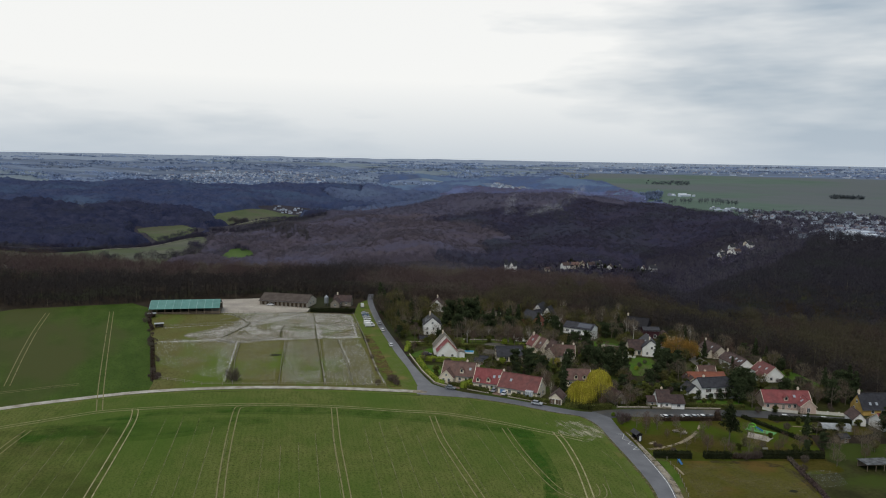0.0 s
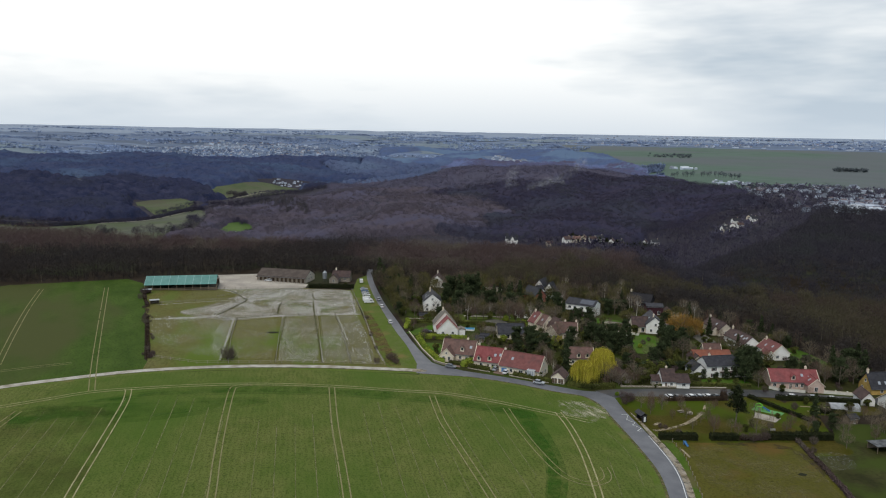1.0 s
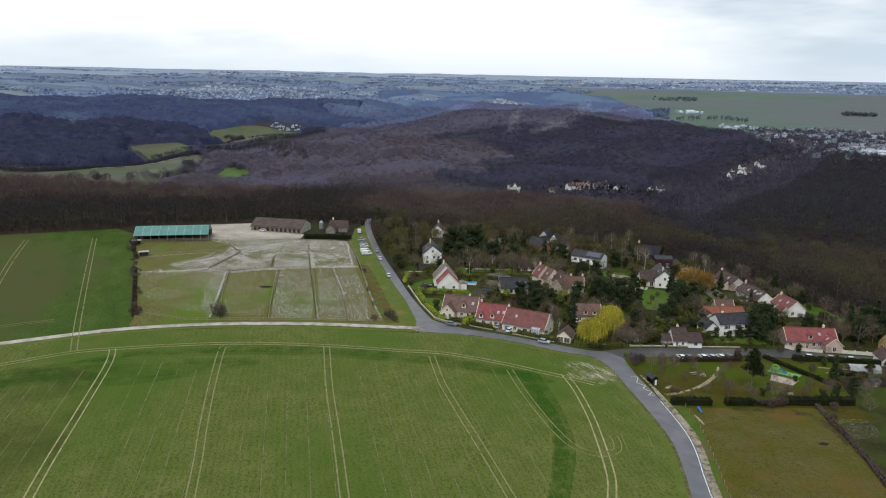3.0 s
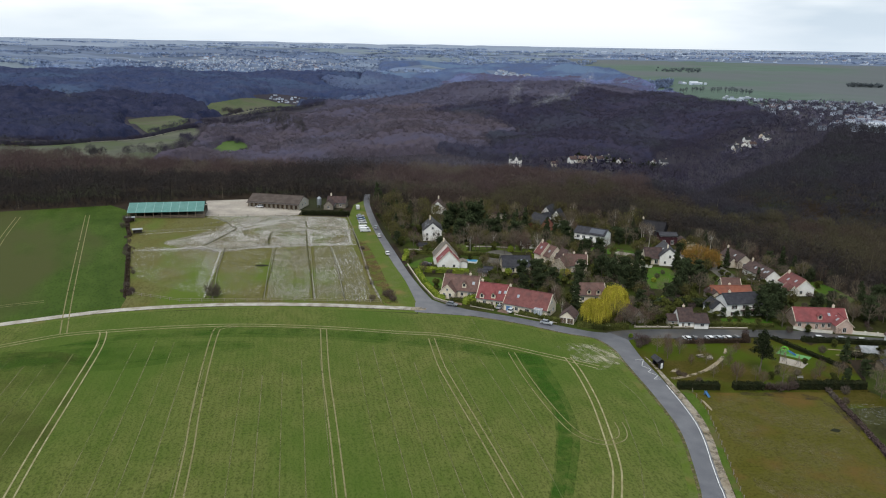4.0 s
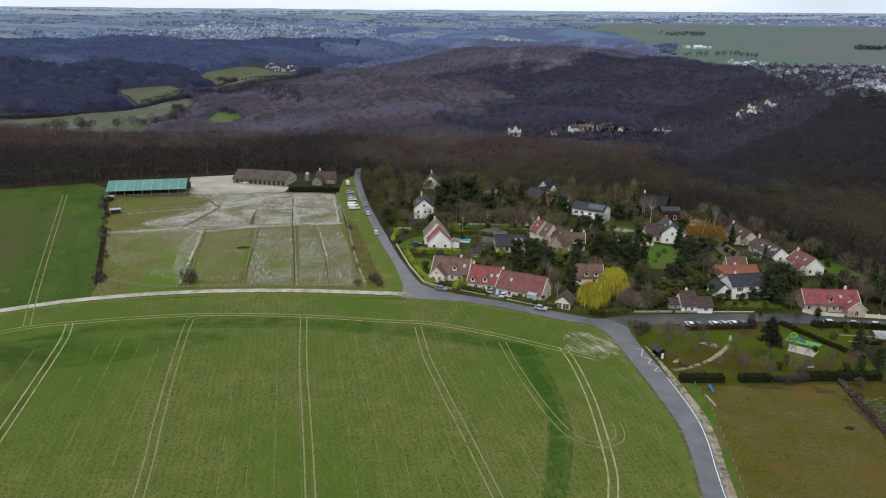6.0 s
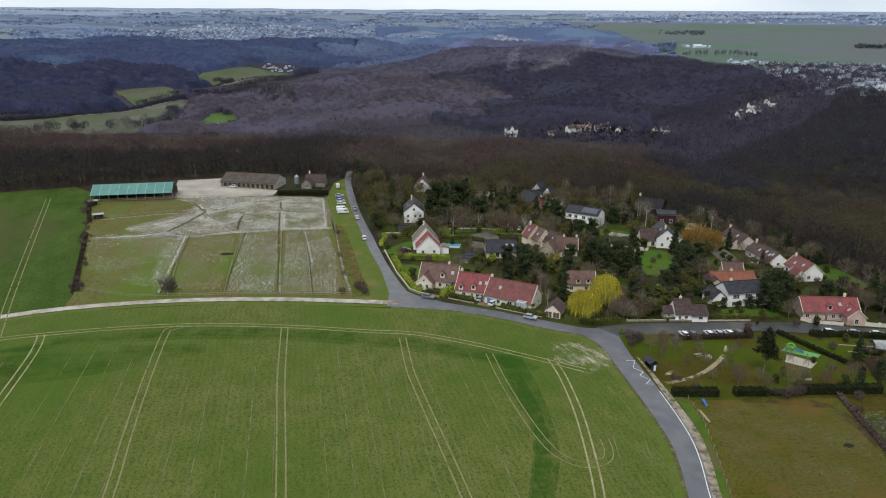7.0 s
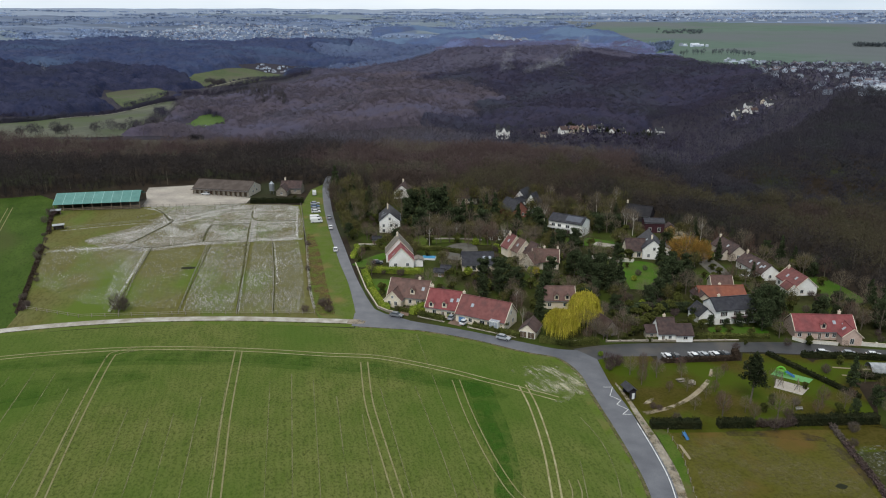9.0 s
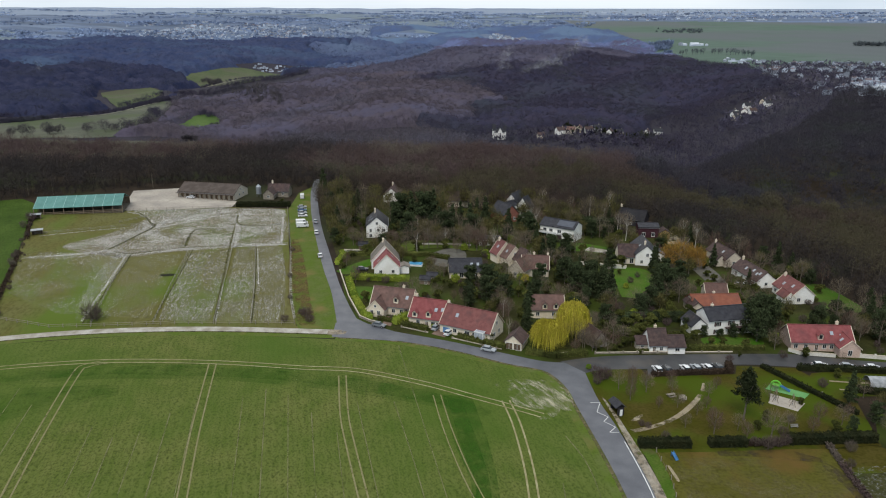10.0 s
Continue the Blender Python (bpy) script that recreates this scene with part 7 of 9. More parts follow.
for p_, spots in (
    (fir, [(18, 337, 0.95), (31, 338, 0.85), (27, 344, 0.9), (45, 240, 0.62), (74, 262, 0.75), (72, 268, 0.6), (90, 262, 0.7), (10, 352, 0.8), (38, 352, 0.75), (122, 304, 0.5), (121, 200, 0.5), (100, 303, 0.5), (97, 296, 0.55), (-20, 372, 0.7), (47, 338, 0.75), (66, 300, 0.6), (75, 276, 0.6), (148, 296, 0.55), (150, 240, 0.6)]),
    (cedar, [(31, 332, 1.0), (115, 241, 0.85), (34, 262, 0.62), (28, 258, 0.5), (92, 268, 0.6), (86, 258, 0.55), (67, 312, 0.7), (55, 334, 0.8), (68, 268, 0.7), (40, 266, 0.6), (34, 278, 0.55), (21, 330, 0.85), (0, 345, 0.8), (14, 341, 0.8), (112, 236, 0.7), (119, 244, 0.7), (82, 254, 0.5), (152, 205, 0.7), (122, 190, 0.42)]),
    (bare_a, [(-24, 350, 1), (-28, 360, 1.1), (-22, 339, 0.9), (-12, 318, 0.7), (-5, 325, 0.8), (-16, 352, 1.0), (5, 318, 0.6), (14, 320, 0.8), (20, 322, 0.8), (-34, 372, 1.1), (-36, 384, 1.2), (-30, 390, 1.2), (-18, 384, 1.1), (8, 388, 1.1), (16, 380, 1.2), (36, 372, 1.2), (63, 362, 1.0), (70, 366, 1.1), (84, 362, 1.1), (92, 366, 1), (120, 334, 1), (136, 316, 0.9), (148, 288, 0.9), (153, 270, 0.9), (158, 255, 0.9), (86, 340, 0.9), (58, 232.5, 0.75), (60, 228, 0.6), (46, 275, 0.7), (120, 262, 0.7), (115, 230.5, 0.6), (142, 244, 0.8), (147, 250, 0.8), (-4, 358, 1.1), (22, 352, 1.0), (46, 330, 0.8), (76, 350, 1.0), (100, 352, 0.9), (140, 290, 0.6), (122, 276, 0.6), (127, 268, 0.6), (101, 200, 0.5), (150, 195, 0.8), (138, 190, 0.5), (29, 319, 1.0), (33, 330, 1.0), (18, 331, 1.0), (7, 327, 0.9), (26, 336, 1.1), (61, 366, 1.1), (65, 296, 0.7), (73, 302, 0.7), (77, 284, 0.6), (31, 274, 0.6), (20, 286, 0.6), (57, 264, 0.7), (64, 256, 0.6), (36, 318, 0.9), (62.5, 286, 0.6)]),
    (bare_b, [(30, 322, 1), (35, 324, 0.9), (25, 314, 0.7), (16, 297, 0.5), (123, 287, 0.6), (24, 360, 1), (-12, 372, 1), (50, 372, 1), (78, 372, 1), (10, 366, 1), (130, 326, 0.9), (155, 286, 0.9), (62, 350, 0.9), (-2, 314, 0.6), (126, 300, 0.5), (139, 318, 0.8), (100, 276, 0.5)]),
    (bare_c, [(-27, 340, 1), (-21, 326, 0.9), (-30, 352, 1.1), (-26, 366, 1.2), (-33, 380, 1.2), (-23, 378, 1.1), (24, 330, 0.9), (8, 340, 1), (39, 316, 0.8), (56, 312, 0.7), (43, 280, 0.6), (2, 380, 1.2), (30, 384, 1.2), (56, 366, 1.1), (66, 372, 1.2), (22, 390, 1.2), (-14, 394, 1.2), (38, 340, 0.9), (62, 318, 0.5), (12, 331, 1.0), (17, 326, 0.9), (27, 327, 1.0), (37, 333, 1.0), (43, 345, 1.1), (66, 356, 1.1), (74, 354, 1.1), (48, 372, 1.0), (40, 364, 1.0), (33, 356, 1.0), (3, 336, 0.9)]),
    (birch, [(52, 297, 0.75), (98, 378, 1.1), (88, 374, 1), (66, 376, 1.1), (12, 338, 0.9), (9, 335, 0.9), (39, 234, 0.6)]),
    (shrub, [(-12, 313, 1), (-2, 317, 1.1), (3, 315, 1), (-14, 320, 1.1), (60, 211, 1.6), (61.5, 209.5, 1.5), (63, 211, 1.3), (99, 222, 1), (115, 225, 1.2), (111, 252, 1), (0.5, 246, 0.9), (4, 247, 0.8), (118, 208, 1.2), (102, 190, 1), (-2, 249, 0.8), (141, 262, 1.3), (144, 263, 1.3), (126, 262, 1.1), (59.6, 207, 1.2)]),
    (yew, [(41, 272, 1.1), (45, 268, 1.2), (38, 257, 1), (44, 250, 0.9), (47, 262, 1.3), (30, 268, 1.1), (70, 250, 1.1), (74, 248, 1.2), (79, 247, 1.1), (84, 248, 1), (88, 250, 1.1), (68, 240, 1.1), (72, 236, 1), (94, 247, 1), (92, 256, 1.2), (96, 268, 1.1), (98, 292, 1.1), (62, 262, 1.2), (65, 280, 1.2), (70, 288, 1.2), (60, 284, 1.3), (55, 270, 1.2), (80, 308, 1), (75, 316, 1.1), (62, 345, 1), (84, 344, 1.2), (88, 347, 1.2), (92, 350, 1.1), (80, 345, 1), (97, 232, 0.8), (101, 234, 0.7), (107, 231, 0.8), (94, 236, 0.9), (90, 233, 0.9), (26, 272, 1), (22, 276, 0.8), (18, 281, 0.7), (40, 286, 1), (36, 292, 0.9), (60, 300, 1), (-15, 307, 0.7), (124, 283, 1), (127, 276, 1), (116, 292, 0.8), (150, 277, 1), (103, 225.5, 0.4), (96.5, 190.5, 0.8), (122, 226, 0.8), (116, 286, 0.9), (113, 300, 0.9), (118, 302, 0.8), (146, 213, 0.8), (125, 214, 0.7), (128, 209, 0.6), (108, 198.5, 0.6), (137, 208, 0.9), (-58, 386, 0.6)]),
    (laurel, [(11, 249, 1.2), (12.5, 251, 1.2), (8.5, 244.5, 0.7), (17, 240.6, 0.6), (24, 281, 1.1), (31, 279, 1), (46, 295, 0.9), (47, 285, 0.9), (38, 308, 0.9), (36, 312, 1), (28, 318, 1), (59, 216, 0.5), (115, 322, 1), (118, 318, 1.1), (98, 230, 0.6)]),
):
    for x, y, s in spots:
        plant(p_, x, y, s * (1.25 if p_ in (fir, cedar) and s < 0.9 else 1.0))

# undergrowth between the houses
HOUSE_SPOTS = [(o.location.x, o.location.y, 8.0 if o.get("category") == "house" else 5.0) for o in scene.objects if o.get("category") == "house"]
GARDENS = [(-5, 250), (20, 236.5), (38, 228), (54, 223.4), (77, 229), (102, 230), (119, 231), (144, 228), (168, 228), (160, 270), (152, 300), (130, 332), (106, 370), (48, 384), (4, 396), (-30, 398), (-40, 388), (-21.5, 312), (-10, 264)]
OPEN = [[(79, 264), (90, 265), (95.5, 283), (95, 299), (84, 299), (81, 284)], [(-20, 288), (-9, 306), (-4, 300), (-12, 285)], [(-13, 276), (-6, 260), (-1, 260), (-4, 276)], [(146, 258), (160, 258), (156, 287), (146, 284)],
        [(94, 230), (113, 231), (113, 240), (96, 240)], [(65, 322), (85, 317), (87, 327), (70, 333)], [(10, 296), (24, 294), (32, 306), (31, 321), (14, 319)], [(60, 262), (80, 262), (80, 268), (62, 268)], [(113, 283), (122, 282), (122, 315), (110, 316)], [(16, 236), (23, 233), (25, 240), (18, 243)]]


def garden_spots(n, keep, y0=0.0, y1=999.0):
    got = []
    tries = 0
    while len(got) < n and tries < 40 * n:
        tries += 1
        x, y = random.uniform(-42, 168), random.uniform(max(224, y0), min(398, y1))
        if not bool(inside(x, y, GARDENS)) or any(bool(inside(x, y, p)) for p in OPEN):
            continue
        if any(math.hypot(x - a, y - b) < r * keep for a, b, r in HOUSE_SPOTS):
            continue
        if keep > 0.88 and any(abs(x - a) < 8 and -17 < y - b < 4 for a, b, r in HOUSE_SPOTS):
            continue
        got.append((x, y))
    return got


for p_, n, keep, s0, s1, y0, y1 in ((bare_a, 60, 0.95, 0.5, 0.85, 235, 345), (bare_b, 34, 0.95, 0.4, 0.8, 240, 345), (bare_c, 36, 0.95, 0.5, 0.85, 250, 345), (bare_c, 10, 0.9, 0.8, 1.1, 320, 350),
                                    (yew, 130, 0.85, 0.45, 1.2, 226, 350), (shrub, 130, 0.8, 0.7, 1.7, 226, 360), (laurel, 16, 0.85, 0.5, 1.0, 226, 340), (cedar, 24, 1.05, 0.4, 0.75, 240, 370), (fir, 10, 1.05, 0.5, 0.85, 300, 385), (birch, 12, 1.0, 0.7, 1.1, 300, 392)):
    for x, y in garden_spots(n, keep, y0, y1):
        plant(p_, x, y, random.uniform(s0, s1))
for x, y, s in ((62, 227, 0.5), (66, 226, 0.45), (69, 229, 0.5), (57, 226, 0.5), (72, 233, 0.55), (64, 240, 0.6), (70, 242, 0.6)):
    plant(bare_b if int(x) % 2 else bare_a, x, y, s)
for x, y, s in ((64, 228, 0.8), (68, 227, 0.7), (71, 230, 0.9), (60, 233, 0.9), (74, 231, 0.8)):
    plant(yew, x, y, s)

wil = tree("yellow weeping willow with hanging shoots", "tree", trunk_mesh(8, 0.35, 6, 0.3), np.concatenate([strands(3000, 9.0, 4.6, 0.05), strands(1300, 7.0, 5.4, 0.05) , crown_shoots(9.6, 900, 1.5, 0.06, 0.46, 0.3, 0.2), blob(2600, 4.7, 4.7, 3.9, 5.0, 0.2, 2.0, 0.6, 0.45)]), "bark", "willow", "willow_tree", "willows")
set_first(wil, 49.4, 228.4)
w2 = copy_thing(wil, pose(57.8, 236.6, gz(57.8, 236.6), 0, 0, 130))
w2.scale = (0.92, 0.92, 1.22)
wil.scale = (0.93, 0.93, 0.95)
for p_, x, y, s in ((shrub, 86, 284, 1.2), (shrub, 90, 290, 1.0), (laurel, 83.4, 279, 0.7), (bare_a, 92, 279, 0.5), (yew, 84, 293, 0.6), (bare_b, 66, 230, 0.7), (bare_a, 69, 233, 0.7), (bare_a, 63, 226.6, 0.6)):
    plant(p_, x, y, s)
for p_, x, y, s in ((yew, 92.5, 186.4, 0.7), (yew, 110.5, 186, 0.8), (bare_b, 88.5, 182, 0.55), (bare_b, 105, 185.5, 0.5), (bare_a, 113.5, 189, 0.5), (shrub, 97.6, 184, 1.1), (bare_b, 83.6, 190.5, 0.4), (bare_b, 78.6, 207.6, 0.5), (bare_b, 68, 205, 0.45), (shrub, 67.4, 186.2, 0.7)):
    plant(p_, x, y, s)
plant(bare_b, 61.5, 231, 0.75)
plant(bare_a, 59.5, 228.5, 0.6)
ora = tree("spreading tree with orange winter twigs", "tree", trunk_mesh(8, 0.3, 7, 0.34, 0.15), np.concatenate([crown_shoots(8, 1700, 1.5, 0.065, 0.54, 0.05, 0.9), crown_shoots(9, 700, 1.3, 0.065, 0.40, 0.3, 1.0)]), "bark", "orange_twig", "orange_tree")
set_first(ora, 108.4, 302)
ora.scale = (1.75, 1.6, 1.3)
plant(ora, 114.5, 300.5, 1.05)
pine = tree("tall dark pine with bare lower trunk", "tree", trunk_mesh(12, 0.22, 6, 0.2, 0.3), np.concatenate([cloudy(11.0, 3.0, 4300, 0.22, 44, 0.46, 3.0), blob(600, 1.4, 1.4, 2.8, 8.4, 0.26, 3, 0.2, 0.7), blob(160, 0.8, 0.8, 1.2, 11.4, 0.3, 3, 0.3, 0.8)]), "bark", "pine", "pine_tree")
set_first(pine, 91, 190.6)
pine.scale = (1.15, 1.15, 1.1)
fors = tree("yellow flowering bush in a garden", "shrub", trunk_mesh(3, 0.08, 4), blob(700, 1.2, 1.2, 1.7, 2.0, 0.24, 4.4, 0.4, 0.5), "bark", "forsythia", "flowering_bush")
set_first(fors, 48.5, 281)
for x, y, s in ((77, 196, 0.34), (77.6, 202.9, 0.36), (72.3, 195.5, 0.34), (80.7, 192.7, 0.34), (71.2, 203.3, 0.5), (66.2, 199.1, 0.5), (72, 207, 0.42), (90, 206.2, 0.34), (81.8, 184, 0.66), (86.3, 201.2, 0.38), (94.7, 183.3, 0.6), (108.9, 190.7, 0.55), (76, 186.6, 0.36), (64.5, 204.5, 0.5), (69, 209, 0.45), (100, 187, 0.4), (84, 196, 0.34), (88, 186, 0.4)):
    plant(bare_a if int(x) % 3 else bare_b, x, y, s * 1.1)


def hedge(pts, w, h, leaf, label, name="hedge", dens=26, size=0.2, core=0.9):
    """A clipped hedge: a dense dark core with leaves standing out of it."""
    p = np.array(pts, float)
    seg = np.linalg.norm(np.diff(p, axis=0), axis=1)
    tot = seg.sum()
    cum = np.r_[0, np.cumsum(seg)]
    n = int(tot * (w + 2 * h) * dens)
    t = np.random.uniform(0, tot, n)
    cx, cy = np.interp(t, cum, p[:, 0]), np.interp(t, cum, p[:, 1])
    i = np.clip(np.searchsorted(cum, t) - 1, 0, len(seg) - 1)
    d = np.diff(p, axis=0)[i] / seg[i][:, None]
    q = np.random.uniform(0, w + 2 * h, n)
    off = np.where(q < h, -w / 2, np.where(q > h + w, w / 2, q - h - w / 2)) + np.random.normal(0, 0.07, n)
    top = h * (1 + 0.05 * np.sin(t * 1.3) + 0.04 * np.sin(t * 3.7))
    z = np.where(q < h, q, np.where(q > h + w, q - h - w, top)) + np.random.normal(0, 0.06, n)
    x, y = cx - d[:, 1] * off, cy + d[:, 0] * off
    c = np.c_[x, y, land(x, y) + np.clip(z, 0.05, None)]
    e1, e2 = np.random.normal(size=(n, 3)) * size, np.random.normal(size=(n, 3)) * size
    ob = tagged(new(name), label, "hedge", "hedges")
    ob.location = (p[0, 0], p[0, 1], gz(*p[0]))
    o = np.array(ob.location)
    tris("foliage", np.stack([c - e1 / 2, c + e1 / 2, c + e2], 1).reshape(-1, 3) - o, M[leaf], ob)
    bm = bmesh.new()
    for a, b in zip(pts, pts[1:]):
        dx, dy = b[0] - a[0], b[1] - a[1]
        ln = math.hypot(dx, dy)
        m = pose((a[0] + b[0]) / 2 - o[0], (a[1] + b[1]) / 2 - o[1], gz((a[0] + b[0]) / 2, (a[1] + b[1]) / 2) - o[2] + h * core / 2, 0, 0, math.degrees(math.atan2(dy, dx)))
        bmesh.ops.create_cube(bm, size=1, matrix=m @ Matrix.Diagonal((ln, w * core, h * core, 1)))
    bmesh.ops.subdivide_edges(bm, edges=bm.edges, cuts=3, use_grid_fill=True)
    for v in bm.verts:
        v.co += Vector((random.uniform(-0.06, 0.06), random.uniform(-0.06, 0.06), random.uniform(-0.06, 0.06)))
    part("core", bm, M[leaf], ob)
    return ob


hedge([(63.2, 178.4), (74.8, 178.8)], 2.2, 1.9, "hedge_dark", "clipped dark hedge along the green")
hedge([(79, 179.2), (87.6, 179.7)], 2.0, 1.9, "hedge_dark", "clipped dark hedge with a thin brown end")
hedge([(87.6, 179.7), (97, 180.6)], 1.6, 1.1, "hedge_brown", "thin bare brown stretch of hedge", core=0.6)
hedge([(97.5, 181), (118, 182.6)], 2.2, 2.1, "hedge_dark", "long clipped dark hedge at the playground")
hedge([(75, 212.6), (97, 215.4)], 1.4, 1.2, "hedge_brown", "brown bare hedge behind parked cars")
hedge([(96.6, 214.6), (97.4, 219)], 1.6, 1.9, "hedge_brown", "brown bare hedge at the end of parking")
hedge([(-13, 282.4), (8, 281.0)], 2.4, 1.9, "laurel", "thick yellow-green hedge between two gardens", dens=30)
hedge([(-13.4, 281), (-9.6, 265), (-6.6, 255), (-4.2, 248.6), (-2.4, 246.6)], 1.9, 1.5, "laurel", "yellow-green hedge inside the roadside wall")
hedge([(-19.5, 297), (-18, 306), (-19.5, 309)], 1.6, 2.0, "laurel", "yellow-green hedge by the lane")
hedge([(-18, 309), (14, 309.6), (22, 306)], 1.4, 1.6, "evergreen", "green hedge along a back garden")
hedge([(7.4, 242.2), (15.2, 238.4)], 2.0, 1.5, "evergreen", "green hedge before the red-roofed row")
hedge([(5.2, 242.9), (8.8, 247.2)], 2.0, 2.3, "laurel", "tall yellow-green hedge between two front gardens")
hedge([(24, 234.0), (37.4, 227.2)], 1.7, 1.5, "evergreen", "green hedge before the row houses")
hedge([(0, 246.5), (5.4, 244)], 1.2, 1.2, "evergreen", "green hedge around a front garden")
hedge([(43, 224.6), (51, 222.4), (60, 224.6)], 1.8, 1.6, "evergreen", "green roadside hedge under willows")
hedge([(65, 236), (76, 236.6)], 2.2, 3.0, "evergreen", "tall green garden hedge")
hedge([(-78, 378), (-53, 381)], 2.4, 2.2, "hedge_dark", "dark evergreen hedge beside the farmhouse")
hedge([(106.6, 219), (113.4, 206), (120, 194)], 1.1, 1.2, "hedge_dark", "dark hedge between playground and gardens")
hedge([(116, 218.0), (131, 217.4), (145, 216.4)], 1.5, 1.6, "hedge_dark", "low dark hedge beside the street")
hedge([(126, 206), (134, 204)], 1.6, 1.6, "hedge_dark", "short dark hedge in a garden")
hedge([(106, 180), (105.2, 171), (104.6, 161), (103.4, 148), (99, 122)], 1.1, 1.0, "twig_brown", "bare brown boundary hedge of the meadow", core=0.4)
hedge([(84, 227.8), (74, 227)], 0.8, 0.9, "evergreen", "low green hedge before a cottage")
hedge([(86, 252.4), (100, 254)], 2.0, 2.2, "evergreen", "evergreen hedge behind a white house")
hedge([(119, 282), (130, 279)], 1.2, 1.6, "evergreen", "green hedge before the terrace")
_line = smooth([(-161, 353), (-148, 322), (-134, 288), (-120, 252), (-114, 240)], 9)
hedge([(-160, 351), (-152, 332), (-146, 320)], 1.3, 1.0, "hedge_brown", "scrubby brown hedge between field and paddock", dens=9, size=0.26, core=0.3)
hedge([(-140, 303), (-134, 288), (-127, 270), (-120, 252), (-115, 239)], 1.1, 1.0, "hedge_brown", "scrubby brown hedge between field and paddock", dens=9, size=0.26, core=0.3)
for k in range(52):
    x, y = _line[random.randrange(len(_line))]
    plant(shrub, x + random.gauss(0, 0.7), y + random.gauss(0, 1.5), random.choice((0.35, 0.45, 0.5, 0.6, 0.7, 0.9, 1.1)))
hedge([(96, 229.6), (112, 230.6)], 1.2, 1.2, "evergreen", "green hedge behind a white fence")
hedge([(68, 247), (80, 250), (95, 250.6)], 3.0, 2.6, "conifer", "dark evergreen hedge behind the cottages")
hedge([(74, 356), (85, 353), (96, 349)], 4.5, 5.2, "conifer", "tall dark evergreen hedge behind a white house")
hedge([(88, 229.2), (101, 230)], 1.4, 1.5, "evergreen", "clipped green hedge behind a kerb wall")
for p_, spots in ((fir, ((-36, 380, 0.95), (-31, 364, 0.85), (-39.5, 396, 1.1), (-26, 347, 0.7), (-20, 358, 0.8), (-30, 392, 1.0))), (cedar, ((-33, 372, 0.8), (-28, 354, 0.65), (-23, 336, 0.55), (1, 346, 1.35), (11, 340, 1.4)  , (157, 246, 1.0), (149, 238, 0.8), (113.6, 184.5, 0.42), (97, 238, 0.34), (101.5, 237, 0.3), (106, 238.5, 0.36), (109.5, 240, 0.3), (93, 243, 0.36), (137, 242, 0.5), (143, 246, 0.6), (64, 272, 0.9), (29, 274, 0.8), (35.5, 271, 0.8), (60, 246, 0.7))),
                  (fir, ((6, 345, 1.3), (15.5, 343, 1.3))) ,
                  (bare_a, ((122, 184, 0.6), (127, 190, 0.65), (134, 186, 0.6), (141, 195, 0.65), (146, 203, 0.6), (133, 200, 0.55), (138, 179, 0.6), (119, 176, 0.55), (150, 188, 0.7), (143, 184, 0.6), (126, 203, 0.5), (156, 198, 0.7), (136, 193, 0.6), (148, 178, 0.7), (159, 186, 0.7), (130, 222, 0.35), (148, 236, 0.8), (154, 242, 0.9), (143, 252, 0.8), (152, 250, 0.9))),
                  (fir, ((150, 246, 0.9), (159, 240, 1.0), (163, 252, 1.0), (155, 256, 0.8))),
                  (bare_b, ((124, 194, 0.55), (131, 182, 0.5), (145, 191, 0.6), (152, 196, 0.6), (139, 203, 0.5), (117, 193, 0.4))),
                  (bare_c, ((128, 198, 0.5), (148, 198, 0.55), (138, 189, 0.5), (147, 243, 0.8))),
                  (yew, ((86, 236, 0.8), (92, 240, 0.9), (99, 243, 0.9), (104, 242, 0.8), (80, 240, 1.0), (76, 243, 1.1), (112, 246, 1.0), (108, 250, 0.9), (122, 250, 0.9), (128, 252, 1.0), (134, 249, 0.8), (119, 256, 1.0)))):
    for x, y, s in spots:
        plant(p_, x, y, s)
for x, y, s in ((-85.1, 240.5, 2.7), (-84.0, 241.4, 1.8)):
    plant(shrub, x, y, s)
for p_, x, y, s in ((cedar, 92.4, 269.5, 1.0), (fir, 90.6, 266, 0.75), (cedar, 96.6, 272, 0.85), (fir, 72.2, 265.5, 0.95), (cedar, 69.6, 273.5, 0.95), (fir, 66.5, 278, 0.8), (cedar, 62.3, 281.5, 0.8), (cedar, 52.7, 276.5, 0.7), (fir, 57, 302, 0.8), (cedar, 61.4, 311, 0.8), (bare_a, 48.5, 287, 0.8),
                  (fir, 126.8, 281.6, 0.5), (cedar, 112.6, 240.6, 1.0), (bare_b, 127.5, 279, 0.6), (fir, 46.6, 252, 0.8), (bare_a, 102, 268, 0.6), (bare_b, 99.5, 259, 0.55), (bare_a, 52.4, 267, 0.75), (birch, 96.2, 336, 1.1), (bare_c, -7, 387, 0.85), (bare_a, -2, 386, 0.9), (bare_a, 30, 320, 0.8), (bare_a, 24, 322.6, 0.85), (bare_b, 35, 316, 0.8), (birch, 38.6, 250.6, 0.7)):
    plant(p_, x, y, s)
plant(shrub, -21.9, 246.6, 1.8)
plant(shrub, -23.6, 248.6, 1.3)
plant(shrub, -20.6, 243.4, 1.2)
for x, y, s in ((89.5, 179.4, 1.2), (92, 178.6, 1.5), (94.5, 179.2, 1.3), (96.4, 180, 1.2), (66, 187, 0.8), (70, 181, 1.1), (107, 172, 0.9), (110, 178, 1.3)):
    plant(shrub, x, y, s)
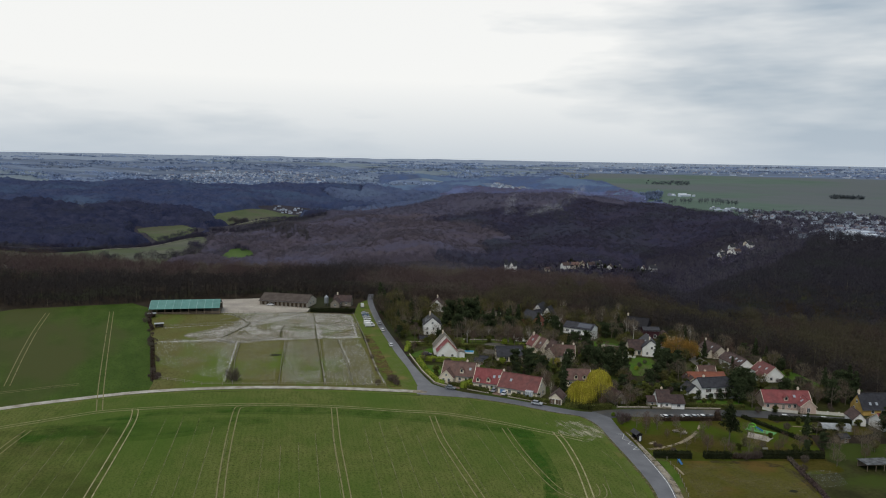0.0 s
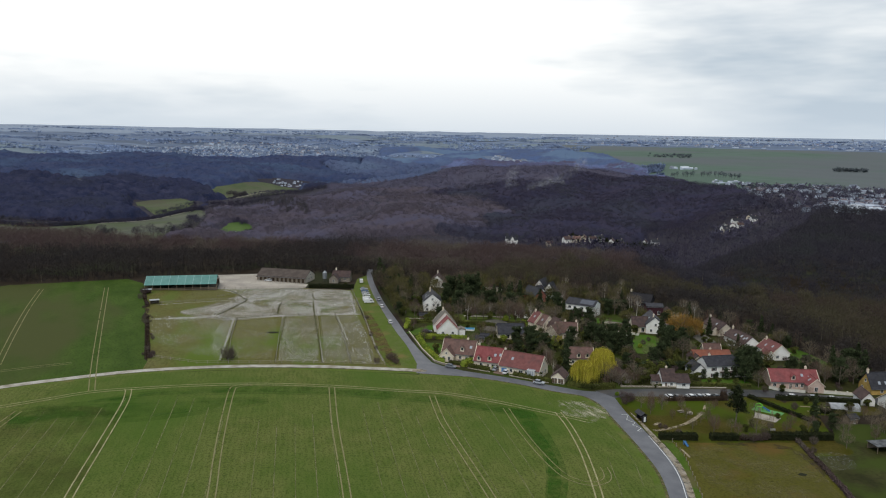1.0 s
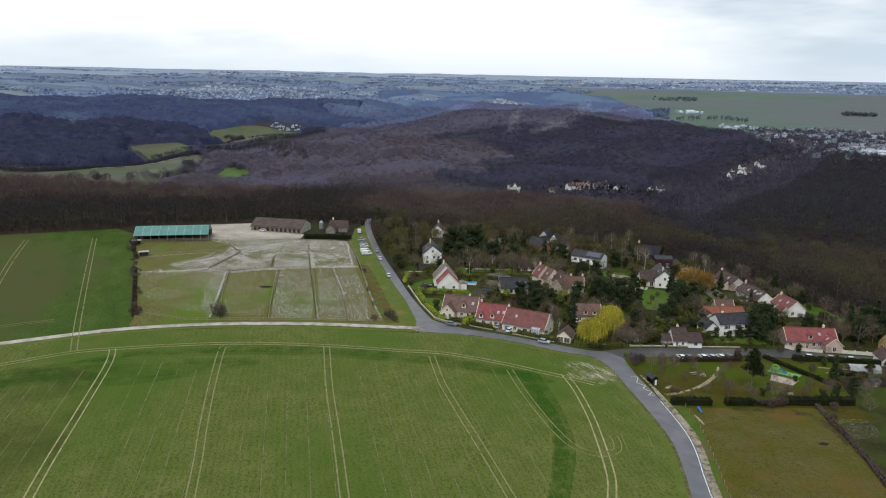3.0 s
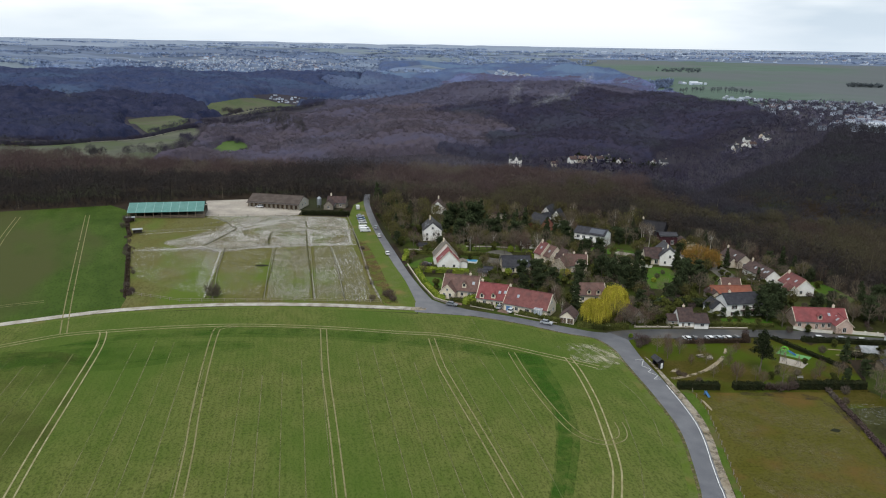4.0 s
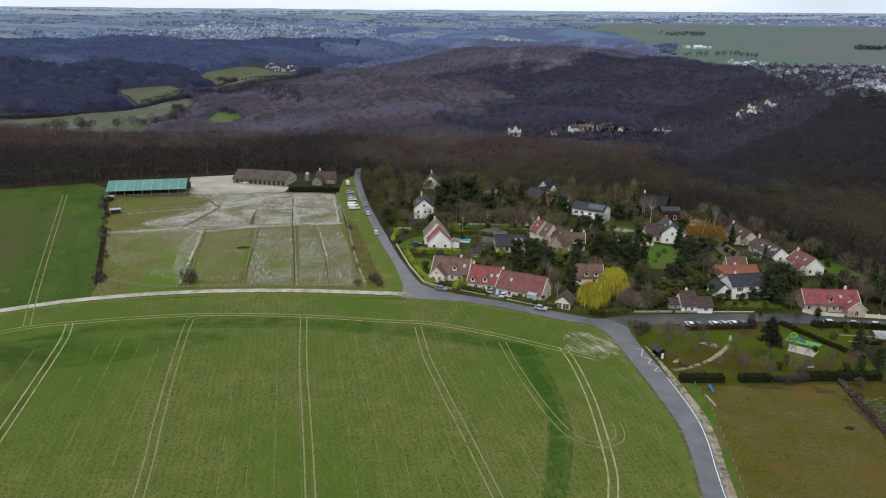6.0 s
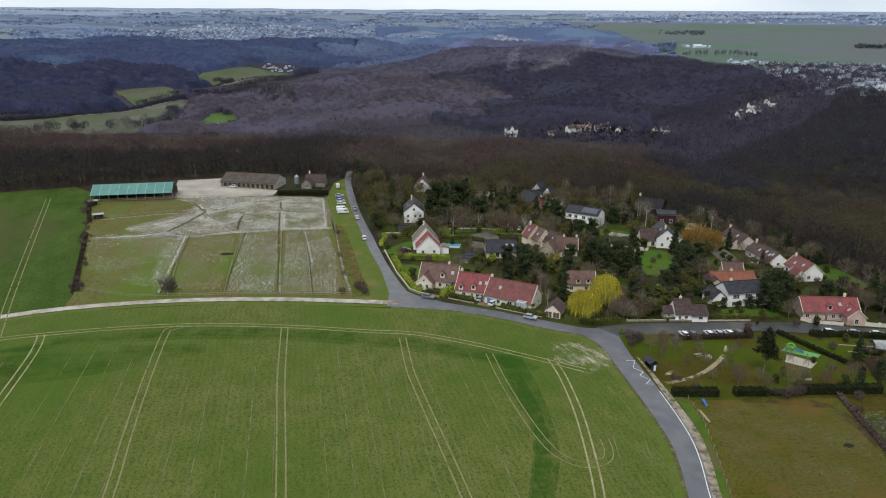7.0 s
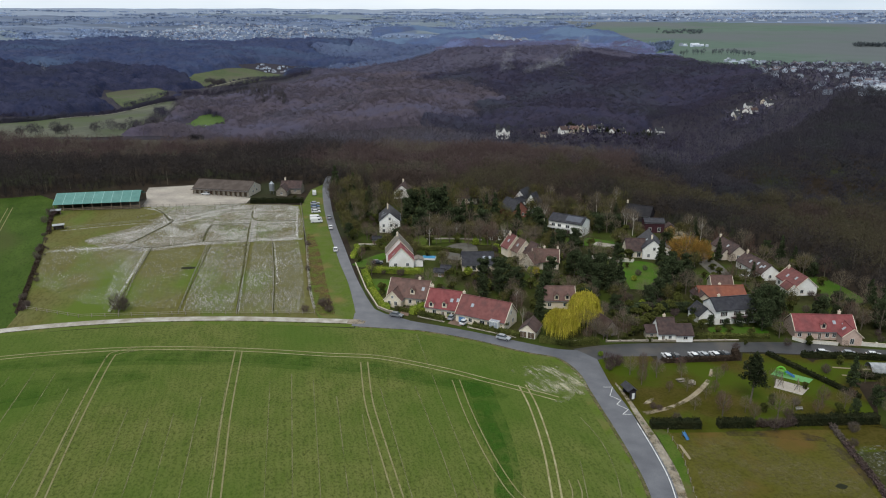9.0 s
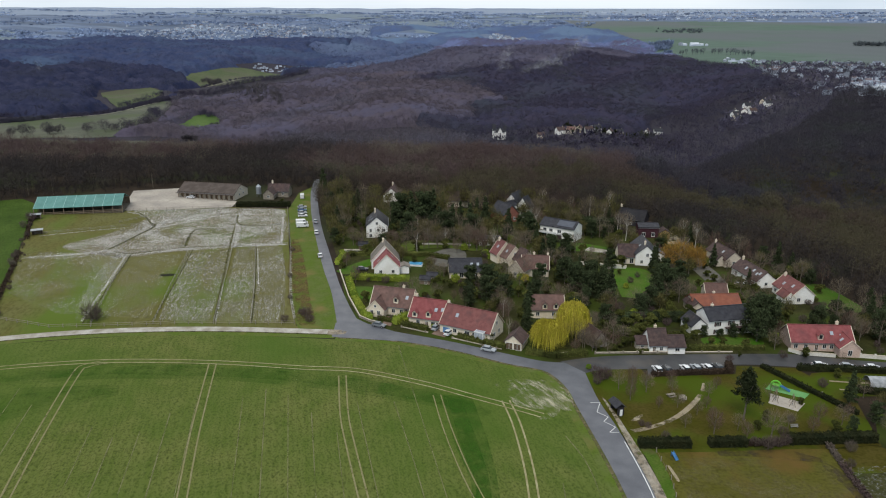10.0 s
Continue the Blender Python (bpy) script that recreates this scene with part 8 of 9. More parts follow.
for x, y, s in ((-163, 363, 2.0), (-158, 346, 1.9), (-156, 336, 1.4), (-28, 243, 1.3), (-30, 262, 0.8), (-34, 282, 0.9), (-39, 312, 1.0), (-163, 372, 1.6)):
    plant(shrub, x, y, s)

M["polythene_grey"] = mat("polythene_grey", (0.05, 0.05, 0.052), (0.16, 0.165, 0.17), 0.9, rough=0.7, fine=5)
# ---------------------------------------------------------------- stables and barn
M["green_sheet"] = mat("green_sheet", (0.062, 0.185, 0.160), (0.095, 0.235, 0.205), 0.3, rough=0.5, fine=5, spec=0.4, obrand=0.08)
M["clear_sheet"] = mat("clear_sheet", (0.26, 0.42, 0.38), (0.34, 0.5, 0.45), 0.5, rough=0.4)
M["steel"] = mat("steel", (0.10, 0.10, 0.10), (0.16, 0.16, 0.16), 1.0, rough=0.5)
M["timber"] = mat("timber", (0.16, 0.12, 0.085), (0.24, 0.19, 0.14), 1.0, fine=6)
M["barn_roof"] = mat("barn_roof", (0.085, 0.068, 0.058), (0.12, 0.098, 0.085), 0.4, fine=8, bump=0.5, third=(0.078, 0.062, 0.054), third_scale=0.3)

barn = tagged(new("riding_barn"), "open riding barn with green sheet roof on posts", "barn")
barn.matrix_world = pose(-145.2, 367.6, gz(-145.2, 367.6), 0, 0, 11.5)
BL, BW, B_UP = 37.0, 17.0, 20.5
slope_len = (BW / 2 + 0.5) / math.cos(radians(B_UP))
for i in range(9):
    x0 = -BL / 2 + i * BL / 9
    for s, yaw in ((-1, 0), (1, 180)):
        pn = part("roof_sheet", boxes((0.08, BL / 9 - 0.08, 0, slope_len, 0, 0.12)), M["green_sheet"], barn)
        pn.matrix_local = pose(x0 if s < 0 else x0 + BL / 9, s * (BW / 2 + 0.5), 3.2, B_UP, 0, yaw)
        ps = part("clear_strip", boxes((-0.08, 0.08, 0, slope_len, 0.02, 0.14)), M["clear_sheet"], barn)
        ps.matrix_local = pose(x0, s * (BW / 2 + 0.5), 3.2, B_UP, 0, yaw)
for i in range(10):
    for y in (-BW / 2, BW / 2):
        x = -BL / 2 + i * BL / 9
        part("post", boxes((x - 0.12, x + 0.12, y - 0.12, y + 0.12, -0.8, 3.4)), M["timber"], barn)
part("rail", boxes((-BL / 2, BL / 2, -BW / 2 - 0.05, -BW / 2 + 0.05, 0.5, 0.75)), M["timber"], barn)
part("rail", boxes((-BL / 2, BL / 2, -BW / 2 - 0.05, -BW / 2 + 0.05, 1.1, 1.35)), M["timber"], barn)
part("back_wall", boxes((-BL / 2, BL / 2, BW / 2 + 0.16, BW / 2 + 0.3, -0.8, 2.9)), M["timber"], barn)
part("sand_floor", boxes((-BL / 2, BL / 2, -BW / 2 + 0.3, BW / 2, -0.8, 0.12)), M["bark"], barn)

st = tagged(new("stable_block"), "long stable block with brown roof and stall doors", "stable")
st.matrix_world = pose(-95.4, 398.2, gz(-95.4, 398.2), 0, 0, -11.5)
block(st, pose(0, 1.6, 0), 30, 14.2, 2.9, 6.0, "stone_wall", "barn_roof", [("right", -2, 1.0, 1.2, 1.2), ("right", 2, 1.0, 1.2, 1.2), ("right", 0, 3.3, 1.0, 0.9)])
for i in range(11):
    d_ = part("stall_door", boxes((-13.4 + 2.6 * i, -12.0 + 2.6 * i, -5.62, -5.51, 0, 2.2)), M["wood_door"], st)
    part("post", boxes((-14.2 + 2.6 * i, -13.95 + 2.6 * i, -7.2, -6.95, -0.5, 2.5)), M["timber"], st)
ov = part("porch_roof", boxes((-15.2, 15.2, -7.6, -5.6, 2.45, 2.6)), M["barn_roof"], st)
for x, y, a in ((-158, 350, 20), (-145.5, 327, 25)):
    sh = tagged(new("field_shelter"), "small wooden field shelter with pale roof", "shed", "field shelters")
    sh.matrix_world = pose(x, y, gz(x, y), 0, 0, a)
    part("back_wall", boxes((-2, 2, 1.2, 1.3, -0.3, 1.9)), M["timber"], sh)
    part("side_wall", boxes((-2, -1.9, -1.3, 1.2, -0.3, 2.0)), M["timber"], sh)
    part("side_wall", boxes((1.9, 2, -1.3, 1.2, -0.3, 2.0)), M["timber"], sh)
    part("roof", boxes((-2.3, 2.3, -1.7, 1.5, 2.0, 2.14)), M["zinc"], sh)
bm = bmesh.new()
bmesh.ops.create_cone(bm, cap_ends=True, segments=14, radius1=1.3, radius2=1.3, depth=3.6, matrix=Matrix.Translation((0, 0, 3.4)))
bmesh.ops.create_cone(bm, cap_ends=True, segments=14, radius1=1.3, radius2=0.15, depth=1.2, matrix=Matrix.Translation((0, 0, 5.8)))
silo = tagged(new("feed_silo"), "small pale metal feed silo on legs", "silo")
silo.matrix_world = pose(-72.0, 398, gz(-72.0, 398))
part("tank", bm, M["zinc"], silo)
for sx in (-0.8, 0.8):
    for sy in (-0.8, 0.8):
        part("leg", boxes((sx - 0.07, sx + 0.07, sy - 0.07, sy + 0.07, -0.3, 1.8)), M["steel"], silo)

# ---------------------------------------------------------------- fences and walls
M["fence_wood"] = mat("fence_wood", (0.22, 0.19, 0.15), (0.32, 0.28, 0.23), 1.0)
M["white_tape"] = mat("white_tape", (0.24, 0.23, 0.2), (0.36, 0.35, 0.32), 1.0)
_post = bpy.data.meshes.new("post")
_b = boxes((-0.07, 0.07, -0.07, 0.07, -0.4, 1.25))
_b.to_mesh(_post)
_b.free()
_post.materials.append(M["fence_wood"])


def fence(pts, step, label, rails=(0.55, 1.1), rail_mat="fence_wood", thick=0.05):
    ob = tagged(new("fence"), label, "fence", "fences")
    p = [Vector((x, y, gz(x, y))) for x, y in pts]
    ob.location = p[0]
    for a, b in zip(p, p[1:]):
        d = b - a
        n = max(1, round(d.length / step))
        for i in range(n + 1):
            q = put("post", _post, ob)
            q.location = a + d * (i / n) - p[0]
        for z in rails:
            m = Matrix.Translation((a + b) / 2 - p[0] + Vector((0, 0, z))) @ d.to_track_quat("X", "Z").to_matrix().to_4x4() @ Matrix.Diagonal((d.length, thick, thick * 1.6, 1))
            bm = bmesh.new()
            bmesh.ops.create_cube(bm, size=1, matrix=m)
            part("rail", bm, M[rail_mat], ob)


for pts in ([(-98.6, 304.5), (-91.8, 269.9), (-84.1, 238)], [(-78, 307.5), (-72.2, 271.8), (-66.4, 239.5)], [(-68.3, 341.7), (-57.7, 288.6), (-48.8, 240.5)],
            [(-54.3, 316.5), (-44.6, 274.5), (-37.9, 241.5)], [(-110, 306.8), (-98.6, 304.5), (-84.4, 310.6), (-63, 315.6), (-42.4, 320)],
            [(-110, 306.8), (-103, 340), (-91.4, 364.4), (-80, 374)], [(-146, 326), (-113, 341.7), (-104, 343)], [(-53.5, 375.8), (-41.5, 321.2), (-30.1, 261.9), (-24.8, 241.5)],
            [(-83.2, 310.7), (-84.6, 336.5), (-67.5, 341.8), (-48, 344)], [(-120, 346), (-110, 358), (-104, 368)]):
    fence(pts, 4.0, "paddock fence of posts and electric tape", (0.6, 1.1), "white_tape", 0.04)
fence([(-113.5, 240.5), (-95, 235), (-76, 237.4), (-60, 239.6), (-44, 240.4), (-24.8, 241.5)], 4.0, "wooden post fence along the gravel track")
fence([(-128, 366), (-105, 370), (-80, 376)], 3.0, "wooden rail fence of the stable yard")
fence([(66.5, 176), (66.9, 166), (65.8, 157), (64.0, 144), (62.0, 131), (60.6, 121), (54.4, 92)], 3.0, "wire fence on wooden posts by the meadow", (0.7,), "fence_wood", 0.02)
M["wall_white"] = mat("wall_white", (0.6, 0.57, 0.5), (0.7, 0.67, 0.6), 0.5, fine=6)


def low_wall(pts, h, label, w=0.3, posts=0.0, material="wall_white"):
    ob = tagged(new("garden_wall"), label, "wall", "garden walls")
    p = [Vector((x, y, gz(x, y))) for x, y in pts]
    ob.location = p[0]
    for a, b in zip(p, p[1:]):
        d = b - a
        rot = Matrix.Translation(a - p[0]) @ d.to_track_quat("X", "Z").to_matrix().to_4x4()
        s = part("panel", boxes((0, d.length, -w / 2, w / 2, -0.4, h)), M[material], ob)
        s.matrix_local = rot
        c = part("coping", boxes((0, d.length, -w / 2 - 0.06, w / 2 + 0.06, h, h + 0.08)), M["stone_wall"], s)
        if posts:
            for i in range(int(d.length / posts) + 1):
                part("pillar", boxes((i * posts - 0.22, i * posts + 0.22, -w / 2 - 0.08, w / 2 + 0.08, -0.4, h + 0.35)), M[material], s)


low_wall([(71.2, 303.4), (75.6, 302.6)], 1.1, "short white rendered garden wall")
low_wall([(80.6, 299.2), (88.6, 301)], 0.9, "low white terrace wall before a house")
low_wall([(89.6, 333.4), (91.8, 334)], 1.9, "white rendered garden wall beside a terrace")
low_wall([(-17.6, 290), (-11.2, 264), (-5.8, 247.6), (-2.4, 244.4), (0.5, 243)], 0.75, "long pale wall beside the lane", 0.22, 0.0, "old_stone")
low_wall([(76, 226.2), (88, 227.0)], 0.5, "pale wall with pillars along the street", 0.25, 4.2, "old_stone")
low_wall([(88, 227.0), (102, 228.0)], 0.35, "low stone kerb wall with pillars along the street", 0.25, 5.0, "old_stone")
low_wall([(118.6, 229.8), (121, 227.6), (130.4, 226.2)], 1.0, "low white wall before the pink house")
low_wall([(137.4, 226.4), (150, 224.6)], 1.1, "white wall with pillars at a gate", 0.3, 4.0)
low_wall([(22.6, 233.6), (36.4, 226.8)], 0.22, "low stone wall with pillars before the row houses", 0.3, 4.6, "old_stone")
low_wall([(7.4, 241.0), (15.4, 237.2)], 0.22, "low stone wall with pillars before the row houses", 0.3, 4.0, "old_stone")
low_wall([(62.5, 225.2), (75, 226.2)], 0.5, "low stone garden wall by the street", 0.25, 4.0, "old_stone")
low_wall([(51.6, 222.8), (55, 223.2)], 1.3, "short white wall panel at the bend", 0.4)
low_wall([(-19, 313), (-12, 313.4)], 0.9, "pale wall at a garden entrance")
low_wall([(82, 300), (88, 299.6)], 1.2, "white terrace wall before a pale house", 0.4)
low_wall([(70.5, 304), (74.5, 303.6)], 1.0, "short white garden wall by a lawn", 0.4)
low_wall([(79, 303), (82.5, 298)], 0.9, "short white garden wall by a lawn", 0.4)

# ---------------------------------------------------------------- cars
M["tyre"] = mat("tyre", (0.02, 0.02, 0.02), (0.03, 0.03, 0.03), 4.0)
M["alloy"] = mat("alloy", (0.4, 0.4, 0.42), (0.5, 0.5, 0.52), 4.0, rough=0.35, metal=0.8)
M["lamp_glass"] = mat("lamp_glass", (0.6, 0.6, 0.6), (0.7, 0.7, 0.7), 4.0, rough=0.1)
M["tail_red"] = mat("tail_red", (0.35, 0.02, 0.02), (0.4, 0.03, 0.03), 4.0, rough=0.2)
for nm, c in (("white", (0.7, 0.7, 0.7)), ("silver", (0.36, 0.38, 0.40)), ("dark", (0.04, 0.045, 0.05)), ("blue", (0.08, 0.14, 0.24)), ("grey", (0.16, 0.17, 0.18))):
    M["paint_" + nm] = mat("paint_" + nm, c, tuple(v * 0.93 for v in c), 2.0, rough=0.25, spec=0.6)


def prism(profile, w0, w1, zc):
    """A shape with the side outline profile (x, z), narrower above the height zc."""
    bm = bmesh.new()
    rows = []
    for s in (-1, 1):
        rows.append([bm.verts.new((x, s * (w1 if z > zc else w0) / 2, z)) for x, z in profile])
    n = len(profile)
    bm.faces.new(rows[0])
    bm.faces.new(rows[1][::-1])
    for i in range(n):
        bm.faces.new((rows[0][i], rows[1][i], rows[1][(i + 1) % n], rows[0][(i + 1) % n]))
    bmesh.ops.recalc_face_normals(bm, faces=bm.faces)
    bmesh.ops.bevel(bm, geom=[e for e in bm.edges], offset=0.05, segments=1, affect="EDGES")
    return bm


def car(x, y, yaw, paint, label, van=False, group="cars"):
    c = tagged(new("van" if van else "car"), label, "van" if van else "car", group)
    c.matrix_world = pose(x, y, gz(x, y) + 0.1, 0, 0, yaw)
    L, Wd = (5.2, 1.95) if van else (4.2, 1.75)
    if van:
        part("body", prism([(-2.6, 0.3), (2.6, 0.3), (2.6, 0.95), (2.0, 1.15), (1.5, 2.0), (1.2, 2.15), (-2.55, 2.2)], Wd, Wd * 0.92, 1.3), M[paint], c)
        part("windscreen", prism([(1.58, 1.92), (2.04, 1.18), (2.1, 1.2), (1.64, 1.95)], 1.6, 1.5, 1.3), M["glass"], c)
        part("side_glass", prism([(0.5, 1.3), (1.75, 1.3), (1.4, 1.9), (0.5, 1.9)], Wd + 0.02, Wd * 0.94, 1.4), M["glass"], c)
    else:
        part("body", prism([(-2.1, 0.3), (2.1, 0.3), (2.1, 0.62), (1.9, 0.78), (0.95, 0.92), (-1.7, 0.96), (-2.1, 0.86)], Wd, Wd * 0.96, 0.7), M[paint], c)
        part("cabin_glass", prism([(1.0, 0.9), (0.35, 1.36), (-1.35, 1.4), (-1.9, 0.94)], Wd * 0.9, Wd * 0.74, 1.1), M["glass"], c)
        part("cabin_roof", prism([(0.42, 1.37), (0.3, 1.46), (-1.25, 1.48), (-1.42, 1.4)], Wd * 0.76, Wd * 0.72, 1.42), M[paint], c)
    for wx in (-L * 0.31, L * 0.32):
        for s in (-1, 1):
            bm = bmesh.new()
            bmesh.ops.create_cone(bm, cap_ends=True, segments=14, radius1=0.32, radius2=0.32, depth=0.22)
            wheel = part("wheel", bm, M["tyre"], c)
            wheel.matrix_local = pose(wx, s * (Wd / 2 - 0.08), 0.3, 90)
            bm = bmesh.new()
            bmesh.ops.create_cone(bm, cap_ends=True, segments=10, radius1=0.19, radius2=0.17, depth=0.235)
            part("rim", bm, M["alloy"], wheel)
    for s in (-1, 1):
        part("headlight", boxes((L / 2 - 0.06, L / 2 + 0.012, s * Wd * 0.36 - 0.16, s * Wd * 0.36 + 0.16, 0.62, 0.76)), M["lamp_glass"], c)
        part("tail_light", boxes((-L / 2 - 0.012, -L / 2 + 0.06, s * Wd * 0.38 - 0.1, s * Wd * 0.38 + 0.1, 0.66, 0.88)), M["tail_red"], c)
    return c


for row in ((0.6, 241.0, -22, "paint_grey", "grey car parked beside the garden wall"), (32.6, 225.6, -25, "paint_silver", "silver car standing at the roadside"),
            (17.8, 240.2, 65, "paint_silver", "silver car parked on a drive"), (21.6, 236.6, 60, "paint_white", "white car parked before a garage"),
            (-27.2, 306, 101, "paint_white", "white car driving along the lane"), (-33.6, 337, 101, "paint_white", "white car driving along the lane"), (-36.6, 353.5, 101, "paint_silver", "silver car driving along the lane"),
            (-44.0, 362.5, 15, "paint_white", "white car parked on the verge"), (-46.0, 372.5, 15, "paint_blue", "blue car parked on the verge"), (-47, 378, 15, "paint_silver", "silver car parked on the verge"), (-45, 367.5, 15, "paint_silver", "silver car parked on the verge"),
            (77.3, 215.2, 100, "paint_white", "white car in a parking bay"), (79.8, 215.4, 100, "paint_dark", "dark car in a parking bay"), (85.0, 216.1, 100, "paint_white", "white car in a parking bay"), (88.0, 216.5, 100, "paint_silver", "silver car in a parking bay"), (91.2, 216.9, 100, "paint_white", "white car in a parking bay"), (94.2, 217.3, 100, "paint_dark", "dark car in a parking bay"),
            (123, 219.8, -4, "paint_white", "white car parked along the street"), (130.4, 219.6, -4, "paint_silver", "silver car parked along the street"), (137.0, 219.0, -4, "paint_white", "white car parked along the street"), (-9.6, 291.4, 5, "paint_dark", "dark car parked before a white house"),
            (124.8, 283.4, 20, "paint_white", "white car parked before the terrace"), (116.6, 307, 80, "paint_dark", "dark car parked on the back lane"), (-104, 392.4, 170, "paint_white", "white car parked before the stables")):
    car(*row)
car(-42.2, 350.5, 12, "paint_white", "white van parked on the verge", True)
car(-41.0, 345.8, 12, "paint_white", "white van parked on the verge", True)
car(-50.5, 397.5, 100, "paint_white", "tall white van parked by the lane", True)

# ---------------------------------------------------------------- village green
M["play_green"] = mat("play_green", (0.115, 0.274, 0.094), (0.144, 0.317, 0.122), 0.5, rough=0.7)
M["play_lime"] = mat("play_lime", (0.12, 0.38, 0.045), (0.16, 0.44, 0.06), 1.0, rough=0.4)
M["play_blue"] = mat("play_blue", (0.06, 0.17, 0.36), (0.08, 0.20, 0.40), 1.0, rough=0.4)
sheet("play_surface", [(102.6, 206.4), (105.2, 209.4), (113, 204.2), (110.6, 201.6)], M["play_green"], 0.1, "green rubber playground surface", "play surface")
sheet("sand_pit", [(100.4, 199), (103.0, 204.0), (109.6, 199.2), (106, 195.2)], M["sand_yard"], 0.09, "pale sand under the swings", "sand")
pt = tagged(new("play_tower"), "lime green play tower with blue slide", "play equipment")
pt.matrix_world = pose(105.4, 206.8, gz(105.4, 206.8), 0, 0, -30)
bm = bmesh.new()
tube(bm, [(1.1, 0, -0.2)] + [(1.1 * math.cos(math.pi * i / 12), 0, 1.0 + 1.2 * math.sin(math.pi * i / 12)) for i in range(13)] + [(-1.1, 0, -0.2)], 0.26, 8)
part("arch", bm, M["play_lime"], pt)
part("platform", boxes((-0.9, 0.9, -0.7, 0.7, 1.1, 1.25)), M["play_lime"], pt)
bm = boxes((0, 2.8, -0.35, 0.35, -0.05, 0.0), (0, 2.8, -0.4, -0.35, -0.05, 0.25), (0, 2.8, 0.35, 0.4, -0.05, 0.25))
sl = part("slide", bm, M["play_blue"], pt, "blue plastic slide")
sl.matrix_local = pose(0.9, 0, 1.25, 0, 25, 0)
for x, y, a in ((102.8, 200.6, 65), (106.2, 198.6, 65)):
    sw = tagged(new("swing_frame"), "dark metal frame of children's swings", "swing", "swings")
    sw.matrix_world = pose(x, y, gz(x, y), 0, 0, a)
    for sx in (-1.4, 1.4):
        for sy in (-0.8, 0.8):
            bm = bmesh.new()
            limb(bm, (sx, sy, -0.2), (sx, 0, 2.3), 0.06, 0.06)
            part("leg", bm, M["timber"], sw)
    part("crossbar", boxes((-1.5, 1.5, -0.07, 0.07, 2.25, 2.4)), M["timber"], sw)
    for sx in (-0.6, 0.6):
        part("seat", boxes((sx - 0.22, sx + 0.22, -0.1, 0.1, 0.5, 0.55), (sx - 0.22, sx - 0.2, -0.01, 0.01, 0.55, 2.25), (sx + 0.2, sx + 0.22, -0.01, 0.01, 0.55, 2.25)), M["steel"], sw)
for x, y, a, nm, lb in ((77.0, 201.4, 20, "picnic_table", "weathered wooden picnic table with benches"), (79.6, 200.2, 70, "picnic_table", "weathered wooden picnic table with benches"), (101.8, 187.6, 5, "bench", "pale wooden park bench on grass"), (115.4, 203.6, 10, "bench", "pale wooden park bench on grass")):
    tb = tagged(new(nm), lb, "bench" if nm == "bench" else "table", "park furniture")
    tb.matrix_world = pose(x, y, gz(x, y), 0, 0, a)
    if nm == "bench":
        part("seat", boxes((-0.9, 0.9, -0.2, 0.2, 0.42, 0.48)), M["white_tape"], tb)
        part("backrest", boxes((-0.9, 0.9, 0.2, 0.25, 0.55, 0.9)), M["white_tape"], tb)
        for s in (-0.7, 0.7):
            part("leg", boxes((s - 0.05, s + 0.05, -0.18, 0.24, -0.1, 0.42)), M["steel"], tb)
    else:
        part("tabletop", boxes((-1.0, 1.0, -0.45, 0.45, 0.72, 0.78)), M["fence_wood"], tb)
        for s in (-0.75, 0.75):
            part("bench_board", boxes((-1.0, 1.0, s - 0.14, s + 0.14, 0.42, 0.47)), M["fence_wood"], tb)
            part("leg", boxes((s - 0.05, s + 0.05, -0.75, 0.75, 0.34, 0.42), (s - 0.05, s + 0.05, -0.3, -0.2, -0.1, 0.72), (s - 0.05, s + 0.05, 0.2, 0.3, -0.1, 0.72)), M["fence_wood"], tb)
bs = tagged(new("bus_shelter"), "dark timber bus shelter with pitched roof", "bus shelter")
bs.matrix_world = pose(61.6, 193.4, gz(61.6, 193.4), 0, 0, 105)
part("back_wall", boxes((-1.7, 1.7, -1.0, -0.9, -0.2, 2.2)), M["dark_clad"], bs)
for s in (-1, 1):
    part("side_wall", boxes((s * 1.7 - 0.05, s * 1.7 + 0.05, -0.9, 0.7, -0.2, 2.2)), M["dark_clad"], bs)
part("roof", roof_slabs(3.8, 2.2, 2.2, 3.0, 0.25, 0.12), M["slate"], bs)
part("bench", boxes((-1.4, 1.4, -0.85, -0.45, 0.42, 0.48)), M["timber"], bs)
sg = tagged(new("sign_panel"), "white notice panel on posts by the shelter", "sign")
sg.matrix_world = pose(62.0, 190.6, gz(62, 190.6), 0, 0, 20)
part("panel", boxes((-0.35, 0.35, -0.03, 0.03, 0.5, 2.1)), M["white_paint"], sg)
for s in (-0.3, 0.3):
    part("post", boxes((s - 0.04, s + 0.04, 0.035, 0.1, -0.2, 2.1)), M["steel"], sg)
bl = tagged(new("garden_slide"), "small blue plastic slide on the grass", "slide")
bl.matrix_world = pose(69.6, 174.6, gz(69.6, 174.6), 0, 0, -70)
_s = part("chute", boxes((0, 2.0, -0.3, 0.3, -0.04, 0.0), (0, 2.0, -0.34, -0.3, -0.04, 0.2), (0, 2.0, 0.3, 0.34, -0.04, 0.2)), M["play_blue"], bl)
_s.matrix_local = pose(0, 0, 1.1, 0, 30, 0)
part("ladder", boxes((-0.1, 0.0, -0.3, -0.22, -0.1, 1.4), (-0.1, 0.0, 0.22, 0.3, -0.1, 1.4), (-0.1, 0, -0.3, 0.3, 0.35, 0.42), (-0.1, 0, -0.3, 0.3, 0.75, 0.82)), M["play_blue"], bl)
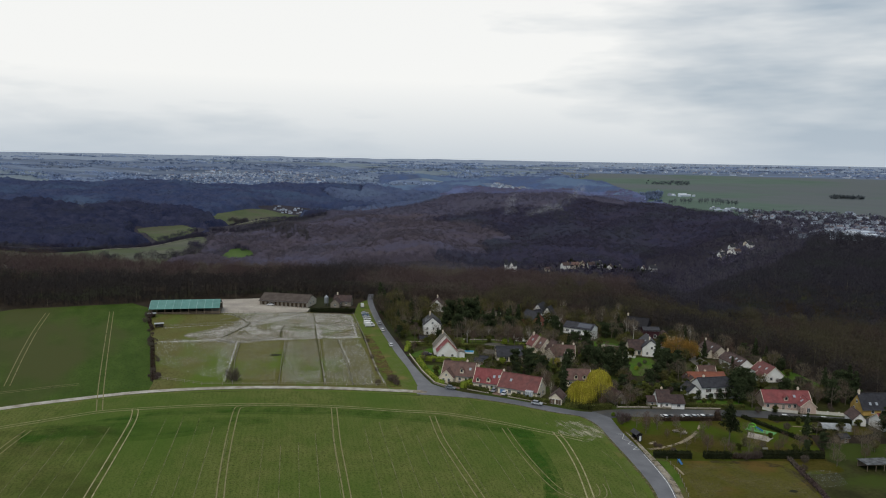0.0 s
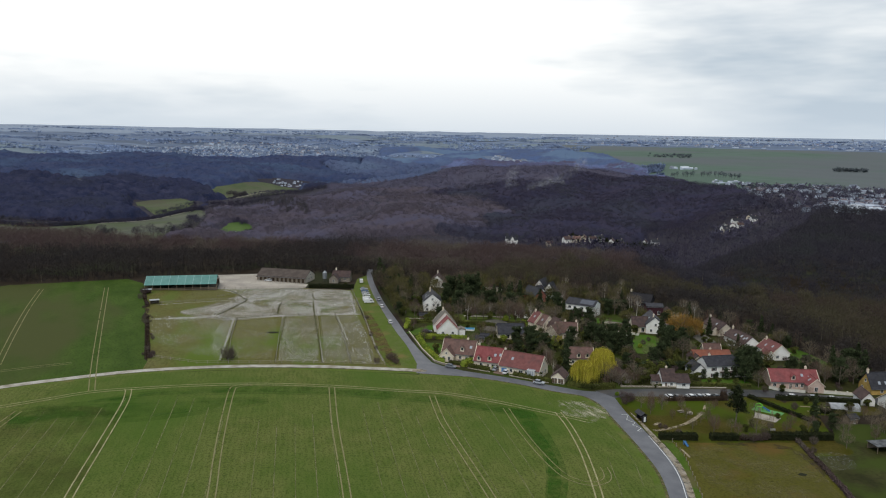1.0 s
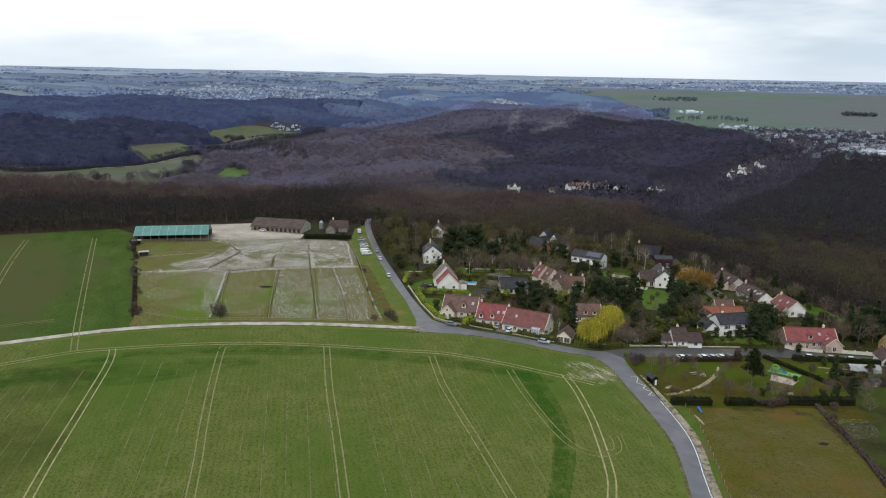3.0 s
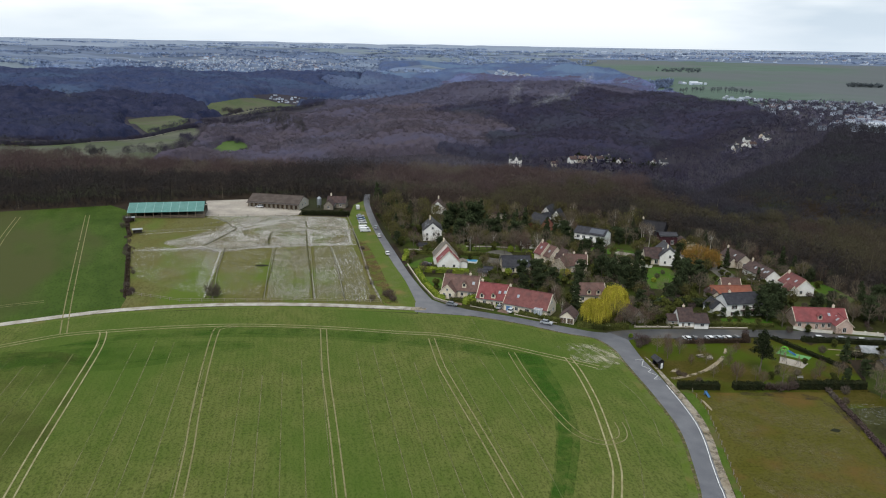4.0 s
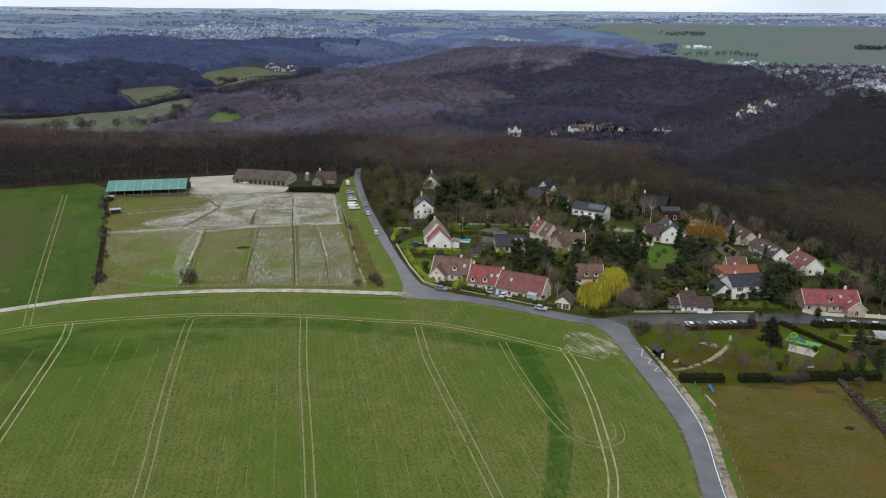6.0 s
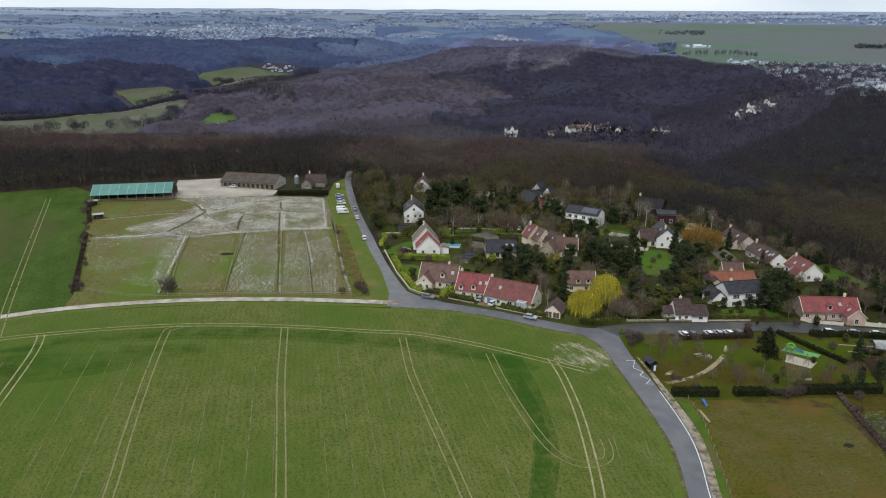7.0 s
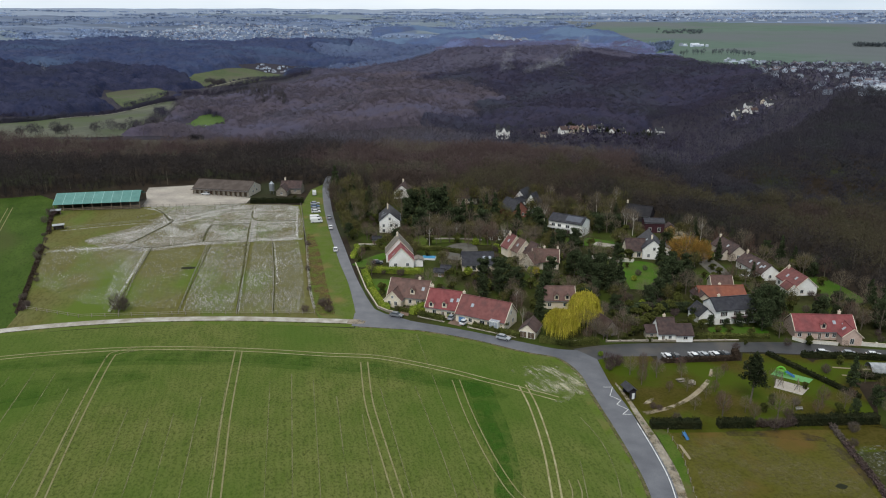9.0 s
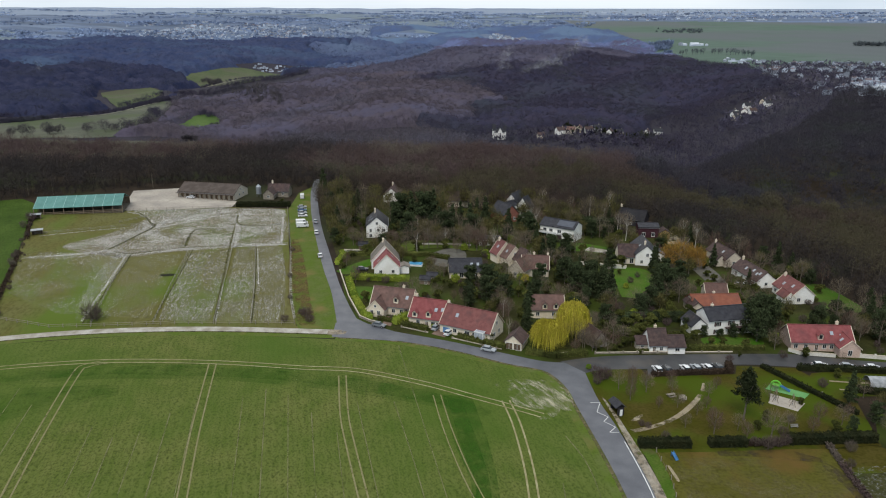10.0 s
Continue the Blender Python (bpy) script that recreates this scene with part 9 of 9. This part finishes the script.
zz = [(56.0, 197.3), (58.4, 197.4), (56.8, 192.8), (59.0, 190.6), (57.6, 188.5), (59.8, 186.1), (58.0, 183.8), (60.0, 183.7)]
zg = tagged(new("zigzag_line"), "white zigzag bus stop marking", "road marking", "", "structure")
for a, b in zip(zz, zz[1:]):
    put("stroke", strip_mesh("stroke", [a, ((a[0] + b[0]) / 2, (a[1] + b[1]) / 2), b], 0.15, M["white_line"], 0.14), zg)
pool = tagged(new("pool_cover"), "bright blue covered garden pool", "pool")
pool.matrix_world = pose(9.5, 298.6, gz(9.5, 298.6), 0, 0, -8)
part("basin", boxes((-2.6, 2.6, -1.6, 1.6, -0.2, 0.7)), M["white_paint"], pool)
part("cover", boxes((-2.5, 2.5, -1.5, 1.5, 0.7, 0.78)), mat("pool_blue", (0.06, 0.24, 0.42), (0.08, 0.3, 0.48), 1.0, rough=0.3), pool)
for x, y, a, lb in ((16, 283.4, -10, "dark wooden garden shed with felt roof"), (13.6, 279.6, -10, "dark wooden garden shed with felt roof"), (-12, 318, 5, "low pale garden shed by trees"), (132, 198, 20, "weathered allotment shed with grey roof")):
    sd = tagged(new("garden_shed"), lb, "shed", "garden sheds")
    sd.matrix_world = pose(x, y, gz(x, y), 0, 0, a)
    w_, r_ = block(sd, I, 3.6, 2.6, 1.9, 2.6, "timber", "slate", (), [("front", 0.4, 0.9, 1.7)])
gt = tagged(new("tunnel_greenhouse"), "long pale polythene tunnel in a garden", "greenhouse")
gt.matrix_world = pose(136, 210.4, gz(136, 210.4), 0, 0, -4)
bm = bmesh.new()
for i in range(10):
    a0, a1 = math.pi * i / 10, math.pi * (i + 1) / 10
    v = [bm.verts.new((x, 2.2 * math.cos(a), 2.1 * math.sin(a))) for x, a in ((-5, a0), (5, a0), (5, a1), (-5, a1))]
    bm.faces.new(v)
part("cover", bm, mat("polythene", (0.24, 0.25, 0.255), (0.40, 0.41, 0.42), 0.8, rough=0.4), gt)
for x in (-5, -2.5, 0, 2.5, 5):
    bm = bmesh.new()
    tube(bm, [(x, 2.24 * math.cos(math.pi * i / 10), 2.14 * math.sin(math.pi * i / 10)) for i in range(11)], 0.04)
    part("hoop", bm, M["zinc"], gt)

os_ = tagged(new("open_shed"), "low open shed with pale patched roof among trees", "shed")
os_.matrix_world = pose(130.5, 175.5, gz(130.5, 175.5), 0, 0, 8)
part("back_wall", boxes((-4.4, 4.4, 2.1, 2.2, -0.2, 2.2)), M["timber"], os_)
part("roof", boxes((-4.7, 4.7, -2.5, 2.5, 2.3, 2.38)), M["polythene_grey"], os_)
for sx in (-4.3, -1.4, 1.4, 4.3):
    part("post", boxes((sx - 0.07, sx + 0.07, -2.2, -2.06, -0.2, 2.3)), M["timber"], os_)

# hamlet in the valley
for i, (x, y, a, wall, roof, s) in enumerate(((76, 812, 5, "render_white", "slate", 0.95), (139, 806, 20, "render_white", "tile_old", 1), (150, 812, -20, "stone_wall", "tile_brown", 1), (159, 808, 70, "render_cream", "tile_brown", 0.9), (168, 812, 5, "render_white", "tile_old", 0.9), (178, 815, 10, "render_white", "slate", 1), (190, 816, 60, "render_white", "tile_old", 0.8), (203, 822, 15, "stone_wall", "slate", 0.8), (251, 852, 0, "render_white", "slate", 1), (240, 850, 60, "render_white", "tile_old", 0.8), (118, 806, 10, "stone_wall", "tile_old", 0.8),
                                                  (346, 878, 20, "render_white", "slate", 1.1), (356, 890, 70, "render_white", "tile_old", 1), (366, 900, 10, "render_white", "slate", 1), (380, 902, 40, "render_cream", "slate", 0.9), (360, 872, 0, "render_white", "tile_old", 0.9), (352, 904, 80, "render_white", "slate", 0.9), (342, 868, 30, "stone_wall", "slate", 0.9), (378, 884, 10, "render_white", "slate", 0.9))):
    y += (0, 5, -4, 8, -2, 6, -6, 3)[i % 8] if i else 0
    h = house(x, y, a, "white manor with slate roof and corner turret" if i == 0 else "pale village house on the valley side", group="valley houses")
    if i == 0:
        block(h, pose(-5.4, -1.6, 0), 3.0, 3.0, 10.4, 15.4, wall, roof, [("front", 0, 3.2, 1.0, 1.3), ("front", 0, 6.4, 1.0, 1.3)])
        block(h, pose(5.6, -1.2, 0), 2.8, 2.8, 9.2, 13.6, wall, roof, [("front", 0, 3.2, 1.0, 1.3)])
        block(h, pose(0.4, -2.6, 0, 0, 0, 90), 4.2, 4.4, 8.4, 12.2, wall, roof, [("left", 0, 3.4, 1.2, 1.5)])
    s *= 1.0 if i == 0 else 0.82
    block(h, Matrix.Diagonal((s, s, s, 1)), 11, 8, 8.2 if i == 0 else 5.0, 11.2 if i == 0 else 8.6, wall, roof, [("front", -3, 0.9, 1.2, 1.4), ("front", 3, 0.9, 1.2, 1.4), ("front", -3, 3.2, 1.2, 1.3), ("front", 3, 3.2, 1.2, 1.3), ("left", 0, 3.2, 1.2, 1.3)], [("front", 0, 1.1, 2.1)], [(3, 0.2, 9.6)])
